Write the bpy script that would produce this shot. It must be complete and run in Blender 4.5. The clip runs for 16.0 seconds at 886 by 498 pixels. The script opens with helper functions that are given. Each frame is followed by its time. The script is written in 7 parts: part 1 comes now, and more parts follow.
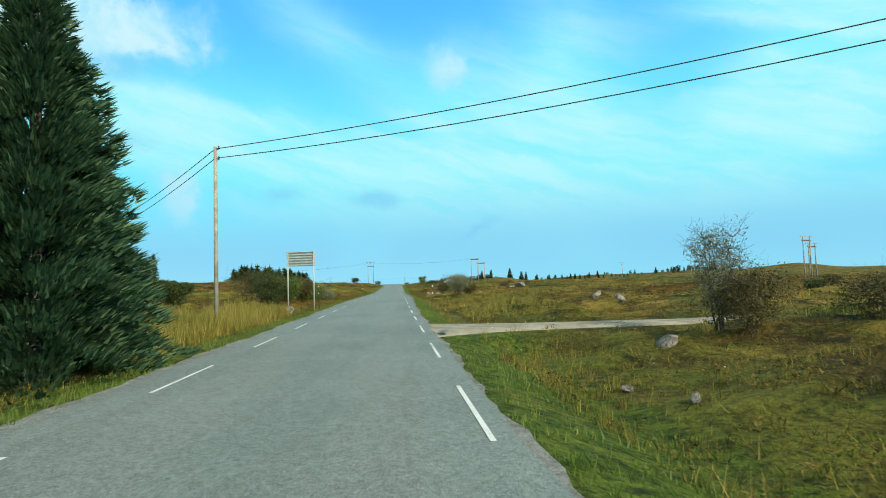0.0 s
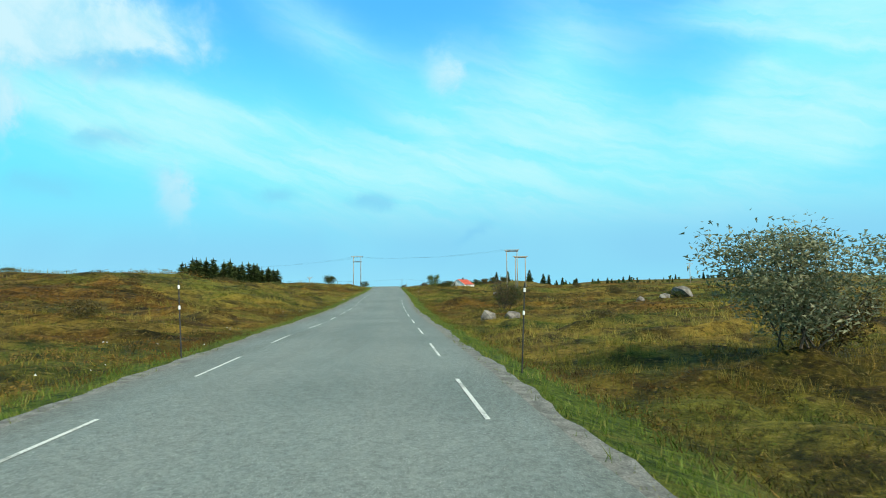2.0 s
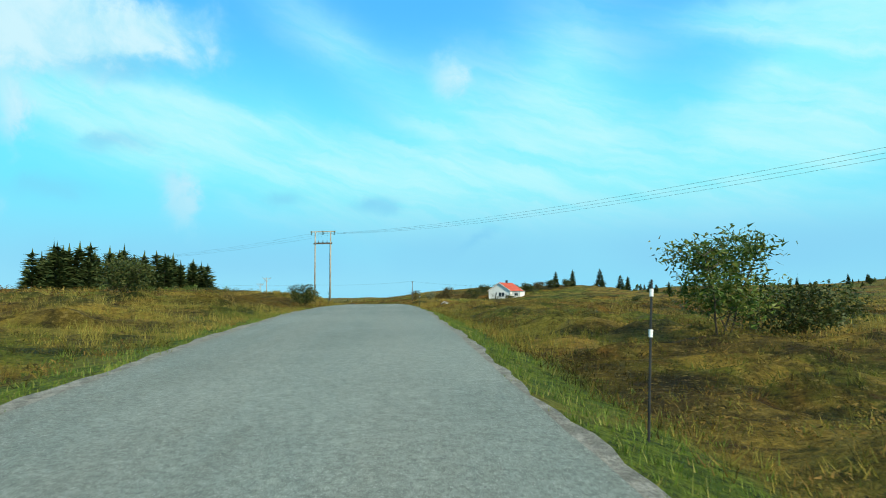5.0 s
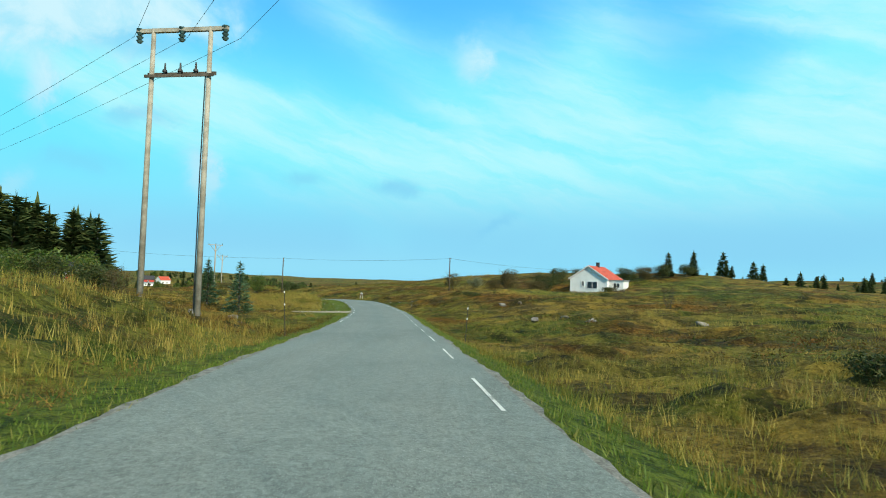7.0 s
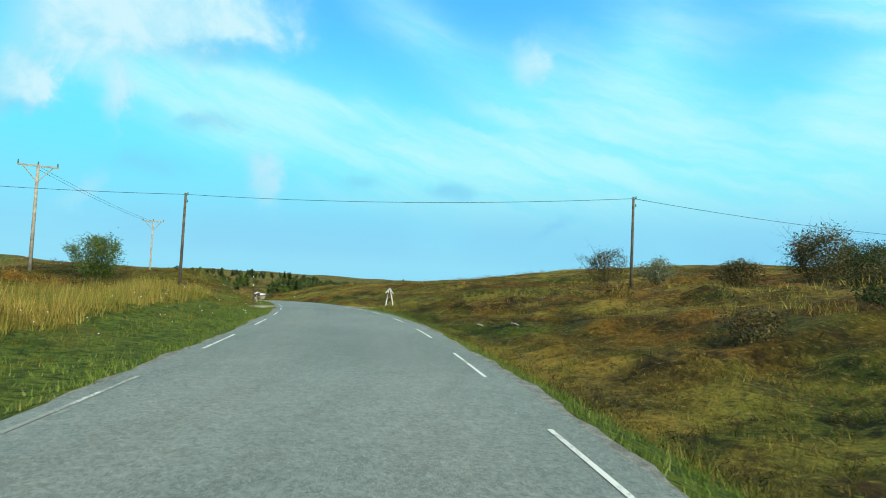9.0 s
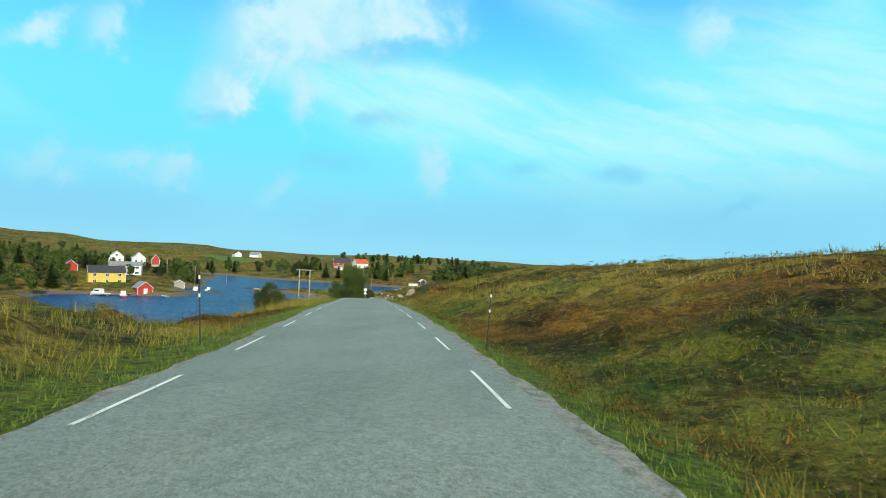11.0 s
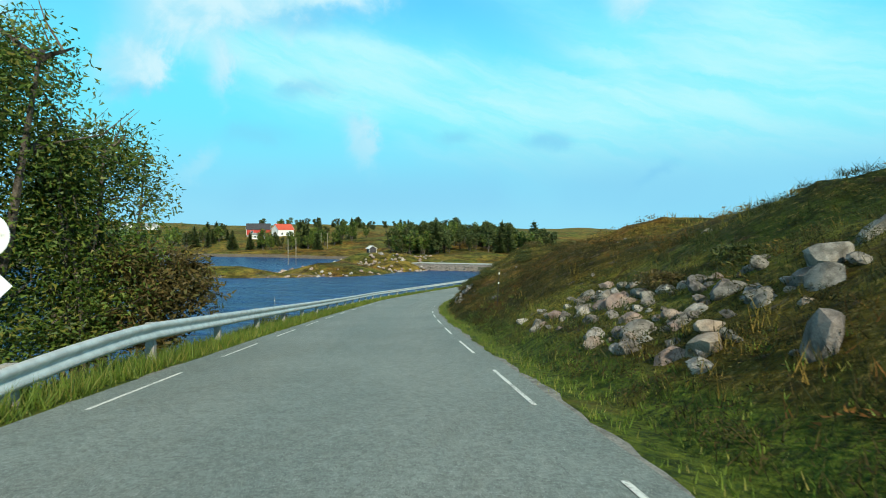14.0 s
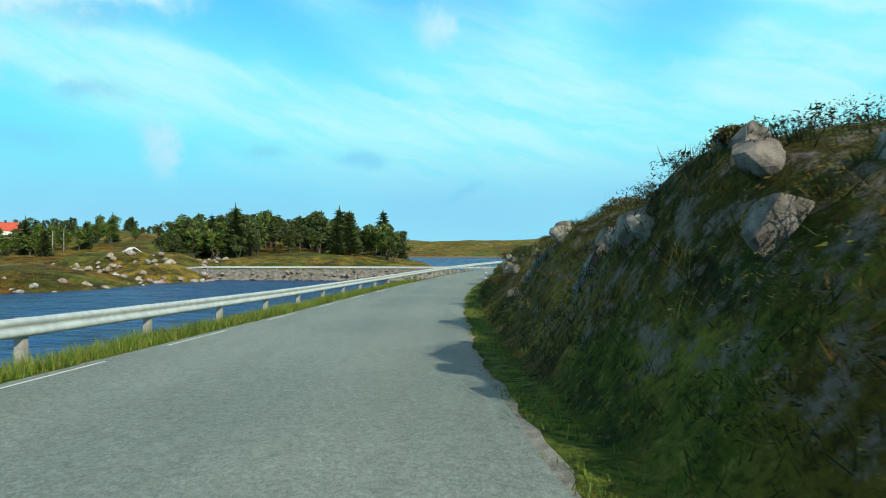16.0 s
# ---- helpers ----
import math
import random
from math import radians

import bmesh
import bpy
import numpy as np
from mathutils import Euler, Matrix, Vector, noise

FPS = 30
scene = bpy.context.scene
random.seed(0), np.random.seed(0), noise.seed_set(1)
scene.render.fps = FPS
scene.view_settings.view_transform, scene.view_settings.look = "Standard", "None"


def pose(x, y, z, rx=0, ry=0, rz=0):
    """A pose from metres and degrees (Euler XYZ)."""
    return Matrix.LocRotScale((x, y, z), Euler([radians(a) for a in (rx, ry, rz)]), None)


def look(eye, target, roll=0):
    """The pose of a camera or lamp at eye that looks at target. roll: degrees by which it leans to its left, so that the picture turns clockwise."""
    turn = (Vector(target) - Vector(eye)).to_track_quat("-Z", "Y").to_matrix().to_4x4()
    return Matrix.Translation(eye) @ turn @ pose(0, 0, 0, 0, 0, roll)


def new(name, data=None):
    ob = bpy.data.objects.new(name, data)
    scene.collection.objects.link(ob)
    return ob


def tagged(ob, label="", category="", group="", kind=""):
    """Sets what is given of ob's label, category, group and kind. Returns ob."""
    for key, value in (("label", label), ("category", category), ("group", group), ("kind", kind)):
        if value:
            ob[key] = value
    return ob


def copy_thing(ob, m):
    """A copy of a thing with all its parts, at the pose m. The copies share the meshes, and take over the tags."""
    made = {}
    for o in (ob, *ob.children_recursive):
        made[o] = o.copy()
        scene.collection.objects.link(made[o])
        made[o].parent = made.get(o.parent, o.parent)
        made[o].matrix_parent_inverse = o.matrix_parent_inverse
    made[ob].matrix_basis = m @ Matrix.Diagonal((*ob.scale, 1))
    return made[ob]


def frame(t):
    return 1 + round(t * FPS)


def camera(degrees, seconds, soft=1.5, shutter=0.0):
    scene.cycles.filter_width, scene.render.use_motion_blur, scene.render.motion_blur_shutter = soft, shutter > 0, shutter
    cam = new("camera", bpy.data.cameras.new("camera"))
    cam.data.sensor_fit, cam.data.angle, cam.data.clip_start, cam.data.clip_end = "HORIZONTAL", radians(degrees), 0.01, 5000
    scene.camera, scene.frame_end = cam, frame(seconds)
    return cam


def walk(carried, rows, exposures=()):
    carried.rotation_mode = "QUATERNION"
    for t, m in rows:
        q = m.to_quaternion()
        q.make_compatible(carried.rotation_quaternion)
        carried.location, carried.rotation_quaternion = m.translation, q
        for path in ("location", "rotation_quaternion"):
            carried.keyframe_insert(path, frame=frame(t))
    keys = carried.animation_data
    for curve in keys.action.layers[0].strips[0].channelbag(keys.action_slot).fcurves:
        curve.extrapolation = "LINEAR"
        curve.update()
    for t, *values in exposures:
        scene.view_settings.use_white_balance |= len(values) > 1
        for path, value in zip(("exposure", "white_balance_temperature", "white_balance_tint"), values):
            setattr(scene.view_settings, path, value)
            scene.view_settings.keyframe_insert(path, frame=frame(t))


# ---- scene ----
SUN_AZ, SUN_EL = 142.0, 31.0     # degrees: azimuth of the sun from +y clockwise, height

ROWS = [
    (0.0, 0.00, 0.00, 1.35, 0.59, 3.57, 1.73),
    (0.5, -1.73, 17.93, 1.39, 0.47, 3.90, 1.04),
    (1.0, -3.40, 35.87, 1.56, 0.22, 4.49, 1.19),
    (1.5, -5.00, 53.82, 1.72, 0.07, 3.87, 0.87),
    (2.0, -6.59, 71.78, 1.79, 0.13, 3.90, 0.70),
    (2.5, -8.22, 89.71, 1.81, 0.26, 3.51, -0.56),
    (3.0, -9.80, 107.63, 1.85, -0.15, 3.91, -0.55),
    (3.5, -11.20, 125.53, 2.16, -0.76, 4.99, 0.56),
    (4.0, -12.61, 143.41, 2.60, -0.16, 4.61, 1.24),
    (4.5, -14.12, 161.28, 3.00, -0.02, 4.69, 0.43),
    (5.0, -15.77, 179.16, 3.45, 0.60, 4.32, 0.36),
    (5.5, -17.59, 197.04, 4.06, 1.07, 3.90, 0.38),
    (6.0, -19.55, 214.93, 4.17, 1.45, 3.39, 0.63),
    (6.5, -21.63, 232.82, 4.02, 1.84, 3.00, 0.07),
    (7.0, -23.84, 250.68, 3.74, 2.29, 2.84, -1.75),
    (7.5, -26.12, 268.49, 3.14, 2.33, 1.82, -1.50),
    (8.0, -28.40, 286.28, 2.43, 2.47, 2.21, -1.29),
    (8.5, -30.92, 304.03, 1.90, 3.89, 3.05, -2.99),
    (9.0, -34.20, 321.67, 1.56, 7.39, 2.99, -2.68),
    (9.5, -38.83, 339.03, 1.43, 12.49, 3.27, -2.74),
    (10.0, -45.14, 355.87, 1.07, 18.01, 1.09, -1.00),
    (10.5, -52.42, 372.33, 0.42, 19.93, 1.21, -3.17),
    (11.0, -60.41, 388.44, -0.26, 22.74, 1.11, -2.19),
    (11.5, -69.03, 404.22, -0.97, 24.34, 0.96, -1.85),
    (12.0, -77.92, 419.83, -1.78, 24.90, 0.72, -1.81),
    (12.5, -86.85, 435.41, -2.77, 24.70, 0.65, -1.94),
    (13.0, -95.65, 451.06, -3.76, 23.78, 0.88, -2.26),
    (13.5, -103.61, 467.14, -4.85, 19.03, -0.42, 0.29),
    (14.0, -110.49, 483.70, -6.26, 16.49, -1.54, -0.04),
    (14.5, -116.90, 500.42, -7.88, 15.50, -1.90, -0.49),
    (15.0, -122.68, 517.32, -9.55, 12.11, -1.57, -0.33),
    (15.5, -127.06, 534.59, -11.07, 6.40, -0.91, 0.23),
    (16.0, -129.45, 552.19, -12.33, -0.79, 0.10, 0.02),
]


def camera_pose(x, y, z, yaw, pitch, lean):
    a, b = radians(yaw), radians(pitch)
    way = Vector((-math.sin(a) * math.cos(b), math.cos(a) * math.cos(b), math.sin(b)))
    eye = Vector((x, y, z))
    return look(eye, eye + way, -lean)


cam = camera(71.96, 16.0, 1.0, 0.02)
walk(cam, [(r[0], camera_pose(*r[1:])) for r in ROWS])

# road: x, y, z of the middle, half the distance between the edge lines
ROAD = [
    (4.59, -59.84, 0.00, 2.04),
    (1.68, -29.98, 0.00, 2.04),
    (-1.22, -0.12, 0.00, 2.04),
    (-3.89, 28.59, 0.13, 2.09),
    (-6.41, 57.32, 0.39, 2.13),
    (-8.92, 86.04, 0.46, 2.03),
    (-11.46, 114.71, 0.59, 1.99),
    (-13.72, 143.32, 1.25, 1.98),
    (-16.10, 171.91, 1.89, 1.97),
    (-18.88, 200.52, 2.78, 1.94),
    (-21.99, 229.15, 2.71, 1.90),
    (-25.35, 257.73, 2.19, 2.01),
    (-28.94, 286.21, 1.08, 2.14),
    (-33.26, 314.54, 0.32, 2.26),
    (-40.47, 342.28, 0.05, 2.22),
    (-51.43, 368.83, -0.80, 2.06),
    (-64.34, 394.49, -1.89, 2.03),
    (-78.45, 419.53, -3.13, 2.06),
    (-87.38, 435.12, -4.12, 2.08),
    (-93.67, 446.00, -4.82, 2.15),
    (-99.80, 457.00, -5.51, 2.37),
    (-105.23, 468.39, -6.32, 2.50),
    (-110.02, 480.02, -7.31, 2.47),
    (-114.53, 491.74, -8.40, 2.44),
    (-118.90, 503.50, -9.57, 2.44),
    (-123.02, 515.34, -10.73, 2.47),
    (-126.72, 527.34, -11.84, 2.61),
    (-129.81, 539.54, -12.83, 2.82),
    (-131.58, 552.02, -13.68, 2.95),
    (-131.43, 574.02, -14.53, 2.70),
    (-129.36, 595.92, -14.91, 2.45),
    (-125.01, 617.49, -14.91, 2.20),
    (-118.44, 638.48, -14.80, 2.20),
    (-110.06, 658.82, -14.68, 2.20),
]
# ---------------------------------------------------------------- world and sun


def node_math(nt, op, a, b=None, c=None, clamp=False):
    n = nt.nodes.new("ShaderNodeMath")
    n.operation, n.use_clamp = op, clamp
    for k, v in enumerate((a, b, c)):
        if v is None:
            continue
        if isinstance(v, (int, float)):
            n.inputs[k].default_value = v
        else:
            nt.links.new(v, n.inputs[k])
    return n.outputs[0]


def node_mix(nt, f, a, b, blend='MIX'):
    n = nt.nodes.new("ShaderNodeMix")
    n.data_type, n.blend_type = 'RGBA', blend
    for k, v in ((0, f), (6, a), (7, b)):
        if isinstance(v, (int, float)):
            n.inputs[k].default_value = v
        elif isinstance(v, tuple):
            n.inputs[k].default_value = (*v, 1)
        else:
            nt.links.new(v, n.inputs[k])
    return n.outputs[2]


def node_noise(nt, coord, scale, detail=4.0, rough=0.55, distort=0.0):
    n = nt.nodes.new("ShaderNodeTexNoise")
    n.inputs["Scale"].default_value, n.inputs["Detail"].default_value = scale, detail
    n.inputs["Roughness"].default_value, n.inputs["Distortion"].default_value = rough, distort
    if coord is not None:
        nt.links.new(coord, n.inputs["Vector"])
    return n.outputs[0]


def node_range(nt, v, a, b, lo=0.0, hi=1.0):
    n = nt.nodes.new("ShaderNodeMapRange")
    n.interpolation_type = 'SMOOTHSTEP'
    for k, q in enumerate((v, a, b, lo, hi)):
        if isinstance(q, (int, float)):
            n.inputs[k].default_value = q
        else:
            nt.links.new(q, n.inputs[k])
    return n.outputs[0]


# clouds: azimuth to the left and height in degrees, half length and half breadth, slope, weight
VEILS = (
    (25.4, 14.4, 11.5, 1.9, -10, 1.1), (9.3, 10.6, 12.5, 3.4, -15, 0.95), (27.7, 11.8, 5.4, 1.5, -2, 0.5), (-10.6, 11.5, 10.5, 5.5, 86, 1.1), (-0.7, 5.9, 18.0, 3.0, -4, 0.55),
    (-31.5, 15.0, 13.5, 4.2, 32, 1.35), (-30.0, 4.6, 8.0, 1.8, 8, 0.75), (9.8, 22.0, 8.6, 2.1, -30, 0.5), (-27.2, 22.6, 5.3, 1.7, -3, 0.6), (-0.1, 16.2, 5.0, 3.6, 84, 0.5),
    (-62, 14, 16, 6, 10, 0.7), (72, 13, 10, 3, -12, 0.6), (120, 22, 40, 12, 0, 0.5), (-130, 24, 40, 12, 0, 0.5),
)
PUFFS = (
    (30.4, 20.9, 7.4, 2.6, 10, 1.2), (-0.4, 20.0, 1.9, 2.1, 89, 0.75), (24.2, 8.3, 2.6, 1.5, -83, 0.9), (36.2, 14.0, 2.5, 1.2, -85, 0.8), (46.6, 6.6, 1.7, 1.2, 19, 0.95), (43.1, 13.9, 3.4, 1.9, 45, 0.95),
    (57.1, 16.8, 2.5, 1.1, 45, 0.8), (52.0, 18.1, 2.7, 1.4, 54, 0.7), (55.9, 6.6, 3.0, 1.4, 14, 0.7), (50.4, 7.1, 1.7, 1.4, 13, 0.6), (38.1, 5.6, 2.3, 1.0, 54, 0.6), (38.2, 20.3, 4.6, 2.3, 19, 0.9),
)
WISPS = (
    (7.1, 8.5, 2.3, 0.9, 0, 0.9), (-2.5, 5.4, 2.2, 0.8, 31, 0.8), (15.4, 8.8, 2.2, 0.8, -1, 0.7), (29.2, 12.7, 2.8, 1.1, 9, 0.8), (28.5, 18.7, 5.0, 1.2, 10, 0.7), (33.4, 8.6, 3.7, 1.1, 5, 0.6), (43.5, 11.6, 3.0, 0.9, 10, 0.6),
)


def build_world():
    w = bpy.data.worlds.new("sky")
    scene.world = w
    w.use_nodes = True
    nt = w.node_tree
    nt.nodes.clear()
    out = nt.nodes.new("ShaderNodeOutputWorld")
    bg = nt.nodes.new("ShaderNodeBackground")
    sky = nt.nodes.new("ShaderNodeTexSky")
    sky.sky_type, sky.sun_disc = 'NISHITA', False
    sky.sun_elevation, sky.sun_rotation = radians(SUN_EL), radians(SUN_AZ)
    sky.air_density, sky.dust_density, sky.ozone_density = 1.0, 0.3, 2.5
    co = nt.nodes.new("ShaderNodeTexCoord").outputs["Generated"]
    sep = nt.nodes.new("ShaderNodeSeparateXYZ")
    nt.links.new(co, sep.inputs[0])
    x, y, z = sep.outputs
    az = node_math(nt, 'MULTIPLY', node_math(nt, 'ARCTAN2', node_math(nt, 'MULTIPLY', x, -1.0), y), 57.2958)
    el = node_math(nt, 'MULTIPLY', node_math(nt, 'ARCSINE', z), 57.2958)
    soft = node_noise(nt, co, 3.2, 3.0, 0.5, 0.2)
    fine = node_noise(nt, co, 13.0, 6.0, 0.6, 0.4)
    az1 = node_math(nt, 'ADD', az, node_math(nt, 'MULTIPLY', node_math(nt, 'SUBTRACT', soft, 0.5), 5.0))
    az2 = node_math(nt, 'ADD', az, node_math(nt, 'MULTIPLY', node_math(nt, 'SUBTRACT', fine, 0.5), 6.5))
    el1 = node_math(nt, 'ADD', el, node_math(nt, 'MULTIPLY', node_math(nt, 'SUBTRACT', fine, 0.5), 2.2))
    other = node_noise(nt, co, 17.0, 6.0, 0.62, 0.2)
    el2 = node_math(nt, 'ADD', el, node_math(nt, 'MULTIPLY', node_math(nt, 'SUBTRACT', other, 0.5), 6.0))

    def banks(rows, across, up, fall):
        """The sum of soft ellipses in the sky."""
        total = None
        for a0, e0, sa, se, turn, wt in rows:
            c, s = math.cos(radians(turn)), math.sin(radians(turn))
            da, de = node_math(nt, 'SUBTRACT', a0, across), node_math(nt, 'SUBTRACT', up, e0)
            p = node_math(nt, 'ADD', node_math(nt, 'MULTIPLY', da, c / sa), node_math(nt, 'MULTIPLY', de, s / sa))
            q = node_math(nt, 'SUBTRACT', node_math(nt, 'MULTIPLY', de, c / se), node_math(nt, 'MULTIPLY', da, s / se))
            r2 = node_math(nt, 'ADD', node_math(nt, 'MULTIPLY', p, p), node_math(nt, 'MULTIPLY', q, q))
            g = node_math(nt, 'MULTIPLY', node_math(nt, 'EXPONENT', node_math(nt, 'MULTIPLY', r2, fall)), wt)
            total = g if total is None else node_math(nt, 'ADD', total, g)
        return total

    # thin streaks run down to the right, as the upper wind draws them
    comb = nt.nodes.new("ShaderNodeCombineXYZ")
    nt.links.new(node_math(nt, 'MULTIPLY', node_math(nt, 'SUBTRACT', node_math(nt, 'MULTIPLY', az1, 0.97), node_math(nt, 'MULTIPLY', el1, 0.26)), 0.07), comb.inputs[0])
    nt.links.new(node_math(nt, 'MULTIPLY', node_math(nt, 'ADD', node_math(nt, 'MULTIPLY', az1, -0.26), node_math(nt, 'MULTIPLY', el1, 0.97)), 0.32), comb.inputs[1])
    drawn = node_noise(nt, comb.outputs[0], 1.0, 5.0, 0.6, 0.3)
    veils = node_math(nt, 'MULTIPLY', banks(VEILS, az1, el1, -0.62), node_math(nt, 'ADD', node_math(nt, 'MULTIPLY', drawn, 0.6), 0.72))
    puffs = node_math(nt, 'MULTIPLY', banks(PUFFS, az2, el2, -0.75), node_math(nt, 'ADD', node_math(nt, 'MULTIPLY', fine, 1.1), 0.45))
    # clear air: deep blue above, pale cyan lower down, dull lilac-blue at the horizon
    clear = node_mix(nt, node_range(nt, el, 1.0, 12.0), (0.25, 0.69, 0.91), (0.15, 0.80, 1.0))
    clear = node_mix(nt, node_range(nt, el, 13.0, 27.0), clear, (0.085, 0.50, 1.0))
    air = node_mix(nt, 0.006, clear, sky.outputs[0], 'ADD')
    thin = node_mix(nt, node_range(nt, el, 4.0, 11.0), (0.27, 0.72, 0.94), node_mix(nt, node_range(nt, drawn, 0.3, 0.7), (0.27, 0.90, 1.0), (0.50, 0.95, 1.0)))
    full = node_mix(nt, node_range(nt, veils, 0.0, 0.95), air, thin)
    low_band = node_math(nt, 'MULTIPLY', node_range(nt, el, 0.5, 3.0), node_range(nt, el, 7.5, 3.5))
    full = node_mix(nt, node_math(nt, 'MULTIPLY', node_math(nt, 'MULTIPLY', low_band, 0.4), node_range(nt, soft, 0.35, 0.6)), full, (0.24, 0.60, 0.89))
    heap = node_mix(nt, node_range(nt, el, 5.0, 14.0), (0.38, 0.80, 0.97), node_mix(nt, node_range(nt, fine, 0.35, 0.65), (0.40, 0.82, 0.98), (0.62, 0.91, 1.0)))
    full = node_mix(nt, node_range(nt, puffs, 0.08, 0.95), full, heap)
    full = node_mix(nt, node_range(nt, banks(WISPS, az2, el1, -0.8), 0.1, 1.1, 0, 0.75), full, (0.22, 0.63, 0.91))
    # overhead, out of view, a dim grey-white added to lower the ambient light
    dim_top = node_mix(nt, soft, (0.28, 0.33, 0.34), (0.42, 0.45, 0.45))
    full = node_mix(nt, node_range(nt, el, 30.0, 42.0), full, dim_top)
    ground = node_mix(nt, node_range(nt, el, -3.0, 0.0), (0.05, 0.05, 0.04), full)
    nt.links.new(ground, bg.inputs[0])
    bg.inputs[1].default_value = SKY_LIGHT
    nt.links.new(bg.outputs[0], out.inputs[0])


SKY_LIGHT = 1.0
build_world()
sun = new("sun", bpy.data.lights.new("sun", 'SUN'))
sun.data.energy, sun.data.angle, sun.data.color = 5.0, radians(0.6), (1.0, 0.93, 0.72)
_a, _e = radians(SUN_AZ), radians(SUN_EL)
sun.matrix_world = look((0, 0, 60), Vector((0, 0, 60)) - Vector((math.sin(_a) * math.cos(_e), math.cos(_a) * math.cos(_e), math.sin(_e))))

# ---------------------------------------------------------------- plan of the road


def spline(pts, step=1.0):
    pts = np.array(pts, float)
    seg = []
    n = len(pts)
    for i in range(n - 1):
        p0, p1, p2, p3 = pts[max(i - 1, 0)], pts[i], pts[i + 1], pts[min(i + 2, n - 1)]
        ta = (p2 - p0) * 0.5
        tb = (p3 - p1) * 0.5
        if 0 < i < n - 2:                    # stations lie at unequal distances
            d0, d1, d2 = (np.hypot(*(b - a)[:2]) for a, b in ((p0, p1), (p1, p2), (p2, p3)))
            ta = (p1 - p0) / d0 * d1 * d1 / (d0 + d1) + (p2 - p1) * d0 / (d0 + d1)
            tb = (p2 - p1) * d2 / (d1 + d2) + (p3 - p2) / d2 * d1 * d1 / (d1 + d2)
        for u in np.linspace(0, 1, 24, endpoint=False):
            seg.append((2 * u ** 3 - 3 * u * u + 1) * p1 + (u ** 3 - 2 * u * u + u) * ta + (3 * u * u - 2 * u ** 3) * p2 + (u ** 3 - u * u) * tb)
    seg.append(pts[-1])
    seg = np.array(seg)
    d = np.r_[0, np.cumsum(np.hypot(*np.diff(seg[:, :2], axis=0).T))]
    s = np.arange(0, d[-1], step)
    return np.stack([np.interp(s, d, seg[:, k]) for k in range(seg.shape[1])], 1), s


RD, RS = spline(ROAD)
RS = RS - 60.0                               # s = 0 lies 60 m from the first station
RT = np.gradient(RD[:, :2], axis=0)
RT /= np.hypot(*RT.T)[:, None]
RN = np.stack([RT[:, 1], -RT[:, 0]], 1)      # to the right
S_END = RS[-1]


def smooth(a, b, x):
    u = np.clip((np.asarray(x, float) - a) / (b - a), 0, 1)
    return u * u * (3 - 2 * u)


def on_road(s, u):
    """Plan place, road height and half width at s metres along the road, u metres to its right."""
    s = np.asarray(s, float)
    g = lambda v: np.interp(s, RS, v)
    return g(RD[:, 0]) + g(RN[:, 0]) * u, g(RD[:, 1]) + g(RN[:, 1]) * u, g(RD[:, 2]), g(RD[:, 3])


def to_road(x, y):
    """s and u of plan places."""
    x, y = np.atleast_1d(np.asarray(x, float)), np.atleast_1d(np.asarray(y, float))
    s, u = np.empty(len(x)), np.empty(len(x))
    for i in range(0, len(x), 4000):
        dx = x[i:i + 4000, None] - RD[None, :, 0]
        dy = y[i:i + 4000, None] - RD[None, :, 1]
        k = np.argmin(dx * dx + dy * dy, axis=1)
        j = np.arange(len(k))
        end = (k == 0) | (k == len(RD) - 1)
        side = dx[j, k] * RN[k, 0] + dy[j, k] * RN[k, 1]
        along = dx[j, k] * RT[k, 0] + dy[j, k] * RT[k, 1]
        s[i:i + 4000] = RS[k] + along
        u[i:i + 4000] = np.where(end, side, np.sign(side) * np.sqrt(dx[j, k] ** 2 + dy[j, k] ** 2))
    return s, u


def half_w(s):
    return np.interp(s, RS, RD[:, 3])


def left_edge(s):
    return -half_w(s) - np.interp(s, (60, 90, 170, 250, 300, 450, 511, 560), (0.65, 0.85, 0.8, 0.2, 0.15, 0.35, 0.38, 0.2))


def right_edge(s):
    return half_w(s) + np.interp(s, (20, 45, 62, 80, 150, 258, 330, 455, 475, 560), (0.22, 0.3, 0.55, 0.6, 0.5, 0.36, 0.35, 0.42, 0.3, 0.26))


WATER_Z = -17.2
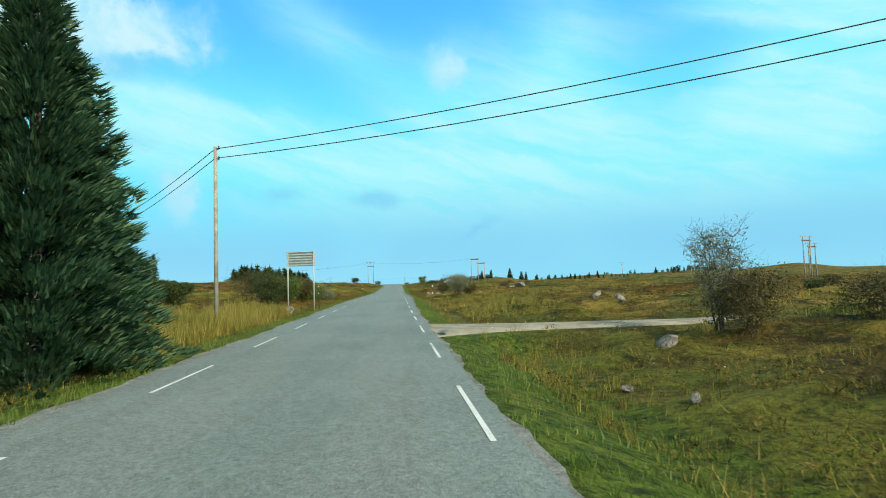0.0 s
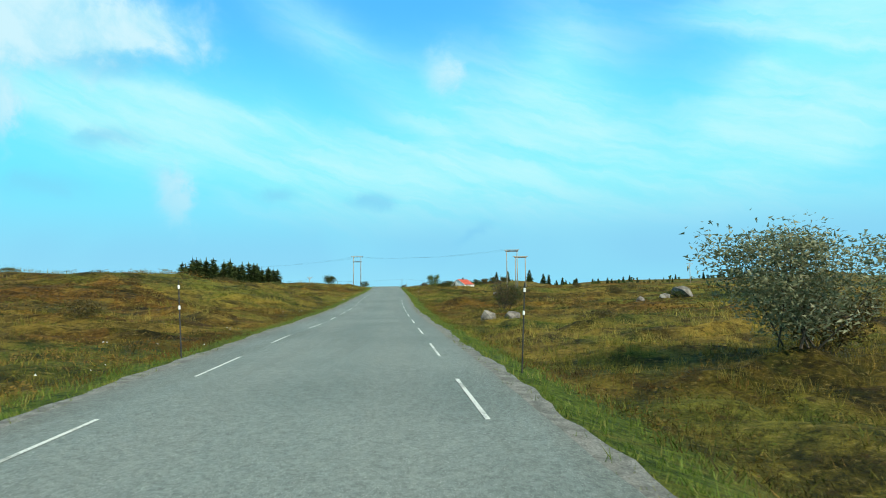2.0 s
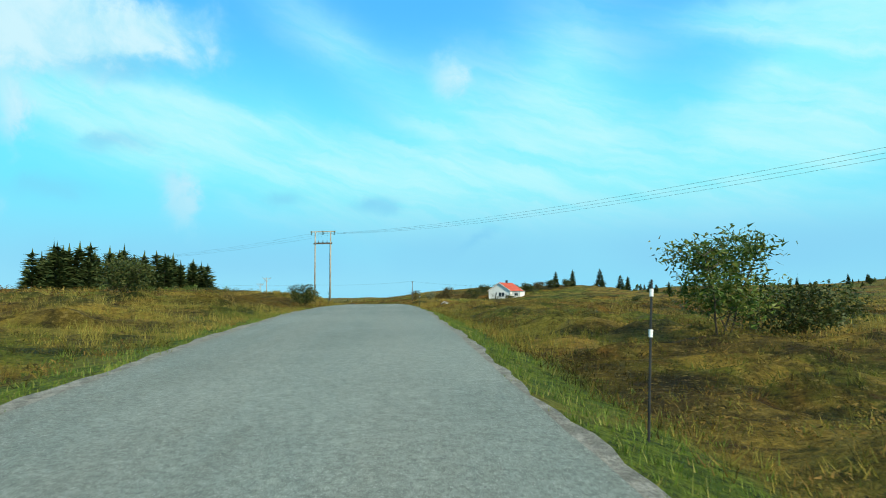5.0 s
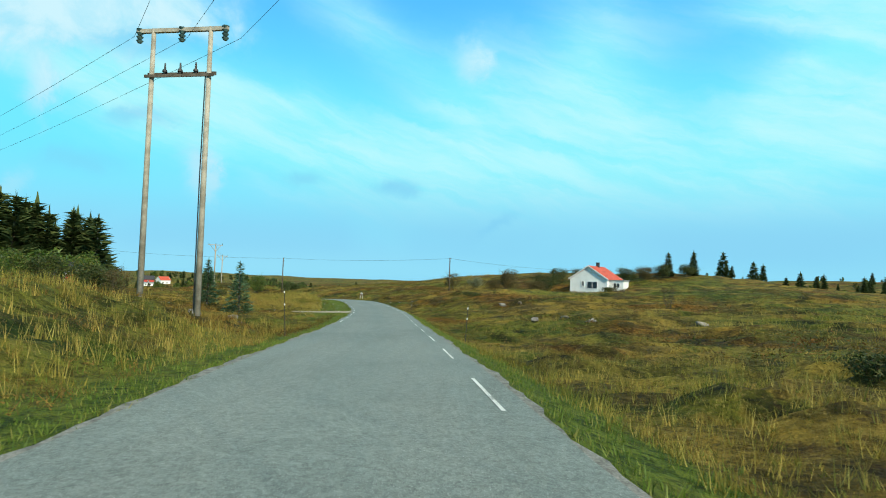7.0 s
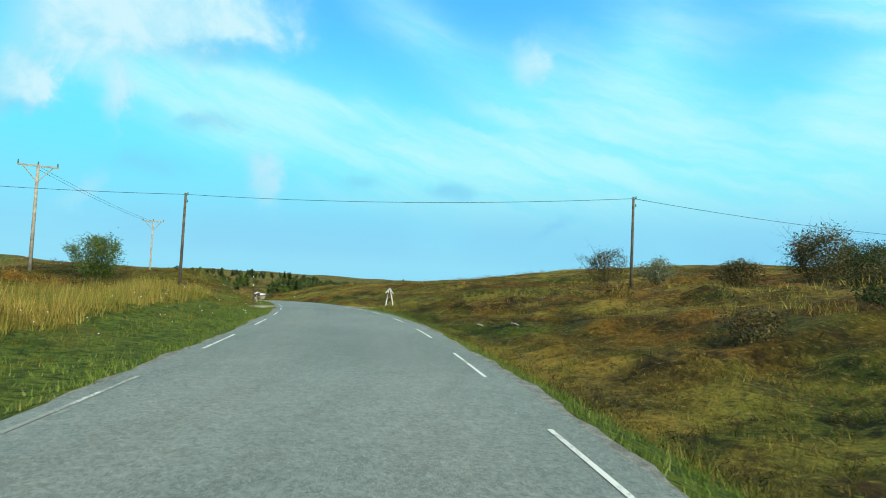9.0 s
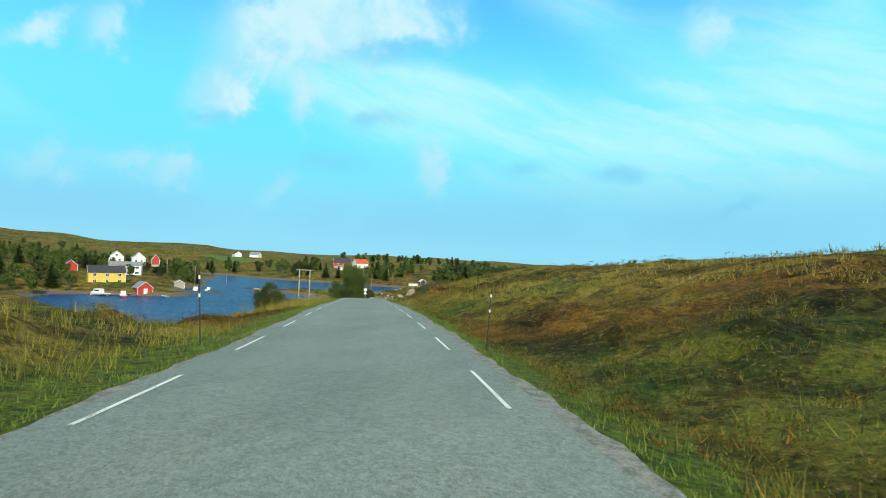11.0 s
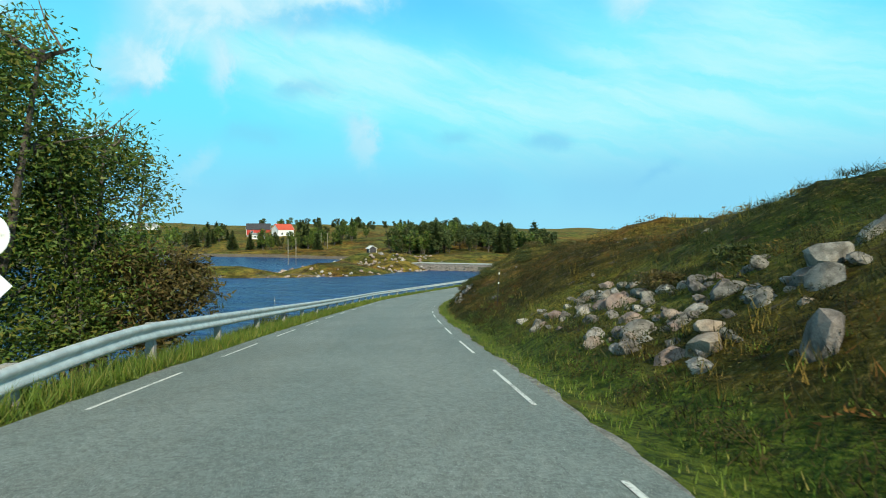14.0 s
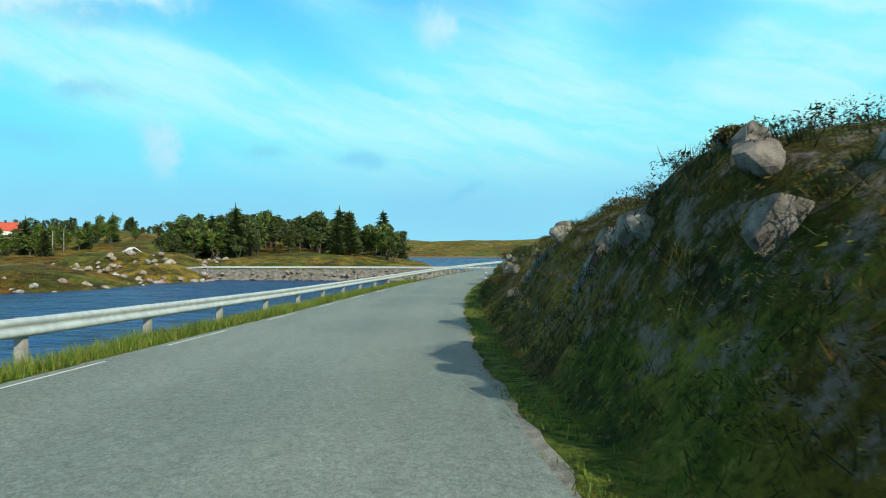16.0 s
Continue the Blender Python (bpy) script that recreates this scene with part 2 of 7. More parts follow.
# height of the land over the road, at these distances from its edge
OFFS = (0.8, 2.3, 6.2, 17.0, 42.0, 92.0)
LEFT = (
    (-60, -0.15, -0.3, -0.1, 0.2, 0.5, 1.0),
    (60, -0.15, -0.35, -0.1, 0.3, 1.0, 2.2),
    (98, -0.15, -0.35, -0.1, 0.4, 1.4, 2.6),
    (116, -0.15, -0.35, 0.2, 1.4, 2.4, 3.0),
    (128, -0.15, -0.35, 0.7, 3.0, 3.3, 3.4),
    (145, -0.15, -0.35, 0.1, 1.7, 2.7, 3.0),
    (162, -0.15, -0.35, -0.1, 0.9, 1.8, 2.6),
    (200, -0.2, -0.3, 0.0, 0.6, 1.0, 1.4),
    (245, -0.2, -0.3, 0.5, 1.1, 1.4, 1.2),
    (268, -0.2, -0.1, 1.5, 2.2, 1.6, 1.0),
    (290, -0.3, -0.6, -0.7, -0.2, 0.8, 0.8),
    (315, -0.2, -0.4, -0.3, 0.4, 1.0, 0.0),
    (340, -0.15, 0.0, 0.7, 1.5, 1.2, 0.0),
    (368, -0.15, 0.3, 1.7, 2.4, 1.4, -0.5),
    (390, -0.2, 0.2, 1.3, 1.4, -1.0, -4.0),
    (418, -0.2, -0.4, -0.9, -3.6, -8.0, -12.0),
    (456, -0.2, -0.4, -1.8, -5.6, -9.4, -12.4),
    (498, -0.08, -0.5, -2.6, -7.0, -10.2, -11.6),
    (545, -0.06, -0.5, -3.0, -5.9, -6.8, -8.0),
    (576, -0.06, -0.5, -2.8, -4.8, -6.0, -7.0),
    (700, -0.06, -0.5, -2.2, -4.0, -5.0, -6.0),
)
RIGHT = (
    (-60, -0.2, -0.7, -0.4, 0.0, 0.3, 1.0),
    (60, -0.2, -0.7, -0.5, -0.1, 0.4, 1.4),
    (130, -0.25, -0.7, -0.6, -0.3, 0.2, 1.4),
    (200, -0.3, -0.7, -0.3, -0.8, -1.0, 0.5),
    (245, -0.3, -0.6, -0.1, -0.1, -0.4, 0.6),
    (290, -0.3, -0.9, -1.2, -0.6, 0.4, 2.0),
    (320, -0.3, -0.9, -0.7, 0.7, 1.6, 3.5),
    (345, -0.3, -0.9, -0.3, 1.7, 1.9, 5.0),
    (357, -0.1, 0.0, 0.45, 2.0, 2.1, 7.6),
    (364, -0.1, 0.1, 0.5, 1.9, 3.0, 9.2),
    (368, -0.2, -0.2, 0.1, 1.8, 3.6, 9.6),
    (378, -0.3, -0.5, -0.2, 1.8, 4.0, 9.4),
    (415, -0.3, -0.6, 0.4, 2.8, 5.3, 11.3),
    (456, -0.25, 0.0, 1.2, 3.5, 6.2, 10.0),
    (475, -0.2, 0.3, 1.7, 4.2, 6.6, 9.8),
    (498, -0.15, 0.6, 2.2, 3.9, 6.6, 9.5),
    (527, -0.1, 0.9, 2.75, 5.2, 8.0, 11.0),
    (555, 0.0, 1.6, 3.85, 6.0, 8.6, 11.5),
    (570, 0.0, 1.6, 3.3, 5.2, 8.0, 10.5),
    (581, 0.0, 1.7, 3.4, 4.9, 7.0, 9.2),
    (600, 0.0, 1.5, 3.15, 5.2, 7.2, 8.6),
    (640, 0.0, 1.0, 2.6, 4.6, 6.4, 7.5),
    (700, -0.1, 1.0, 3.0, 5.0, 7.0, 9.0),
)


# gravel drives that leave the road: s, side, length, half width at the far end, flare at the road
DRIVES = ((19.8, 1, 15, 1.6, 2.6), (311.0, -1, 24, 1.1, 1.6), (370.5, 1, 13, 2.0, 3.2), (362.5, -1, 2.5, 1.4, 1.6))


def profile(table, s, a):
    """Height over the road at s and the distance a from its edge."""
    t = np.array(table)
    offs = np.array((0.0,) + OFFS)
    h = np.stack([np.zeros_like(s)] + [np.interp(s, t[:, 0], t[:, k + 1]) for k in range(6)], -1)
    k = np.clip(np.searchsorted(offs, a) - 1, 0, 5)
    f = np.clip((a - offs[k]) / (offs[k + 1] - offs[k]), 0, 1)
    j = np.arange(len(s))
    return h[j, k] * (1 - f) + h[j, k + 1] * f


def wave(x, y, seed=0):
    """Soft rolling noise between about -1 and 1."""
    r = np.random.RandomState(seed)
    z = 0
    for k in range(7):
        a = r.uniform(0, 6.283)
        f = r.uniform(0.6, 1.7)
        z = z + np.sin((x * math.cos(a) + y * math.sin(a)) * f + r.uniform(0, 6.283))
    return z / 3.2


# the inlet's shore, and the water behind the causeway
BAY = ((-150, 470), (-190, 492), (-225, 503), (-258, 516), (-272, 534), (-262, 546), (-251, 549), (-244, 554), (-236, 559), (-242, 572), (-262, 579), (-270, 592), (-276, 606),
       (-290, 628), (-330, 668), (-352, 705), (-400, 722), (-410, 750), (-330, 722), (-262, 718), (-222, 712), (-196, 690), (-178, 664), (-150, 657), (-118, 655), (-100, 560))
BACK = ((-126, 672), (-130, 720), (-140, 800), (-170, 880), (-150, 930), (-40, 920), (-60, 760), (-96, 676))


def shore_distance(poly, x, y):
    """Distance to the polygon's edge, positive inside it."""
    p = np.array(poly, float)
    best = np.full(len(x), 1e9)
    inside = np.zeros(len(x), bool)
    for a, b in zip(p, np.roll(p, -1, 0)):
        e = b - a
        t = np.clip(((x - a[0]) * e[0] + (y - a[1]) * e[1]) / (e @ e), 0, 1)
        best = np.minimum(best, np.hypot(x - a[0] - t * e[0], y - a[1] - t * e[1]))
        hit = ((a[1] > y) != (b[1] > y)) & (x < (b[0] - a[0]) * (y - a[1]) / (b[1] - a[1] + 1e-9) + a[0])
        inside ^= hit
    return np.where(inside, best, -best)


# x, y, half length, half breadth, turn in degrees, height over the water
ISLETS = (
    (-214, 616, 36, 11, 3, 2.3), (-185, 634, 20, 15, 35, 2.8), (-184, 664, 20, 17, 60, 4.6), (-176, 650, 13, 10, 0, 3.0),
    (-252, 586, 13, 3.2, 12, 0.7), (-258, 625, 9, 3, 0, 0.35),
)
# x, y, spread, height
HILLS = (
    (-720, 820, 230, 27), (-640, 380, 210, 25), (-420, 1250, 260, 12), (-100, 1350, 260, 5), (190, 430, 100, 7), (70, 540, 85, 8),
    (-330, 800, 90, 7), (-470, 640, 120, 13), (420, 900, 260, 22), (-210, 830, 60, 5), (-30, 980, 140, 6), (-190, 240, 70, 3),
)


# levelled plots of the houses: x, y, radius, height
PLOTS = (
    (-288, 569, 15, -15.4), (-320, 576, 10, -11.4), (-318, 604, 14, -13.2), (-358, 630, 12, -8.0), (-322, 625, 8, -7.9), (-298, 793, 20, -8.7), (-313, 790, 18, -7.6),
    (-501, 898, 40, -4.3), (-209, 713.5, 9, -14.7), (-442, 846, 30, -12.5),
)


def far_land(x, y):
    north = smooth(380, 640, y - 0.35 * x - 60)
    z = 0.5 - 11.5 * north + 1.6 * wave(x / 60, y / 60, 3)
    for cx, cy, r, h in HILLS:
        z = z + h * np.exp(-((x - cx) ** 2 + (y - cy) ** 2) / (r * r)) * (1 + 0.22 * wave(x / 45, y / 45, 11) + 0.12 * wave(x / 17, y / 17, 12))
    for cx, cy, r, h in PLOTS:
        w = np.exp(-(((x - cx) ** 2 + (y - cy) ** 2) / (r * r * 1.6)) ** 1.5)
        z = z * (1 - w) + h * w
    wob = 4.0 * wave(x / 11, y / 11, 21)
    d = np.maximum(shore_distance(BAY, x, y), shore_distance(BACK, x, y)) + wob * 0.4
    d = np.maximum(d, -np.inf)
    shore = WATER_Z + 0.1 + np.maximum(-d, 0) * 0.11 + 1.2 * smooth(0, 5, -d) + 0.4 * wave(x / 5, y / 5, 23) * smooth(0, 6, -d)
    z = np.where(d > 0, WATER_Z - np.minimum(0.25 * d, 4), np.minimum(z, shore))
    for cx, cy, a, b, turn, h in ISLETS:
        c, s_ = math.cos(radians(turn)), math.sin(radians(turn))
        p = ((x - cx) * c + (y - cy) * s_) / a
        q = (-(x - cx) * s_ + (y - cy) * c) / b
        r = np.sqrt(p * p + q * q) + 0.13 * wave(x / 5.5, y / 5.5, 31)
        top = WATER_Z - 1.5 + (h + 1.5) * (1 - smooth(0.25, 1.25, r)) + 0.35 * wave(x / 3.1, y / 3.1, 33) * (r < 1.2)
        z = np.maximum(z, top)
    return z


def land(s, u, x, y):
    """Ground height at road place (s, u), which lies at (x, y)."""
    zr = np.interp(s, RS, RD[:, 2])
    a = np.where(u < 0, left_edge(s) - u, u - right_edge(s))      # beyond the asphalt
    h = np.where(u < 0, profile(LEFT, s, np.maximum(a, 0)), profile(RIGHT, s, np.maximum(a, 0)))
    out = smooth(0.1, 1.2, a)
    steep = smooth(440, 520, s) * (u > 0)
    rough = out * (0.05 * wave(x * 1.3, y * 1.3, 1) + (0.25 + 0.12 * steep) * smooth(1.5, 7, a) * wave(x / 2.0, y / 2.0, 2)
                   + (0.45 + 0.4 * steep) * smooth(8, 40, a) * wave(x / 11, y / 11, 7))
    # tussocks: rounded humps with creases between them
    rough = rough + 0.36 * smooth(1.8, 5.0, a) * (1 - 0.5 * steep) * (1 - smooth(45, 80, a)) * (np.abs(wave(x / 0.62, y / 0.62, 5)) - 0.42)
    # craggy steps on the bank beside the bend
    crag = steep * smooth(0.8, 2.5, a) * (1 - smooth(16, 26, a))
    crag = crag * (1 + 0.9 * smooth(566, 576, s))
    rough = rough + crag * 0.55 * (np.abs(wave(x / 1.9, y / 1.9, 41)) - 0.4)
    z = zr + np.where(a > 0, h, -0.04) + rough
    z = z - 1.3 * (u < 0) * smooth(318, 340, s) * (1 - smooth(369, 382, s)) * smooth(2.5, 10, a)      # flat hay meadow
    z = z + 1.0 * (u < 0) * smooth(374, 384, s) * (1 - smooth(406, 424, s)) * smooth(1.5, 6, a) * (1 - smooth(14, 26, a))      # grassy bank
    for s0, sd, length, hw, flare in DRIVES:        # the ground is levelled under the drives
        d = np.abs(s - s0 - 0.35 * a) - hw - flare * np.exp(-a / 1.8)
        fill = (1 - smooth(0.0, 1.4, d)) * (1 - smooth(length, length + 3, a)) * (a > 0) * (np.sign(u) == sd)
        z = z + fill * (zr - 0.10 - 0.03 * a * (a < 10) - 0.3 * (a >= 10) - z)
    w = np.where(u < 0, np.clip((a - np.interp(s, (500, 570), (50, 20))) / np.interp(s, (500, 570), (45, 22)), 0, 1), smooth(70, 130, a))
    w = np.maximum(w, smooth(S_END - 30, S_END + 30, s))
    return z * (1 - w) + far_land(x, y) * w


def ground_z(x, y):
    x, y = np.atleast_1d(np.asarray(x, float)), np.atleast_1d(np.asarray(y, float))
    s, u = to_road(x, y)
    return land(s, u, x, y)


def gz(x, y):
    return float(ground_z(x, y)[0])


# ---------------------------------------------------------------- materials


def material(name, rough=0.85, metal=0.0, spec=0.35):
    m = bpy.data.materials.new(name)
    m.use_nodes = True
    nt = m.node_tree
    b = nt.nodes["Principled BSDF"]
    b.inputs["Roughness"].default_value, b.inputs["Metallic"].default_value = rough, metal
    b.inputs["Specular IOR Level"].default_value = spec
    return m, nt, b


def coords(nt, kind="Object"):
    return nt.nodes.new("ShaderNodeTexCoord").outputs[kind]


def bump(nt, b, height, strength, distance):
    n = nt.nodes.new("ShaderNodeBump")
    n.inputs["Strength"].default_value, n.inputs["Distance"].default_value = strength, distance
    nt.links.new(height, n.inputs["Height"])
    nt.links.new(n.outputs[0], b.inputs["Normal"])


def mottled(name, c1, c2, scale=6.0, rough=0.85, fine=60.0, amount=0.5, relief=0.3, size=0.01, metal=0.0, spec=0.35, vary=0.0):
    """Two tones in soft patches, with a fine grain and relief."""
    m, nt, b = material(name, rough, metal, spec)
    co = coords(nt)
    big = node_range(nt, node_noise(nt, co, scale, 5), 0.35, 0.65)
    grain = node_noise(nt, co, fine, 3, 0.7)
    col = node_mix(nt, big, c1, c2)
    col = node_mix(nt, amount, col, node_mix(nt, node_range(nt, grain, 0.3, 0.7), (0.35, 0.35, 0.35), (1.0, 1.0, 1.0)), 'MULTIPLY')
    if vary:
        rnd = nt.nodes.new("ShaderNodeObjectInfo").outputs["Random"]
        hsv = nt.nodes.new("ShaderNodeHueSaturation")
        nt.links.new(node_math(nt, 'ADD', node_math(nt, 'MULTIPLY', rnd, vary), 1 - vary / 2), hsv.inputs["Value"])
        nt.links.new(node_math(nt, 'ADD', node_math(nt, 'MULTIPLY', rnd, 0.05), 0.475), hsv.inputs["Hue"])
        nt.links.new(col, hsv.inputs["Color"])
        col = hsv.outputs[0]
    nt.links.new(col, b.inputs["Base Color"])
    bump(nt, b, grain, relief, size)
    return m


def moor_patches(nt, co, col, amount):
    """The moor's plants grow in patches: russet heather, dark green bog, and dry grass between them. Shade of the dips
    is painted in too.
    """
    russet = node_range(nt, node_noise(nt, co, 0.055, 5, 0.65, 0.5), 0.49, 0.58, 0, amount)
    green = node_range(nt, node_noise(nt, co, 0.13, 5, 0.65, 0.8), 0.53, 0.60, 0, amount)
    # two near-grey darkenings, standing in for shade in hollows between the tussocks
    dark = node_range(nt, node_noise(nt, co, 0.55, 5, 0.65, 0.6), 0.52, 0.60, 0, amount * 0.9)
    fine_dark = node_range(nt, node_noise(nt, co, 1.7, 5, 0.7, 0.8), 0.53, 0.60, 0, amount * 0.75)
    col = node_mix(nt, fine_dark, col, node_mix(nt, 1.0, col, (0.42, 0.40, 0.36), 'MULTIPLY'))
    col = node_mix(nt, russet, col, node_mix(nt, 1.0, col, (0.72, 0.50, 0.42), 'MULTIPLY'))
    col = node_mix(nt, green, col, node_mix(nt, 1.0, col, (0.40, 0.62, 0.42), 'MULTIPLY'))
    return node_mix(nt, dark, col, node_mix(nt, 1.0, col, (0.34, 0.37, 0.34), 'MULTIPLY'))


def leafy(name, tones, rough=0.6, light=0.25, shade=(0.72, 0.74, 0.70), patchy=0.0):
    """Leaves or blades: each piece has a tone of its own, and lets some light through."""
    m, nt, b = material(name, rough, 0, 0.3)
    rnd = nt.nodes.new("ShaderNodeNewGeometry").outputs["Random Per Island"]
    ramp = nt.nodes.new("ShaderNodeValToRGB")
    ramp.color_ramp.elements[0].color = (*tones[0], 1)
    ramp.color_ramp.elements[1].color = (*tones[-1], 1)
    for k, t in enumerate(tones[1:-1], 1):
        e = ramp.color_ramp.elements.new(k / (len(tones) - 1))
        e.color = (*t, 1)
    nt.links.new(rnd, ramp.inputs[0])
    co = coords(nt)
    big = node_noise(nt, co, 0.22, 3)
    col = node_mix(nt, node_range(nt, big, 0.35, 0.65), node_mix(nt, 1.0, ramp.outputs[0], shade, 'MULTIPLY'), ramp.outputs[0])
    if patchy:
        col = moor_patches(nt, co, col, patchy)
    nt.links.new(col, b.inputs["Base Color"])
    if light:
        tr = nt.nodes.new("ShaderNodeBsdfTranslucent")
        nt.links.new(col, tr.inputs[0])
        mx = nt.nodes.new("ShaderNodeMixShader")
        mx.inputs[0].default_value = light
        nt.links.new(b.outputs[0], mx.inputs[1])
        nt.links.new(tr.outputs[0], mx.inputs[2])
        nt.links.new(mx.outputs[0], nt.nodes["Material Output"].inputs[0])
    return m


def ground_material():
    m, nt, b = material("moor", 0.95, 0, 0.15)
    co = coords(nt)
    n1, n2, n3 = node_noise(nt, co, 0.045, 5, 0.6), node_noise(nt, co, 0.35, 6, 0.65), node_noise(nt, co, 2.6, 5, 0.7)
    fine = node_noise(nt, co, 14, 4, 0.7)
    moor = node_mix(nt, node_range(nt, n2, 0.36, 0.62), (0.105, 0.078, 0.016), (0.40, 0.275, 0.045))
    moor = node_mix(nt, node_range(nt, n1, 0.44, 0.60), moor, node_mix(nt, node_range(nt, n2, 0.38, 0.6), (0.062, 0.085, 0.012), (0.215, 0.225, 0.030)))
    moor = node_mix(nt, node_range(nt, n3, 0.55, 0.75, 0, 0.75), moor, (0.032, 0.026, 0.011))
    moor = moor_patches(nt, co, moor, 0.9)
    n4 = node_noise(nt, co, 0.11, 4, 0.6, 0.4)
    moor = node_mix(nt, node_range(nt, n4, 0.56, 0.68, 0, 0.6), moor, node_mix(nt, node_range(nt, n3, 0.35, 0.65), (0.045, 0.065, 0.011), (0.14, 0.175, 0.026)))
    # dead stalks and moss; shade in the gaps between plants is painted dark
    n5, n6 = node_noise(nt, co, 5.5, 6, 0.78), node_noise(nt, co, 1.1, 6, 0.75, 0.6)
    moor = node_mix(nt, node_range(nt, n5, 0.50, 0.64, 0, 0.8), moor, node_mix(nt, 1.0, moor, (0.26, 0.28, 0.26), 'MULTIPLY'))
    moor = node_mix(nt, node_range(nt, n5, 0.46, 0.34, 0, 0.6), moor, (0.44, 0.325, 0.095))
    # russet patches, toned dark to paint in the shade of the dips
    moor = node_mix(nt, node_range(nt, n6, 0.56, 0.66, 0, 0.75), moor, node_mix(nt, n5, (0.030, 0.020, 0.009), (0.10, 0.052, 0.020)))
    verge = nt.nodes.new("ShaderNodeAttribute")
    verge.attribute_name = "verge"
    green = node_mix(nt, node_range(nt, n3, 0.35, 0.65), (0.065, 0.115, 0.012), (0.19, 0.25, 0.03))
    # gaps in the verge grass: shade mixed into the green
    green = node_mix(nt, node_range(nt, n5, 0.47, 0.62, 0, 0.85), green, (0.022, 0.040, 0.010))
    green = node_mix(nt, node_range(nt, n2, 0.52, 0.66, 0, 0.5), green, (0.24, 0.20, 0.045))
    col = node_mix(nt, node_range(nt, node_math(nt, 'ADD', verge.outputs["Fac"], node_math(nt, 'MULTIPLY', node_math(nt, 'SUBTRACT', n2, 0.5), 0.9)), 0.3, 0.7), moor, green)
    stone = nt.nodes.new("ShaderNodeAttribute")
    stone.attribute_name = "stone"
    rock = node_mix(nt, node_range(nt, n3, 0.3, 0.7), (0.075, 0.062, 0.045), (0.27, 0.23, 0.185))
    col = node_mix(nt, node_range(nt, node_math(nt, 'ADD', stone.outputs["Fac"], node_math(nt, 'MULTIPLY', node_math(nt, 'SUBTRACT', n3, 0.5), 1.2)), 0.4, 0.6), col, rock)
    col = node_mix(nt, 0.6, col, node_mix(nt, node_range(nt, fine, 0.3, 0.7), (0.45, 0.45, 0.45), (1.0, 1.0, 1.0)), 'MULTIPLY')
    nt.links.new(col, b.inputs["Base Color"])
    h = node_math(nt, 'ADD', node_math(nt, 'ADD', node_math(nt, 'MULTIPLY', n3, 1.0), node_math(nt, 'MULTIPLY', n5, 0.7)), node_math(nt, 'MULTIPLY', fine, 0.35))
    bump(nt, b, h, 0.9, 0.25)
    return m


def asphalt_material():
    m, nt, b = material("asphalt", 0.8, 0, 0.4)
    co = coords(nt)
    at = nt.nodes.new("ShaderNodeAttribute")
    at.attribute_name = "across"                      # -1 at one edge line, 1 at the other
    stones = node_noise(nt, co, 72, 4, 0.8)
    grit = node_noise(nt, co, 110, 2, 0.6)
    blotch = node_noise(nt, co, 7, 5, 0.75)
    chips = nt.nodes.new("ShaderNodeTexVoronoi")
    chips.inputs["Scale"].default_value = 34
    nt.links.new(co, chips.inputs["Vector"])
    chip = nt.nodes.new("ShaderNodeSeparateColor")
    nt.links.new(chips.outputs["Color"], chip.inputs[0])
    patch = node_noise(nt, co, 0.16, 4, 0.6)
    streak = nt.nodes.new("ShaderNodeMapping")
    streak.inputs["Scale"].default_value = (1.6, 0.09, 1)
    nt.links.new(co, streak.inputs[0])
    along = node_noise(nt, streak.outputs[0], 1.0, 4, 0.6)
    col = node_mix(nt, node_range(nt, patch, 0.35, 0.65), (0.212, 0.262, 0.238), (0.272, 0.326, 0.296))
    col = node_mix(nt, node_range(nt, along, 0.45, 0.7, 0, 0.5), col, (0.20, 0.23, 0.20))
    a = node_math(nt, 'ABSOLUTE', at.outputs["Fac"])
    track = node_math(nt, 'MULTIPLY', node_range(nt, a, 0.15, 0.45), node_range(nt, a, 0.95, 0.6))
    col = node_mix(nt, node_math(nt, 'MULTIPLY', track, 0.25), col, (0.31, 0.34, 0.30))
    col = node_mix(nt, node_range(nt, a, 1.12, 1.5, 0, 0.55), col, (0.20, 0.185, 0.15))
    col = node_mix(nt, 0.75, col, node_mix(nt, node_range(nt, stones, 0.32, 0.68), (0.32, 0.32, 0.33), (1.05, 1.05, 1.05)), 'MULTIPLY')
    col = node_mix(nt, 0.5, col, node_mix(nt, node_range(nt, blotch, 0.3, 0.7), (0.72, 0.72, 0.72), (1.15, 1.15, 1.15)), 'MULTIPLY')
    col = node_mix(nt, 0.6, col, node_mix(nt, chip.outputs[0], (0.58, 0.58, 0.60), (1.30, 1.30, 1.28)), 'MULTIPLY')
    col = node_mix(nt, node_range(nt, grit, 0.60, 0.68, 0, 0.7), col, (0.58, 0.60, 0.57))
    nt.links.new(col, b.inputs["Base Color"])
    bump(nt, b, node_math(nt, 'ADD', stones, node_math(nt, 'MULTIPLY', chip.outputs[1], 0.6)), 0.5, 0.012)
    return m


def paint_material(name, lo, hi):
    m, nt, b = material(name, 0.7, 0, 0.4)
    co = coords(nt)
    worn = node_math(nt, 'ADD', node_math(nt, 'MULTIPLY', node_noise(nt, co, 30, 4, 0.7), 0.6), node_math(nt, 'MULTIPLY', node_noise(nt, co, 1.3, 3), 0.4))
    col = node_mix(nt, node_range(nt, worn, lo, hi), (0.26, 0.28, 0.25), (0.72, 0.75, 0.70))
    nt.links.new(col, b.inputs["Base Color"])
    return m


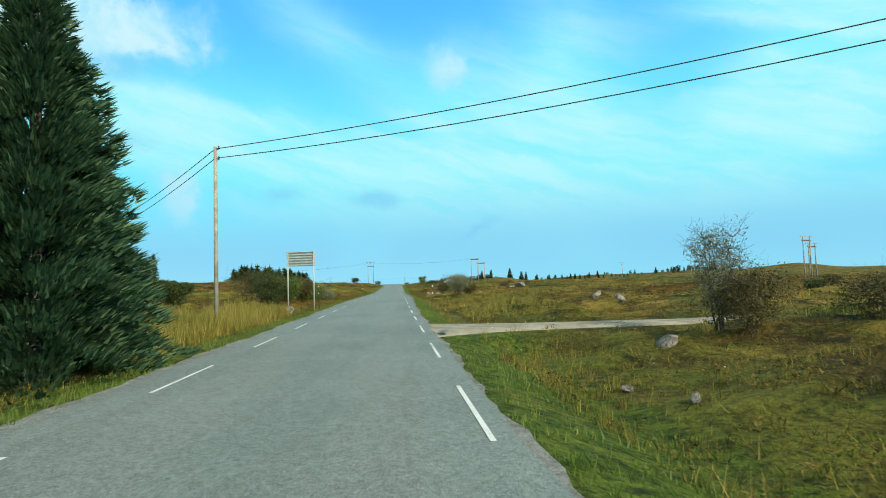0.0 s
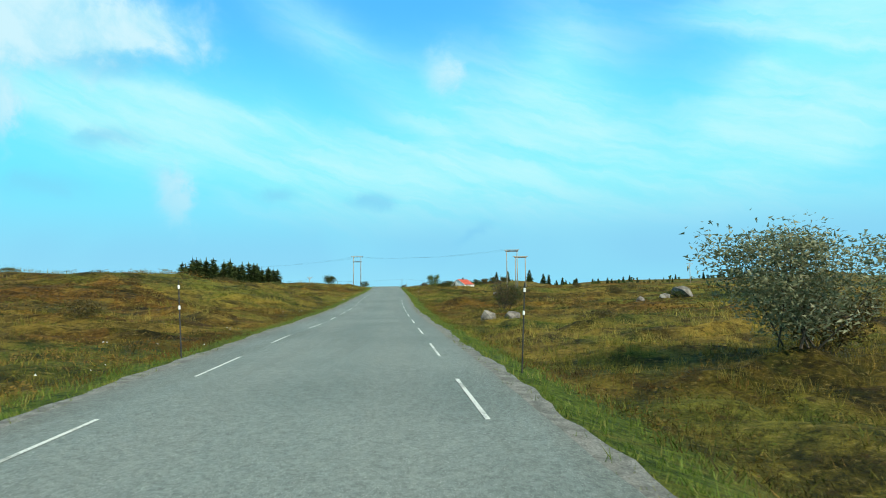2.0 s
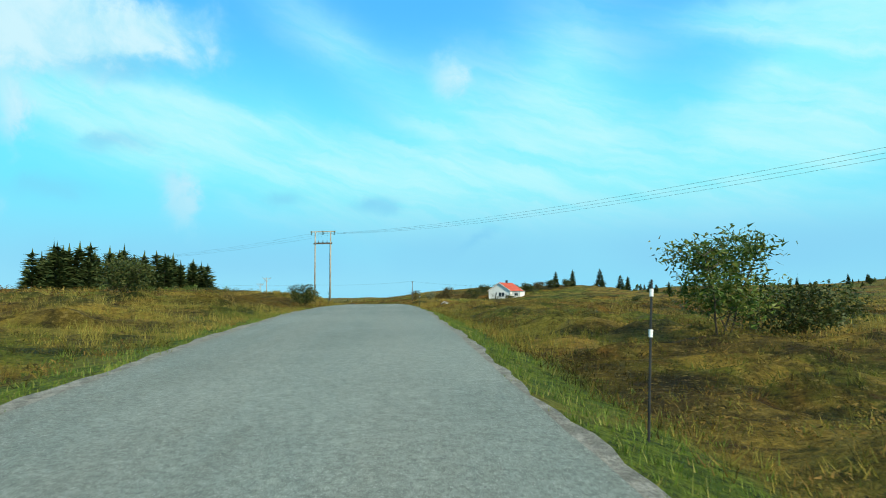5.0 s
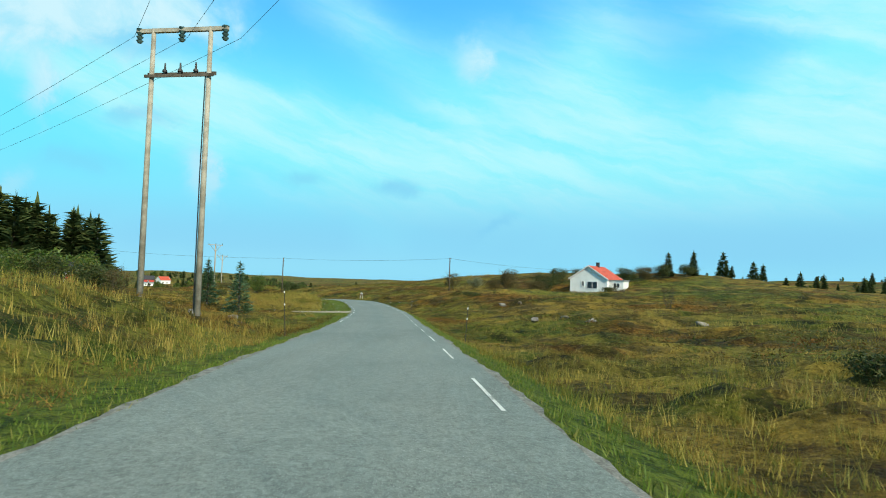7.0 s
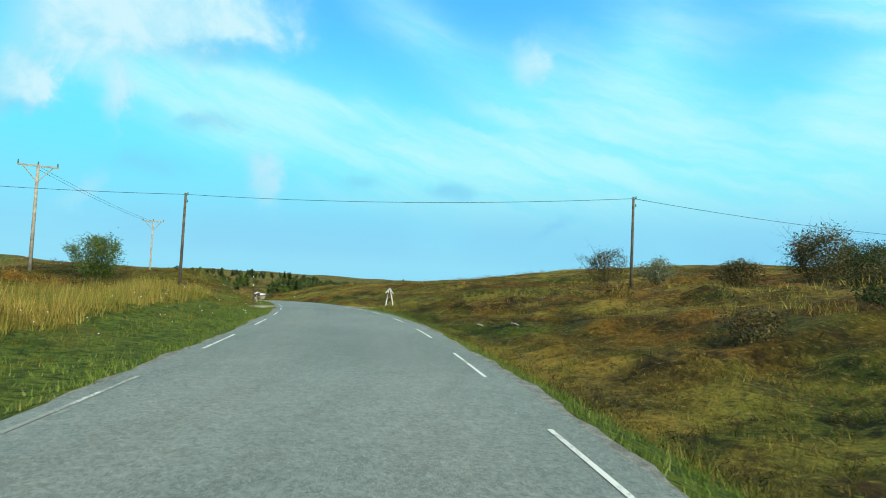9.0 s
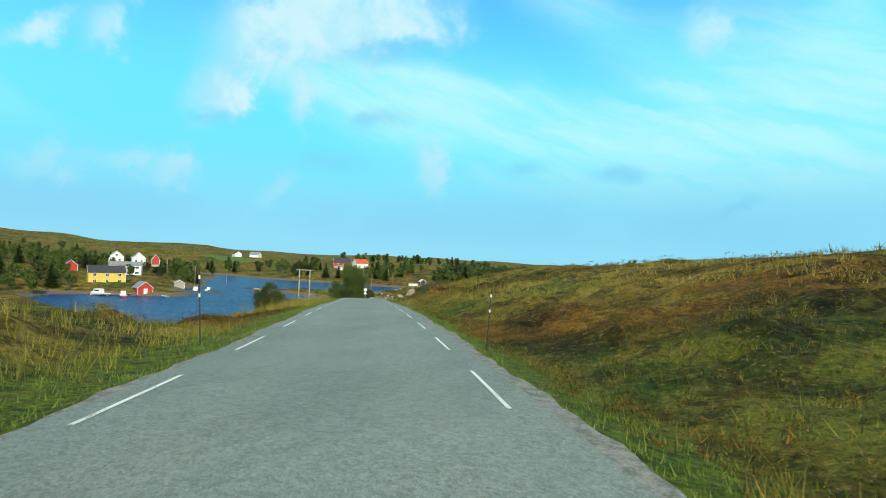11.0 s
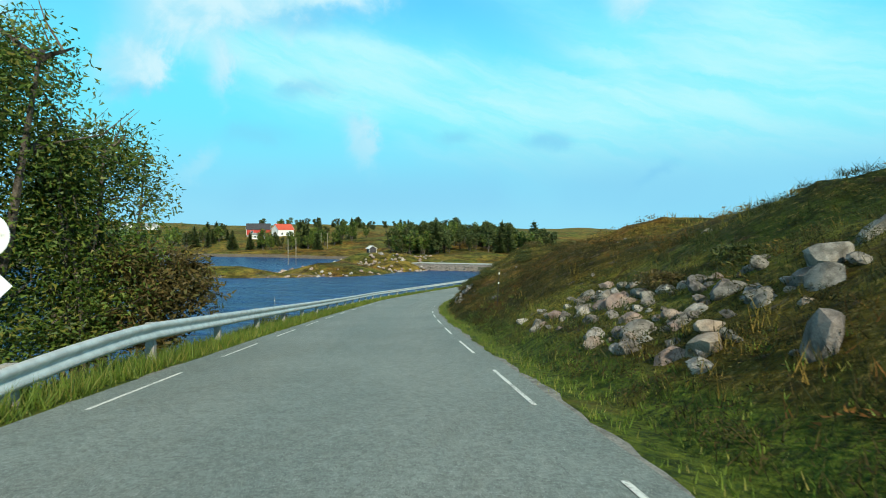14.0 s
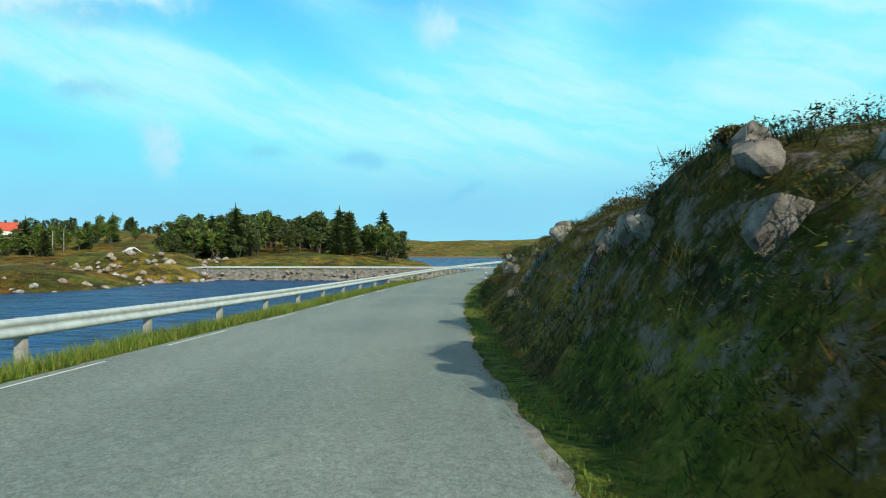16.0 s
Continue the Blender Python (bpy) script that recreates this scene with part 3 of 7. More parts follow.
def water_material():
    m, nt, b = material("sea_water", 0.3, 0, 0.12)
    co = coords(nt)
    mp = nt.nodes.new("ShaderNodeMapping")
    mp.inputs["Rotation"].default_value = (0, 0, radians(25))
    mp.inputs["Scale"].default_value = (0.45, 1.0, 1)
    nt.links.new(co, mp.inputs[0])
    rip = node_noise(nt, mp.outputs[0], 0.9, 5, 0.62, 0.3)
    swell = node_noise(nt, mp.outputs[0], 0.16, 3, 0.5)
    col = node_mix(nt, node_range(nt, node_noise(nt, co, 0.03, 3), 0.4, 0.6), (0.008, 0.050, 0.17), (0.020, 0.085, 0.25))
    # ripple troughs painted darker, in place of their weaker sky reflection
    col = node_mix(nt, node_range(nt, rip, 0.36, 0.62), (0.004, 0.022, 0.085), col)
    nt.links.new(col, b.inputs["Base Color"])
    bump(nt, b, node_math(nt, 'ADD', rip, node_math(nt, 'MULTIPLY', swell, 1.5)), 1.0, 1.1)
    return m


M_GROUND, M_ASPHALT, M_LINE, M_WATER = ground_material(), asphalt_material(), paint_material("road_paint", 0.38, 0.50), water_material()
M_LINE_WORN = paint_material("worn_road_paint", 0.50, 0.60)
M_PUDDLE = mottled("ditch_water", (0.012, 0.015, 0.013), (0.03, 0.034, 0.028), 1.5, 0.08, 6, 0.3, 0.05, 0.01, spec=0.5)
M_GRAVEL = mottled("gravel", (0.22, 0.22, 0.195), (0.38, 0.375, 0.335), 5, 0.95, 38, 0.85, 0.8, 0.03)
M_TRACK = mottled("gravel_track", (0.32, 0.285, 0.20), (0.48, 0.43, 0.31), 1.2, 0.95, 30, 0.7, 0.6, 0.03)
M_ROCK = mottled("granite", (0.13, 0.12, 0.105), (0.34, 0.31, 0.275), 2.2, 0.9, 26, 0.6, 0.7, 0.03, vary=0.35)
M_PINK = mottled("pink_granite", (0.26, 0.19, 0.15), (0.44, 0.35, 0.29), 1.6, 0.9, 22, 0.55, 0.7, 0.03, vary=0.3)
M_PALE = mottled("pale_granite", (0.24, 0.22, 0.20), (0.50, 0.47, 0.43), 2.4, 0.9, 24, 0.6, 0.7, 0.03, vary=0.35)
M_POLE = mottled("weathered_pole_wood", (0.30, 0.27, 0.215), (0.48, 0.44, 0.36), 2.5, 0.85, 40, 0.5, 0.4, 0.006)
M_DARKPOLE = mottled("dark_pole_wood", (0.075, 0.06, 0.045), (0.16, 0.13, 0.10), 2.5, 0.85, 40, 0.5, 0.4, 0.006)
M_WIRE = mottled("black_cable", (0.025, 0.028, 0.03), (0.05, 0.05, 0.055), 3, 0.5, 60, 0.3, 0.1, 0.002)
M_STEEL = mottled("galvanised_steel", (0.50, 0.54, 0.53), (0.64, 0.68, 0.66), 4, 0.5, 70, 0.2, 0.15, 0.004, metal=0.3)
M_INSUL = mottled("insulator_glass", (0.05, 0.10, 0.10), (0.10, 0.17, 0.16), 8, 0.2, 60, 0.2, 0.05, 0.001)
M_ALU = mottled("sign_aluminium", (0.46, 0.47, 0.40), (0.58, 0.59, 0.50), 3, 0.5, 60, 0.3, 0.1, 0.002, metal=0.25)
M_WHITEPAINT = mottled("white_paint", (0.72, 0.73, 0.72), (0.79, 0.80, 0.79), 1.2, 0.55, 50, 0.1, 0.15, 0.003)
M_SIGNWHITE = mottled("sign_white", (0.78, 0.79, 0.77), (0.85, 0.85, 0.84), 3, 0.4, 60, 0.12, 0.03, 0.001)
M_BLACK = mottled("black_paint", (0.02, 0.02, 0.022), (0.045, 0.045, 0.045), 4, 0.5, 60, 0.3, 0.1, 0.002)
M_REDPAINT = mottled("red_paint", (0.40, 0.035, 0.025), (0.55, 0.06, 0.04), 2.2, 0.6, 40, 0.3, 0.2, 0.004)
M_BROWNBOX = mottled("brown_paint", (0.10, 0.035, 0.025), (0.17, 0.06, 0.04), 3, 0.6, 40, 0.3, 0.2, 0.004)
M_YELLOW = mottled("yellow_paint", (0.62, 0.44, 0.08), (0.74, 0.56, 0.14), 2.2, 0.6, 40, 0.25, 0.2, 0.004)
M_TILE_RED = mottled("red_roof_tile", (0.50, 0.075, 0.04), (0.68, 0.13, 0.075), 2.0, 0.7, 9, 0.45, 0.5, 0.03)
M_ROOF_DARK = mottled("dark_roof", (0.035, 0.037, 0.045), (0.075, 0.075, 0.085), 2.0, 0.7, 9, 0.4, 0.4, 0.03)
M_ROOF_GREY = mottled("grey_roof", (0.20, 0.21, 0.21), (0.33, 0.34, 0.34), 2.0, 0.7, 9, 0.4, 0.4, 0.03)
M_CONCRETE = mottled("concrete", (0.30, 0.29, 0.27), (0.46, 0.45, 0.42), 2.0, 0.9, 30, 0.4, 0.3, 0.006)
M_BARK = mottled("bark", (0.06, 0.05, 0.04), (0.17, 0.145, 0.12), 5, 0.95, 30, 0.6, 0.8, 0.02)
M_TWIG = mottled("twigs", (0.05, 0.040, 0.028), (0.11, 0.088, 0.062), 5, 0.95, 30, 0.4, 0.3, 0.005)
M_GLASS = mottled("window_glass", (0.02, 0.035, 0.05), (0.04, 0.06, 0.075), 1.0, 0.06, 5, 0.2, 0.02, 0.002, spec=0.6)
M_NEEDLE = leafy("spruce_needles", ((0.034, 0.082, 0.046), (0.085, 0.170, 0.086), (0.200, 0.310, 0.150)), 0.6, 0.3)
M_PINE = leafy("far_conifer", ((0.034, 0.060, 0.019), (0.075, 0.110, 0.034), (0.135, 0.165, 0.050)), 0.7, 0.2)
M_LEAF = leafy("leaves", ((0.032, 0.066, 0.012), (0.075, 0.135, 0.022), (0.14, 0.21, 0.034), (0.22, 0.20, 0.045)), 0.5, 0.25)
M_LEAF_DARK = leafy("dull_leaves", ((0.028, 0.048, 0.012), (0.058, 0.085, 0.018), (0.11, 0.11, 0.028)), 0.6, 0.2)
M_LEAF_BROWN = leafy("autumn_leaves", ((0.05, 0.042, 0.016), (0.105, 0.082, 0.025), (0.16, 0.11, 0.034), (0.085, 0.10, 0.026)), 0.6, 0.2)
M_LEAF_PALE = leafy("pale_leaves", ((0.14, 0.16, 0.085), (0.24, 0.26, 0.14), (0.36, 0.37, 0.24), (0.15, 0.14, 0.055)), 0.5, 0.3)
M_GRASS = leafy("green_grass", ((0.06, 0.11, 0.013), (0.12, 0.195, 0.022), (0.19, 0.26, 0.04), (0.30, 0.27, 0.07)), 0.6, 0.3)
M_STRAW = leafy("straw_grass", ((0.20, 0.155, 0.027), (0.36, 0.26, 0.053), (0.56, 0.42, 0.11), (0.15, 0.175, 0.027)), 0.7, 0.3, (0.62, 0.72, 0.50), 0.45)
M_HEATH = leafy("heather", ((0.08, 0.06, 0.016), (0.18, 0.12, 0.028), (0.30, 0.17, 0.042), (0.13, 0.15, 0.023)), 0.8, 0.2, (0.65, 0.75, 0.55), 0.9)
M_MAT = leafy("olive_moor_grass", ((0.09, 0.105, 0.014), (0.19, 0.17, 0.026), (0.36, 0.27, 0.050), (0.12, 0.155, 0.020)), 0.75, 0.2, (0.7, 0.8, 0.6), 0.9)
# heather tones lowered to put the bank's shade into the colour
M_BANK = leafy("shaded_bank_heather", ((0.028, 0.040, 0.012), (0.06, 0.075, 0.018), (0.095, 0.080, 0.022), (0.055, 0.085, 0.016)), 0.8, 0.15, (0.6, 0.75, 0.55), 0.7)
M_BOATYELLOW = mottled("yellow_hull", (0.72, 0.46, 0.02), (0.85, 0.58, 0.05), 2, 0.35, 40, 0.2, 0.1, 0.003)
M_FIELD = mottled("mown_field", (0.07, 0.13, 0.02), (0.11, 0.17, 0.035), 0.2, 0.95, 5, 0.4, 0.5, 0.05)

# ---------------------------------------------------------------- mesh helpers


def fast_mesh(name, verts, loops, sizes, mat, smooth_faces=False):
    """A mesh from arrays: corners in loops, sizes[i] of them for face i."""
    me = bpy.data.meshes.new(name)
    verts = np.asarray(verts, np.float32)
    loops = np.asarray(loops, np.int32)
    sizes = np.asarray(sizes, np.int32)
    me.vertices.add(len(verts))
    me.vertices.foreach_set("co", verts.ravel())
    me.loops.add(len(loops))
    me.loops.foreach_set("vertex_index", loops)
    me.polygons.add(len(sizes))
    me.polygons.foreach_set("loop_start", np.r_[0, np.cumsum(sizes)[:-1]].astype(np.int32))
    me.update(calc_edges=True)
    me.validate()
    me.materials.append(mat)
    if smooth_faces:
        me.shade_smooth()
    return me


def grid_faces(nr, nc, base=0):
    r, c = np.meshgrid(np.arange(nr - 1), np.arange(nc - 1), indexing="ij")
    a = (base + r * nc + c).ravel()
    return np.stack([a, a + 1, a + nc + 1, a + nc], 1)


def quads(name, verts, faces, mat, smooth_faces=True):
    faces = np.asarray(faces)
    return fast_mesh(name, verts, faces.ravel(), np.full(len(faces), faces.shape[1]), mat, smooth_faces)


class Shape:
    """Collects boxes, rods and sheets of one part."""

    def __init__(self):
        self.v, self.f, self.n = [], [], 0

    def add(self, verts, faces):
        self.v.extend(tuple(map(float, p)) for p in verts)
        self.f.extend(tuple(int(k) + self.n for k in f) for f in faces)
        self.n = len(self.v)
        return self

    def box(self, c, size, turn=0.0, m=None):
        sx, sy, sz = (k / 2 for k in size)
        ca, sa = math.cos(turn), math.sin(turn)
        pts = []
        for dx, dy, dz in ((-1, -1, -1), (1, -1, -1), (1, 1, -1), (-1, 1, -1), (-1, -1, 1), (1, -1, 1), (1, 1, 1), (-1, 1, 1)):
            p = Vector((dx * sx * ca - dy * sy * sa, dx * sx * sa + dy * sy * ca, dz * sz))
            if m is not None:
                p = m @ p
            pts.append(p + Vector(c))
        return self.add(pts, [(3, 2, 1, 0), (4, 5, 6, 7), (0, 1, 5, 4), (1, 2, 6, 5), (2, 3, 7, 6), (3, 0, 4, 7)])

    def rod(self, p0, p1, r0, r1=None, n=8, caps=True):
        r1 = r0 if r1 is None else r1
        a, b = Vector(p0), Vector(p1)
        d = (b - a).normalized()
        x = d.orthogonal().normalized()
        y = d.cross(x)
        pts = []
        for c, r in ((a, r0), (b, r1)):
            for k in range(n):
                t = 6.28318 * k / n
                pts.append(c + (x * math.cos(t) + y * math.sin(t)) * r)
        fs = [(k, (k + 1) % n, n + (k + 1) % n, n + k) for k in range(n)]
        if caps:
            fs += [tuple(range(n - 1, -1, -1)), tuple(range(n, 2 * n))]
        return self.add(pts, fs)

    def tube(self, pts, radii, n=6):
        """A bent rod through the points."""
        P = [Vector(p) for p in pts]
        rings = []
        for i, p in enumerate(P):
            d = (P[min(i + 1, len(P) - 1)] - P[max(i - 1, 0)]).normalized()
            x = d.cross(Vector((0.31, 0.2, 0.93))).normalized()
            y = d.cross(x)
            rings.append([p + (x * math.cos(6.28318 * k / n) + y * math.sin(6.28318 * k / n)) * radii[i] for k in range(n)])
        fs = []
        for i in range(len(P) - 1):
            fs += [(i * n + k, i * n + (k + 1) % n, (i + 1) * n + (k + 1) % n, (i + 1) * n + k) for k in range(n)]
        return self.add([p for r in rings for p in r], fs)

    def prism(self, outline, depth, m=None):
        """An outline in x and z, carried to the given depth along y (half to each side)."""
        n = len(outline)
        pts = [Vector((x, -depth / 2, z)) for x, z in outline] + [Vector((x, depth / 2, z)) for x, z in outline]
        if m is not None:
            pts = [m @ p for p in pts]
        return self.add(pts, [tuple(range(n)), tuple(range(2 * n - 1, n - 1, -1))] + [(k, n + k, n + (k + 1) % n, (k + 1) % n) for k in range(n)])

    def mesh(self, name, mat, smooth_faces=False):
        me = bpy.data.meshes.new(name)
        me.from_pydata(self.v, [], self.f)
        bm = bmesh.new()
        bm.from_mesh(me)
        bmesh.ops.recalc_face_normals(bm, faces=bm.faces)
        bm.to_mesh(me)
        bm.free()
        me.materials.append(mat)
        if smooth_faces:
            me.shade_smooth()
        return me


def part(name, shape, mat, parent, label="", smooth_faces=False):
    """Links a shape as one mesh object under a thing or a part."""
    ob = new(name, shape.mesh(name, mat, smooth_faces) if isinstance(shape, Shape) else shape)
    ob.parent = parent
    if label:
        tagged(ob, label)
    return ob


def thing(name, x, y, z, turn=0.0, label="", category="", group="", size=1.0):
    """An empty at a thing's base, which carries its parts."""
    e = new(name)
    e.empty_display_size = 0.2
    e.matrix_world = pose(x, y, z, 0, 0, turn) @ Matrix.Diagonal((size, size, size, 1))
    return tagged(e, label, category, group)


def heading(s):
    """Degrees by which the road at s turns from +y to the left."""
    return math.degrees(math.atan2(-float(np.interp(s, RS, RT[:, 0])), float(np.interp(s, RS, RT[:, 1]))))


def at_road(s, u):
    x, y, z, w = on_road(np.array([float(s)]), np.array([float(u)]))
    return float(x[0]), float(y[0])


# ---------------------------------------------------------------- ground, road and water


def attribute(me, name, values):
    a = me.attributes.new(name, 'FLOAT', 'POINT')
    a.data.foreach_set("value", np.asarray(values, np.float32))


def build_ground():
    ss = np.arange(-45, S_END - 2, 0.75)
    half = np.r_[0, 0.12, 0.3, 0.5, 0.75, 1.0, 1.3, 1.6, 2.0, 2.4, 2.9, 3.4, 4.0, 4.7, 5.5, 6.4, 7.4, 8.6, 10, 11.6, 13.5, 15.7, 18.2, 21, 25, 30, 36, 43, 52, 62, 74, 88]
    S = np.repeat(ss, 2 * len(half) + 1)
    le, re = left_edge(ss), right_edge(ss)
    U = np.concatenate([le[:, None] - half[::-1][None], ((le + re) / 2)[:, None], re[:, None] + half[None]], 1).ravel()
    nc = 2 * len(half) + 1
    x, y, zr, w = on_road(S, U)
    z = land(S, U, x, y)
    a = np.where(U < 0, left_edge(S) - U, U - right_edge(S))
    z = np.where(a <= 0.05, zr - 0.05, z)
    v1 = np.stack([x, y, z], 1)
    f1 = grid_faces(len(ss), nc)
    verge1 = (1 - smooth(np.where((S > 530) & (U > 0), 0.3, 0.8), np.where(S > 440, np.where((S > 530) & (U > 0), 0.95, 2.2), 3.2), a)) + 0.25 * smooth(280, 330, S) * (1 - smooth(380, 420, S)) * (U < 0) * (1 - smooth(3, 9, a)) + 0.5 * (1 - smooth(30, 48, S)) * (U > 0) * (1 - smooth(5, 11, a)) + 0.6 * smooth(292, 306, S) * (1 - smooth(380, 400, S)) * (U < 0) * (1 - smooth(2.8, 4.6, a)) + 0.5 * smooth(420, 436, S) * (1 - smooth(462, 480, S)) * (U > 0) * (1 - smooth(3.5, 6.5, a))
    cliff = np.maximum(0.3 * smooth(536, 540, S) * (1 - smooth(550, 554, S)), smooth(568, 576, S))
    stone1 = smooth(470, 520, S) * (U > 0) * ((0.22 + 0.12 * cliff) * smooth(1.2 - 0.4 * cliff, 2.0 - 0.7 * cliff, a) * (1 - smooth(4.5, 8, a)) + 0.10) + 0.55 * smooth(-16.2, -17.0, z)
    gx = np.r_[np.arange(-3000, -720, 120), np.arange(-720, -460, 20), np.arange(-460, -60, 4), np.arange(-60, 700, 16), np.arange(700, 3001, 115)]
    gy = np.r_[np.arange(-1500, -200, 100), np.arange(-200, 480, 16), np.arange(480, 960, 4), np.arange(960, 1600, 32), np.arange(1600, 4001, 150)]
    X, Y = (q.ravel() for q in np.meshgrid(gx, gy, indexing="ij"))
    s2, u2 = to_road(X, Y)
    z2 = land(s2, u2, X, Y)
    a2 = np.where(u2 < 0, left_edge(s2) - u2, u2 - right_edge(s2))
    inside = (a2 < 80) & (s2 > -38) & (s2 < S_END - 10)
    z2 = np.where(inside & (a2 < 78), z2 - 1.2, z2)
    f2 = grid_faces(len(gx), len(gy))[:, ::-1]
    f2 = f2[~inside[f2].all(1)]
    v2 = np.stack([X, Y, z2], 1)
    stone2 = 0.75 * smooth(-15.2, -16.9, z2) * (Y > 480) + 0.1
    verge2 = 0.35 * smooth(-16, -13, z2) * smooth(500, 620, Y) * smooth(-150, -250, X)
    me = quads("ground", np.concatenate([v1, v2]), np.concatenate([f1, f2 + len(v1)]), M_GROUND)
    attribute(me, "verge", np.r_[verge1, verge2])
    attribute(me, "stone", np.r_[stone1, stone2])
    return tagged(new("ground", me), "brown and ochre heather moor with green verges and rocky shores", "ground", kind="structure")


def ribbon(name, s0, s1, u0, u1, lift, mat, step=0.75, cols=2):
    """A sheet on the road from s0 to s1; u0 and u1: numbers or functions of s."""
    n = max(2, int((s1 - s0) / step) + 1)
    ss = np.linspace(s0, s1, n)
    f = lambda v: v(ss) if callable(v) else np.full(n, float(v))
    a, b = f(u0), f(u1)
    V, A = [], []
    for c in np.linspace(0, 1, cols):
        u = a * (1 - c) + b * c
        x, y, z, w = on_road(ss, u)
        V.append(np.stack([x, y, z + lift], 1))
        A.append(u / w)
    me = quads(name, np.stack(V, 1).reshape(-1, 3), grid_faces(n, cols), mat)
    attribute(me, "across", np.stack(A, 1).ravel())
    return new(name, me)


build_ground()
rag = lambda s, k: 0.035 * np.sin(s * 2.1 + k) + 0.05 * np.sin(s * 0.63 + 2 * k) + 0.03 * np.sin(s * 5.3 + k)
road = ribbon("road", -44, S_END - 4, lambda s: left_edge(s) - 0.03 + 0.25 * rag(s, 5), lambda s: right_edge(s) + 0.03 + 0.25 * rag(s, 6), 0.02, M_ASPHALT, cols=11)
tagged(road, "worn grey asphalt country road with broken white edge lines", "road", kind="structure")
for side in (-1, 1):
    if side < 0:
        sh = ribbon("shoulder", -44, S_END - 4, lambda s: left_edge(s) - np.interp(s, (60, 90, 170, 230, 300, 440, 480), (0.25, 0.35, 0.35, 0.25, 0.12, 0.12, 0.05)) + rag(s, 1), lambda s: left_edge(s) + 0.1, 0.008, M_GRAVEL, 0.4, 3)
    else:
        sh = ribbon("shoulder", -44, S_END - 4, lambda s: right_edge(s) - 0.1, lambda s: right_edge(s) + np.interp(s, (20, 60, 130, 170, 300, 430, 470), (0.12, 0.3, 0.32, 0.2, 0.12, 0.28, 0.12)) + rag(s, 3), 0.008, M_GRAVEL, 0.4, 3)
    tagged(sh, "pale crushed-stone road shoulder", "shoulder", kind="structure")

# edge-line dashes: 3 m long, 6 m apart, slipping a little along the way
PHASE_L = ((8, 2.6), (66, 3.9), (150, 5.6), (295, 5.2), (313, 4.6), (458, 5.1), (480, 4.8), (495, 2.7), (512, -0.3), (530, -3.5), (547, -6.5), (569, -9.3), (588, -13))
PHASE_R = ((5, 5.2), (30, 5.6), (66, 6.4), (84, 6.4), (134, 7.9), (240, 11.6), (259, 13), (278, 13.7), (296, 14.3), (350, 14.2), (367, 12.8), (449, 10.7), (493, 7.2), (512, 5.6), (528, 3.6), (547, 0.9))
for side, table in ((-1, PHASE_L), (1, PHASE_R)):
    t = np.array(table)
    for k in range(-7, 106):
        a = 6 * k + float(np.interp(6 * k, t[:, 0] - t[:, 1], t[:, 1]))
        if a > S_END - 10 or (side < 0 and 168 < a < 283) or (side > 0 and (a > 556 or 138 < a < 226 or 457.5 < a < 479)):
            continue
        mid = lambda s: side * half_w(s) + (0.3 * smooth(90, 99, s) * (1 - smooth(121, 131, s)) if side < 0 else 0.0)
        faint = (side < 0 and (144 < a < 170 or 325 < a < 333)) or (side > 0 and (128 < a < 140 or a > 538))
        d = ribbon("edge_line", a, a + 2.9, lambda s: mid(s) - 0.028, lambda s: mid(s) + 0.028, 0.026, M_LINE_WORN if faint else M_LINE, 0.5)
        d.parent = road

# dark tar streaks and a crack in the asphalt: s from, s to, distance from the middle at both ends, half width
M_TAR = mottled("tar_seal", (0.10, 0.108, 0.10), (0.17, 0.18, 0.165), 3, 0.6, 40, 0.5, 0.3, 0.004)
for a, b, u0, u1, hw in ((344, 358, -0.75, -0.3, 0.05), (345, 356, -0.35, 0.1, 0.04), (543, 557, 0.78, 0.8, 0.05), (92, 99, -0.5, -0.45, 0.02)):
    tar = ribbon("tar_streak", a, b, lambda s: np.interp(s, (a, b), (u0, u1)) - hw * (0.7 + 0.5 * np.sin(2.3 * s)) * smooth(a, a + 3, s), lambda s: np.interp(s, (a, b), (u0, u1)) + hw * (0.7 + 0.5 * np.sin(3.1 * s)) * smooth(b, b - 3, s), 0.024, M_TAR, 0.3)
    tar.parent = road
for u0, u1, sa, hw in ((0.7, 1.25, 18.1, 0.16), (1.35, 2.35, 18.3, 0.14), (-0.1, 0.6, 18.0, 0.03), (2.5, 2.8, 17.6, 0.5)):
    n = 12
    V = []
    for i in range(n + 1):
        u = u0 + (u1 - u0) * i / n
        w = hw * math.sin(math.pi * (0.06 + 0.88 * i / n)) * (1 + 0.35 * math.sin(9 * u))
        c = sa + 0.08 * math.sin(5 * u)
        for q in (c - w, c + w):
            x, y, z, _ = on_road(np.array([q]), np.array([u]))
            V.append((float(x[0]), float(y[0]), float(z[0]) + 0.0245))
    tar = new("tar_patch", quads("tar_patch", V, grid_faces(n + 1, 2)[:, ::-1], M_TAR))
    tar.parent = road

water = new("water", quads("water", [(-3000, 300, WATER_Z), (3000, 300, WATER_Z), (3000, 4000, WATER_Z), (-3000, 4000, WATER_Z)], [(0, 1, 2, 3)], M_WATER))
tagged(water, "deep blue wind-rippled sea inlet", "water", kind="structure")
# ---------------------------------------------------------------- plants


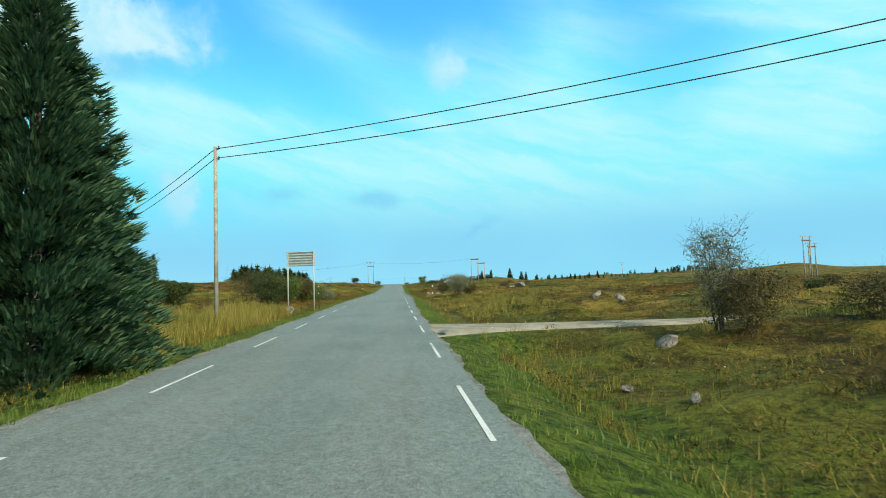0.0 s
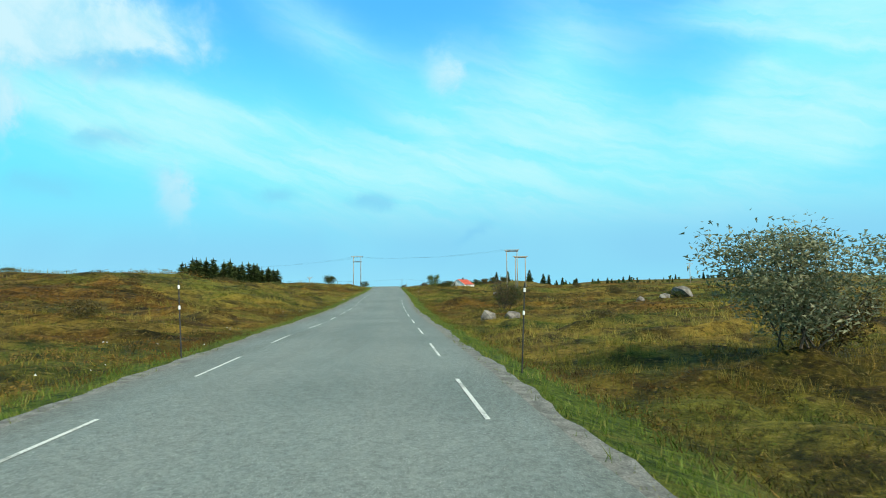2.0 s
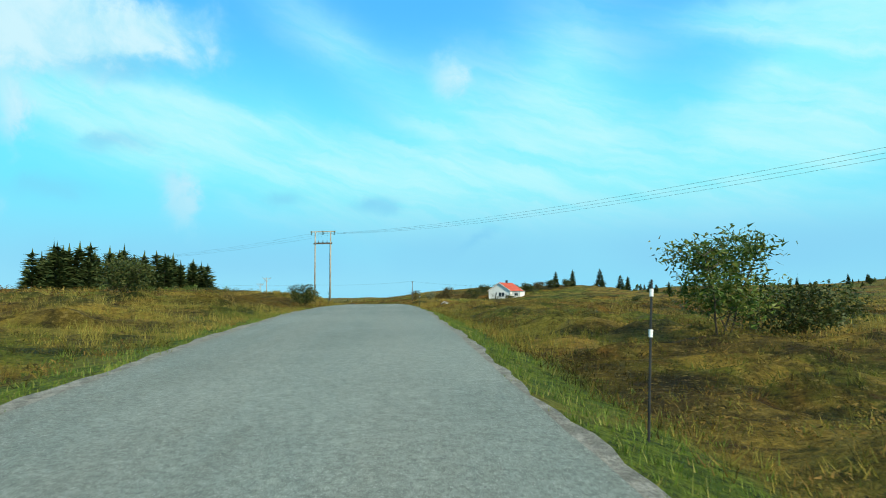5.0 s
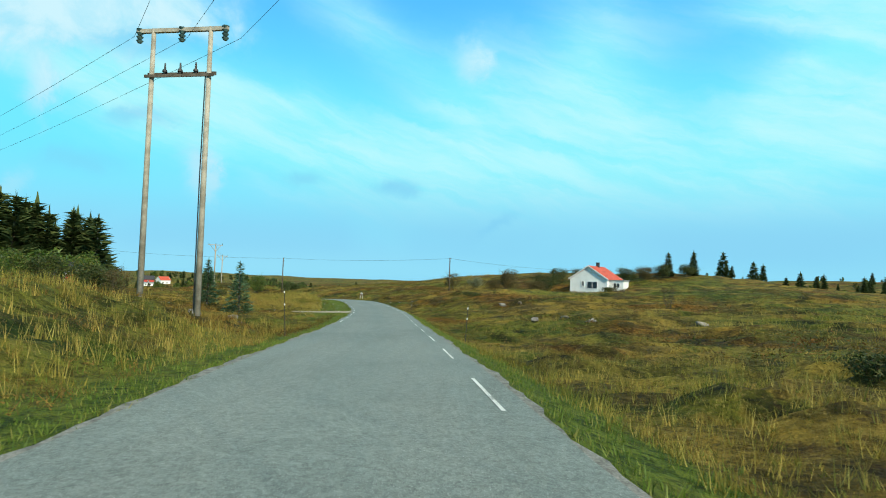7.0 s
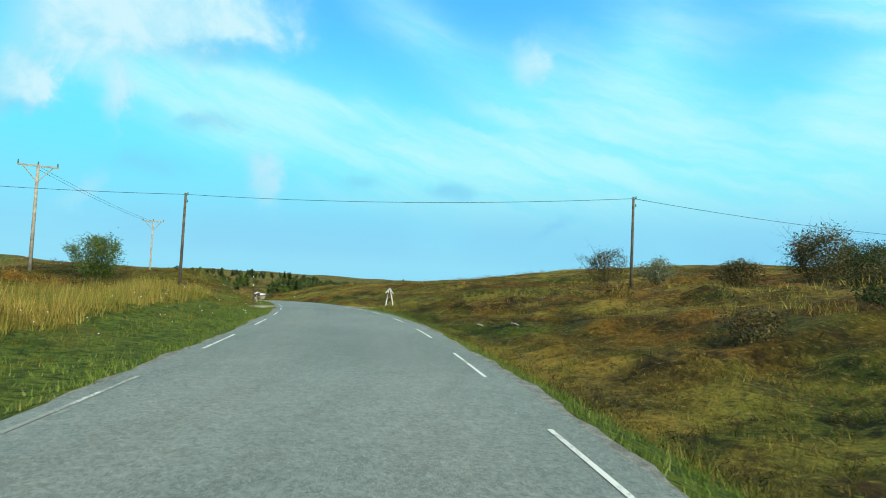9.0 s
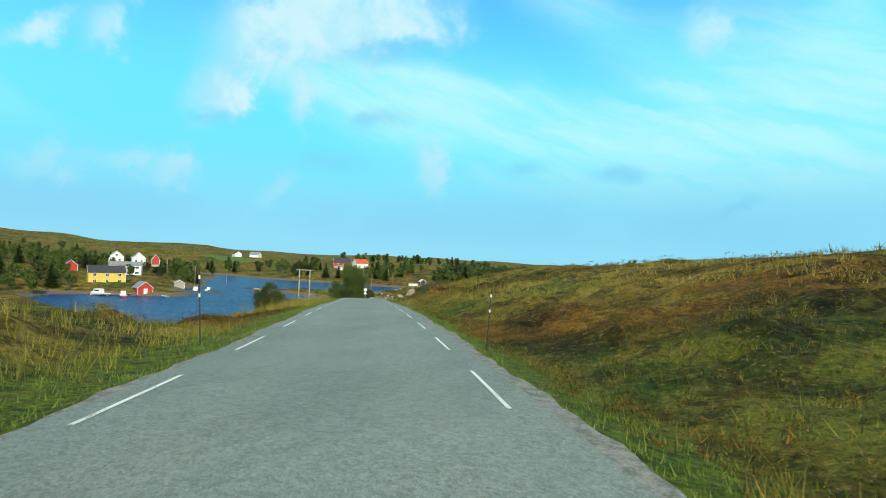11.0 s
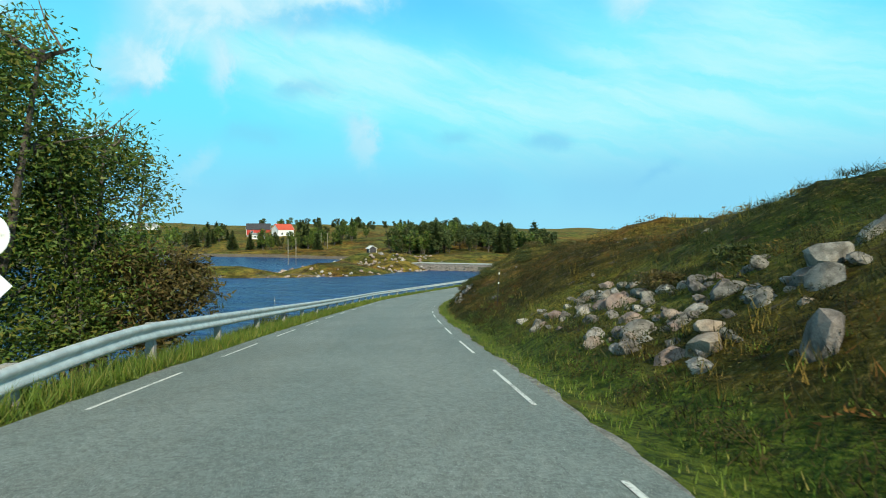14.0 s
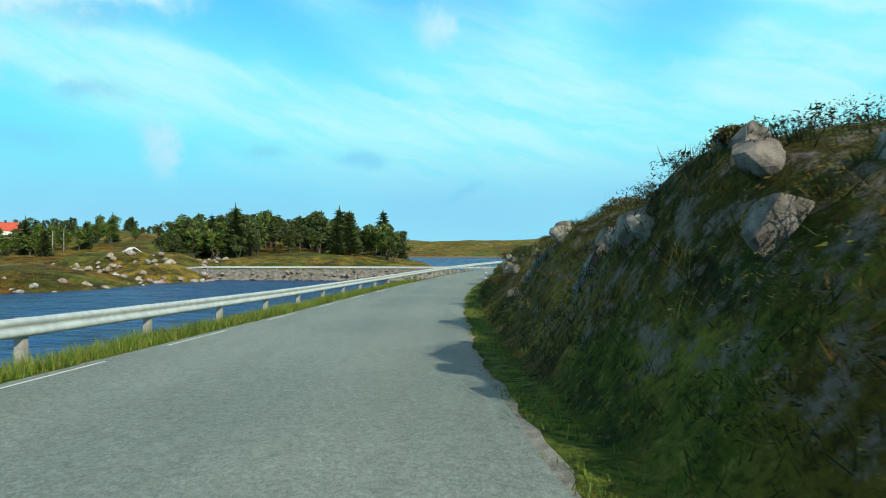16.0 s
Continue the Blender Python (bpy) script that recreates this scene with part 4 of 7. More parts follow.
def leaf_quads(P, size, rng, up=0.3, long=1.5):
    """A pointed leaf at each point, turned at random."""
    n = len(P)
    a = rng.normal(size=(n, 3))
    a[:, 2] *= 0.7
    a /= np.linalg.norm(a, axis=1)[:, None]
    b = np.cross(a, rng.normal(size=(n, 3)) + np.array([0, 0, up]))
    b /= np.linalg.norm(b, axis=1)[:, None] + 1e-9
    s = (size * rng.uniform(0.6, 1.3, n))[:, None]
    V = np.stack([P - a * s * long * 0.55 + b * s * 0.38, P + a * s * long * 0.75, P - a * s * long * 0.4 - b * s * 0.38], 1).reshape(-1, 3)
    return V, np.arange(3 * n).reshape(-1, 3)


def bent(p0, d, length, rng, bend=0.25, n=4):
    pts = [Vector(p0)]
    d = Vector(d).normalized()
    for _ in range(n):
        d = (d + Vector(rng.normal(0, bend, 3)) * 0.6 + Vector((0, 0, 0.06))).normalized()
        pts.append(pts[-1] + d * (length / n))
    return pts


def broadleaf(name, x, y, height, spread, leaves, size, mat, seed, stems=3, bare=0.0, label="", category="bush", group="", lean=(0, 0), low=0.25, flat=0.8, z=None, wood=None, slim=1.0):
    """A bush or small tree: several stems, limbs, twigs, and leaves in clumps at the limbs' ends."""
    rng = np.random.RandomState(seed)
    if leaves > 380:
        size, leaves = (size * 0.92, int(leaves * 2.1)) if size < 0.125 else (size * 1.2, int(leaves * 1.4))
    e = thing(name, x, y, gz(x, y) - 0.05 if z is None else z, 0, label, category, group)
    sh, tips = Shape(), []
    for k in range(stems):
        ang = 6.283 * (k + rng.uniform(0, 0.8)) / stems
        out = rng.uniform(0.25, 0.75) * spread / height * slim
        d = (math.cos(ang) * out + lean[0], math.sin(ang) * out + lean[1], 1.0)
        r = (0.016 if height > 6 else 0.009) * height * rng.uniform(0.7, 1.2)
        main = bent((rng.normal(0, 0.06) * spread, rng.normal(0, 0.06) * spread, 0), d, height * rng.uniform(0.66, 0.86), rng, 0.16, 5)
        sh.tube(main, [r * (1 - 0.16 * i) for i in range(6)], 5)
        for j in range(1, 6):
            for _ in range(2 if j < 5 else 3):
                a2 = rng.uniform(0, 6.283)
                up = rng.uniform(0.1, 0.9)
                limb = bent(main[j], (math.cos(a2), math.sin(a2), up), spread * rng.uniform(0.22, 0.48) * (1.1 - 0.1 * j) * slim, rng, 0.3, 3)
                sh.tube(limb, [r * 0.42, r * 0.3, r * 0.2, r * 0.08], 3)
                tips += [(q, 0.6 + 0.2 * i) for i, q in enumerate(limb[1:])]
                if bare > 0:
                    for _ in range(int(4 * bare) + 1):
                        tw = bent(limb[rng.randint(1, 4)], tuple(rng.normal(0, 1, 3) + np.array([0, 0, 0.7])), spread * rng.uniform(0.12, 0.3), rng, 0.3, 2)
                        sh.tube(tw, [r * 0.14, r * 0.09, r * 0.04], 3)
    part("trunk", sh, wood or M_TWIG, e)
    if leaves:
        tips = [(t, w) for t, w in tips if t.z > low * height]
        T = np.array([tuple(t) for t, w in tips])
        own = rng.randint(0, len(T), leaves)
        P = T[own] + np.clip(rng.normal(0, 1, (leaves, 3)), -1.5, 1.5) * spread * np.array([0.095, 0.095, 0.09 * flat])
        c = np.array([lean[0] * height * 0.5, lean[1] * height * 0.5, 0.52 * height])
        q = (P - c) / np.array([0.58 * spread, 0.58 * spread, 0.52 * height])
        r = np.linalg.norm(q, axis=1) / (1 + 0.30 * wave(q[:, 0] * 3.5 + seed, q[:, 1] * 3 + q[:, 2] * 3, seed % 40))
        P = c + (P - c) / np.maximum(r / rng.uniform(0.62, 1.0, len(r)), 1)[:, None]
        P = P[P[:, 2] > 0.03 * height]
        V, f = leaf_quads(P, size, rng)
        part("crown", quads("crown", V, f, mat, False), mat, e)
    return e


def spruce_mesh(height, radius, seed, twigs=26, per=60, size=0.2, mat=None, skirt=0.04, gap=1.0):
    """A conifer's crown: whorls of drooping boughs set with flat sprays of needles."""
    rng = np.random.RandomState(seed)
    P, D = [], []
    z = height * skirt
    while z < height * 0.985:
        f = 1 - z / height
        L0 = radius * f ** 0.8
        nb = max(4, int(twigs * (0.35 + 0.65 * f)))
        for k in range(nb):
            a = 6.283 * k / nb + rng.uniform(-0.4, 0.4)
            L = L0 * rng.uniform(0.62, 1.18)
            drop = rng.uniform(0.05, 0.35)
            m = max(3, int(per * L / radius))
            t = np.sqrt(rng.uniform(0.03, 1, m))
            side = rng.normal(0, 0.16, m) * L * (1.05 - t * 0.6) / gap
            r = L * t
            zz = z + 0.22 * L * np.sin(t * 2.2) - drop * L * t ** 2 + 0.16 * (gap - 1) * L * t ** 6 + rng.normal(0, 0.035, m) * radius / gap
            P.append(np.stack([np.cos(a) * r - np.sin(a) * side, np.sin(a) * r + np.cos(a) * side, zz], 1))
            D.append(np.stack([np.cos(a) - np.sin(a) * side / (L + 1e-6) * 2, np.sin(a) + np.cos(a) * side / (L + 1e-6) * 2, rng.uniform(-0.15, 0.5, m) + 0.35 * (size < 0.18)], 1))
        z += gap * height * rng.uniform(0.022, 0.036) * (0.6 + 0.6 * f) * (30 / max(twigs, 12)) ** 0.35
    P.append(np.array([[0, 0, height * q] for q in (0.955, 0.97, 0.985, 1.0)]))
    D.append(np.array([[0.1, 0, 1], [0, 0.1, 1], [-0.1, 0, 1], [0, 0, 1]], float))
    P, D = np.concatenate(P), np.concatenate(D)
    D /= np.linalg.norm(D, axis=1)[:, None]
    B = np.cross(D, rng.normal(0, 0.5, D.shape) + np.array([0, 0, 1.0]))
    B /= np.linalg.norm(B, axis=1)[:, None] + 1e-9
    s = (size * rng.uniform(0.6, 1.25, len(P)))[:, None]
    w = 0.2 if size < 0.25 else 0.26
    V = np.stack([P - D * s * 0.4 + B * s * w * 1.1, P + D * s * (1.4 - 1.5 * (w - 0.15)), P - D * s * 0.25 - B * s * w * 1.1], 1).reshape(-1, 3)
    return quads("crown", V, np.arange(len(V)).reshape(-1, 3), mat or M_NEEDLE, False)


def spruce(x, y, height, radius, seed, twigs=20, per=22, size=0.3, mat=None, label="", group="", z=None, lift=0.04, gap=1.0):
    e = thing("spruce", x, y, gz(x, y) - 0.05 if z is None else z, 0, label, "tree", group)
    part("trunk", Shape().tube([(0, 0, 0), (0.02 * height * 0.3, 0, height * 0.5), (0, 0, height * 0.97)], [0.02 * height, 0.013 * height, 0.002 * height], 8), M_BARK, e, "", True)
    part("crown", spruce_mesh(height, radius, seed, twigs, per, size, mat, lift, gap), mat or M_NEEDLE, e)
    return e


def scatter(n, s0, s1, a0, a1, side, rng, power=1.0):
    """Places beside the road: s, u, x, y, z of n points from a0 to a1 beyond the asphalt."""
    s = rng.uniform(s0, s1, n)
    a = a0 + (a1 - a0) * rng.uniform(0, 1, n) ** power
    u = np.where(side < 0, left_edge(s) - a, right_edge(s) + a)
    x, y, _, _ = on_road(s, u)
    z = land(s, u, x, y)
    return s, a, x, y, z


def blades(name, x, y, z, height, width, per, spread, mat, rng, label, category, lean=0.35):
    """Tufts of pointed blades in one mesh."""
    n = len(x)
    h = (height * rng.uniform(0.55, 1.25, n))[:, None] * rng.uniform(0.6, 1.15, (n, per))
    ang = rng.uniform(0, 6.283, (n, per))
    r = rng.uniform(0, 1, (n, per)) * spread
    bx, by = x[:, None] + np.cos(ang) * r, y[:, None] + np.sin(ang) * r
    la = rng.uniform(0, 6.283, (n, per))
    ll = h * rng.uniform(0.05, lean, (n, per)) * 1.6
    wa = rng.uniform(0, 6.283, (n, per))
    w = width * rng.uniform(0.6, 1.3, (n, per))
    bz = np.repeat(z[:, None], per, 1) - 0.03
    V = np.stack([np.stack([bx - np.cos(wa) * w, by - np.sin(wa) * w, bz], -1), np.stack([bx + np.cos(wa) * w, by + np.sin(wa) * w, bz], -1),
                  np.stack([bx + np.cos(la) * ll, by + np.sin(la) * ll, bz + h], -1)], 2).reshape(-1, 3)
    f = np.arange(len(V)).reshape(-1, 3)
    ob = new(name, quads(name, V, f, mat, False))
    return tagged(ob, label, category, kind="stuff")


def mounds(name, x, y, z, radius, height, per, size, mat, rng, label, category):
    """Low rounded cushions of small leaves in one mesh."""
    n = len(x)
    r = (radius * rng.uniform(0.5, 1.35, n))[:, None]
    h = (height * rng.uniform(0.45, 1.4, n))[:, None]
    ang, q = rng.uniform(0, 6.283, (n, per)), rng.uniform(0, 1, (n, per)) ** 0.6
    top = np.sqrt(np.maximum(1 - q * q, 0))
    P = np.stack([x[:, None] + np.cos(ang) * r * q, y[:, None] + np.sin(ang) * r * q, z[:, None] - 0.02 + h * top * rng.uniform(0.7, 1.05, (n, per))], -1).reshape(-1, 3)
    V, f = leaf_quads(P, size, rng, 0.3, 1.7)
    ob = new(name, quads(name, V, f, mat, False))
    return tagged(ob, label, category, kind="stuff")


def off_drives(s, a, side):
    keep = np.ones(len(s), bool)
    for s0, sd, ln, hw, flare in DRIVES:
        if sd == side:
            keep &= ~((np.abs(s - s0 - 0.35 * a) < hw + flare * np.exp(-a / 1.8)) & (a < ln))
    return keep


def build_grass():
    rng = np.random.RandomState(7)
    got = {"mat": [], "bank": [], "verge": [], "straw": [], "heath": [], "mound": [], "far_straw": [], "far_heath": []}
    for side in (-1, 1):
        s, a, x, y, z = scatter(23000, -8, 632, 0.12, 2.6, side, rng, 1.15)
        k = off_drives(s, a, side) & (rng.uniform(0, 1, len(s)) < 1.15 - a * 0.22) & (z > WATER_Z + 0.4) & ~((s > 530) & (side > 0) & (a > 0.85))
        got["verge"].append((x[k], y[k], z[k]))
        s, a, x, y, z = scatter(15000, -4, 480, 1.8, 10, side, rng, 1.2)
        k = off_drives(s, a, side) & (z > WATER_Z + 0.4)
        got["mat"].append((x[k], y[k], z[k]))
        if side > 0:
            s, a, x, y, z = scatter(12000, 476, 634, 0.9, 9, side, rng, 1.2)
            got["bank"].append((x, y, z))
        s, a, x, y, z = scatter(27000, -8, 632, 1.4, 13, side, rng, 1.35)
        patch = wave(x / 4.5, y / 4.5, 51) + 0.5 * wave(x / 1.7, y / 1.7, 52)
        tall = np.where((s > 315) & (s < 352) & (side < 0), 0.9, 0) + np.where((s < 40) & (side < 0), 0.5, 0) + np.where((s > 425) & (s < 470) & (side < 0), 0.35, 0) - np.where((s > 425) & (side > 0), 0.35, 0)
        k = off_drives(s, a, side) & (patch + tall > 0.05) & (z > WATER_Z + 0.4)
        k &= ~((s > 480) & (side > 0) & (rng.uniform(0, 1, len(s)) < 0.85)) & ~((s > 300) & (s < 400) & (side < 0) & (a < 3.2)) & ~((s < 60) & (side < 0) & (a < 2.4))
        got["straw"].append((x[k], y[k], z[k]))
        k = off_drives(s, a, side) & (patch + tall <= 0.25) & (z > WATER_Z + 0.4)
        m = rng.uniform(0, 1, len(s))
        got["heath"].append((x[k & (m < 0.8)], y[k & (m < 0.8)], z[k & (m < 0.8)]))
        got["mound"].append((x[k & (m > 0.8)], y[k & (m > 0.8)], z[k & (m > 0.8)]))
        s, a, x, y, z = scatter(26000, -8, 640, 12, 62, side, rng, 1.3)
        patch = wave(x / 9, y / 9, 53) + 0.6 * wave(x / 3, y / 3, 54)
        ok = z > WATER_Z + 0.4
        got["far_straw"].append((x[ok & (patch > 0.15)], y[ok & (patch > 0.15)], z[ok & (patch > 0.15)]))
        got["far_heath"].append((x[ok & (patch <= 0.3)], y[ok & (patch <= 0.3)], z[ok & (patch <= 0.3)]))
    g = {k: [np.concatenate(q) for q in zip(*v)] for k, v in got.items()}
    blades("verge_grass", *g["verge"], 0.135, 0.009, 8, 0.17, M_GRASS, rng, "short green roadside grass with yellowed blades", "grass", 0.5)
    blades("moor_grass", *g["mat"], 0.18, 0.009, 9, 0.28, M_MAT, rng, "dense short olive moor grass", "grass", 0.8)
    # bank plants wear the darkened tones, which deepen the slope's shade
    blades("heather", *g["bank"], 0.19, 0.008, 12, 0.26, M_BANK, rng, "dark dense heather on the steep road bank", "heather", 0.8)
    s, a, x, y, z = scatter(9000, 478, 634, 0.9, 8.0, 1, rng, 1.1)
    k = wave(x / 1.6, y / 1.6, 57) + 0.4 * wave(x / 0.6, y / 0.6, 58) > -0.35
    mounds("heather", x[k], y[k], z[k], 0.36, 0.22, 42, 0.023, M_BANK, rng, "cushions of heather and bilberry on the road bank, darkened for shade", "heather")
    blades("moor_grass", *g["straw"], 0.34, 0.007, 10, 0.17, M_STRAW, rng, "tall straw-coloured moor grass in tufts", "grass", 0.4)
    blades("heather", *g["heath"], 0.20, 0.009, 10, 0.28, M_HEATH, rng, "low brown heather and bilberry scrub", "heather", 0.8)
    mounds("heather", *g["mound"], 0.36, 0.26, 34, 0.034, M_HEATH, rng, "rounded cushions of heather and crowberry", "heather")
    blades("moor_grass", *g["far_straw"], 0.40, 0.022, 8, 0.5, M_STRAW, rng, "ochre moor grass in wide tufts", "grass", 0.5)
    mounds("heather", *g["far_heath"], 0.6, 0.30, 10, 0.085, M_HEATH, rng, "dark brown heather patches on the moor", "heather")


build_grass()


def tall_reeds(s0, s1, a0, a1, side, n, h, seed, label):
    rng = np.random.RandomState(seed)
    s, a, x, y, z = scatter(n, s0, s1, a0, a1, side, rng)
    k = off_drives(s, a, side)
    x, y, z = x[k], y[k], z[k]
    blades("tall_grass", x, y, z, h, 0.010, 9, 0.16, M_STRAW, rng, label, "grass", 0.28)


tall_reeds(14, 40, 2.3, 6.5, -1, 1500, 0.85, 61, "tall golden dry grass beside the road")
tall_reeds(317, 360, 3.3, 14.0, -1, 4200, 0.6, 62, "tall golden meadow grass")
tall_reeds(241, 250, 2.2, 4.4, 1, 190, 0.85, 63, "tall pale dry grass clump in a ditch")
tall_reeds(436, 470, 1.2, 5.5, -1, 900, 0.8, 64, "tall dry grass on a road bank")
tall_reeds(436, 470, 3.5, 10.0, 1, 450, 0.62, 65, "tall pale dry grass at the foot of a hill")
tall_reeds(248, 292, 2.0, 13.0, -1, 2200, 0.42, 67, "golden dry grass on a rounded bank")
tall_reeds(30, 60, 3.0, 9.0, 1, 600, 0.6, 66, "dry grass tufts in a wet ditch")


def rail_grass():
    """Longer grass that the mower leaves under the guard rail."""
    rng = np.random.RandomState(68)
    s, a, x, y, z = scatter(9000, 508, 626, 0.25, 1.25, -1, rng)
    blades("verge_grass", x, y, z, 0.33, 0.012, 7, 0.13, M_GRASS, rng, "uncut green grass under the guard rail", "grass", 0.5)


rail_grass()


def flowers():
    """White flower heads on thin stalks in the verges."""
    rng = np.random.RandomState(77)
    V, F = [], []
    for s0, s1, a0, a1, side, n in ((300, 400, 0.6, 4.0, -1, 150), (306, 334, 4, 20, -1, 80), (366, 380, 1.5, 8, 1, 40), (5, 60, 0.8, 5, 1, 30), (440, 500, 0.6, 3, 1, 40), (60, 160, 0.6, 3, -1, 50)):
        s, a, x, y, z = scatter(n, s0, s1, a0, a1, side, rng)
        for px, py, pz in zip(x, y, z):
            h = rng.uniform(0.2, 0.5)
            r = rng.uniform(0.012, 0.026)
            b = len(V)
            for k in range(5):
                t = 1.2566 * k
                V.append((px + r * math.cos(t), py + r * math.sin(t), pz + h + rng.uniform(-0.01, 0.01)))
            V += [(px, py, pz + h + r * 0.8), (px, py, pz + h - r * 0.5)]
            for k in range(5):
                F += [(b + k, b + (k + 1) % 5, b + 5), (b + (k + 1) % 5, b + k, b + 6)]
    tagged(new("wild_flowers", quads("wild_flowers", V, F, M_WHITEPAINT, False)), "small white wild flower heads in the verges", "flowers", kind="stuff")


flowers()
# ---------------------------------------------------------------- rocks, drives, ditch


def rock_mesh(seed, mat, rough=0.32, flat=0.7, cuts=3):
    """A broken boulder: a sphere cut by random planes and roughened."""
    rng = np.random.RandomState(seed)
    bm = bmesh.new()
    bmesh.ops.create_icosphere(bm, subdivisions=cuts, radius=1.0)
    V = np.array([v.co[:] for v in bm.verts])
    for _ in range(14):
        n = rng.normal(size=3)
        n /= np.linalg.norm(n)
        lim = rng.uniform(0.42, 0.8)
        d = V @ n
        V = V - np.outer(np.maximum(d - lim, 0), n)
    V *= (1 + rough * 0.22 * wave(V[:, 0] * 2.6 + seed, V[:, 1] * 2.6 + V[:, 2] * 2.1, seed % 50))[:, None]
    V[:, 2] *= flat
    for v, c in zip(bm.verts, V):
        v.co = c
    me = bpy.data.meshes.new("rock")
    bm.to_mesh(me)
    bm.free()
    me.materials.append(mat)
    return me


ROCKS = {(m.name, c): [rock_mesh(100 + k, m, 0.35, 0.55 + 0.07 * (k % 5), c) for k in range(6)] for m in (M_ROCK, M_PINK, M_PALE) for c in (2, 3)}


def boulder(x, y, size, seed, mat=None, label="grey lichen-spotted boulder in the heather", sink=0.3, group="", tall=1.0, name="boulder", z=None):
    rng = random.Random(seed)
    me = ROCKS[(mat or M_ROCK).name, 3 if size > 0.34 and name != "shore_rock" else 2][rng.randrange(6)]
    ob = new(name, me)
    w = (size * rng.uniform(0.8, 1.25), size * rng.uniform(0.7, 1.1), size * rng.uniform(0.8, 1.2) * tall)
    zz = (gz(x, y) if z is None else z) + w[2] * (0.6 - sink)
    ob.matrix_world = pose(x, y, zz, rng.uniform(-15, 15), rng.uniform(-15, 15), rng.uniform(0, 360)) @ Matrix.Diagonal((*w, 1))
    return tagged(ob, label, "rock", group)


for x, y, r, k in ((6.1, 17.5, 0.42, 1), (3.2, 11.4, 0.2, 2), (3.6, 9.2, 0.13, 3), (-10.6, 39.6, 0.55, 4), (-4.0, 110.1, 0.75, 5), (-2.3, 111.4, 0.7, 6), (0.2, 151.8, 0.6, 7),
                   (-16.1, 256.4, 0.95, 8), (-11.5, 249.8, 0.6, 9), (-39.0, 291.0, 0.55, 12), (-38.2, 289.6, 0.42, 13), (-18.1, 301.5, 0.45, 14), (-13.5, 300.9, 0.6, 25), (-15.5, 303.0, 0.4, 26), (-19.2, 327.2, 0.5, 27), (-17.0, 328.5, 0.4, 28), (12.7, 125.4, 0.9, 29), (14.8, 126.5, 1.1, 30), (11.0, 127.0, 0.7, 36),
                   (-52.4, 362.0, 0.22, 18), (11.0, 46.4, 0.55, 21), (10.2, 36.9, 0.42, 22), (-5, 300, 0.7, 24)):
    boulder(x, y, r, k)
for x, y, r, k, tl in ((-95.0, 457.7, 0.58, 31, 1.35), (-93.3, 457.0, 0.7, 32, 1.3), (-92.6, 459.6, 0.7, 33, 0.9)):
    boulder(x, y, r, k, M_PINK, "big pinkish granite boulder beside the road", 0.4, tall=tl)
for k, (x, y, r) in enumerate(((-35.9, 348.9, 0.2), (-34.4, 347.6, 0.22), (-35.1, 349.5, 0.15), (-51.2, 357.0, 0.2), (-50.6, 362.4, 0.13), (-52.6, 366.5, 0.12), (-55.4, 372.0, 0.2), (-56.2, 374.0, 0.16), (-57.4, 377.0, 0.14), (-33.0, 268.6, 0.22), (-35.6, 276.6, 0.5), (-34.4, 278.2, 0.4), (-15.6, 133.0, 0.24), (-17.4, 137.5, 0.3))):
    boulder(x, y, r, 1400 + k, M_PALE, "pale weathered stone in the grass", 0.45, tall=0.6, name="stone")
boulder(-89.0, 447.1, 0.24, 35, label="small pale stone in the grass")
# broken stone on the bank
rr = random.Random(5)
for k in range(80):
    s, a = rr.uniform(475.5, 481.5), rr.uniform(1.3, 3.4)
    x, y = at_road(s, float(right_edge(np.array([s]))[0]) + a)
    boulder(x, y, rr.uniform(0.1, 0.42), 200 + k, M_PALE if k % 4 else M_PINK, "pale broken rock on the road bank", 0.66, "stones on the bank", name="stone")
for k in range(130):
    s, a = rr.uniform(510, 520), 1.5 + 2.6 * rr.random() ** 0.8
    x, y = at_road(s, float(right_edge(np.array([s]))[0]) + a)
    boulder(x, y, rr.uniform(0.1, 0.36), 260 + k, M_PINK if k % 4 == 0 else M_PALE if k % 4 == 1 else M_ROCK, "broken rock of a scree on the bank", 0.62, "stones of the scree", name="stone")
for k in range(60):
    s, a = rr.uniform(486, 632), rr.uniform(1.4, 9.0)
    x, y = at_road(s, float(right_edge(np.array([s]))[0]) + a)
    boulder(x, y, rr.uniform(0.07, 0.22), 400 + k, M_ROCK, "weathered grey stone among heather on the hillside", 0.45, "stones on the hillside", name="stone")
boulder(-102.8, 473.4, 0.36, 802, M_ROCK, "tall pale boulder at the roadside", 0.2, tall=1.7)
boulder(-104.1, 478.0, 0.2, 803, M_ROCK, "pale stone in the heather", 0.3)
for x, y, r, k, tl in ((-108.7, 490.1, 0.3, 811, 1.9), (-107.9, 492.8, 0.42, 812, 1.4), (-109.2, 495.6, 0.3, 813, 1.0), (-111.8, 498.6, 0.26, 814, 1.0), (-112.3, 499.6, 0.24, 815, 1.0), (-107.0, 493.8, 0.4, 816, 1.2),
                       (-115.7, 509.0, 0.22, 817, 1.0), (-120.0, 520.2, 0.26, 818, 1.0), (-120.6, 521.2, 0.22, 819, 1.0), (-121.2, 523.7, 0.27, 820, 1.0), (-120.6, 522.3, 0.3, 822, 1.3), (-120.1, 521.6, 0.34, 823, 1.2), (-121.6, 525.0, 0.2, 824, 1.0), (-126.2, 545.2, 0.34, 821, 0.8)):
    boulder(x, y, r, k, M_ROCK, "grey rock outcrop in the road bank", 0.55, "outcrops", tl)
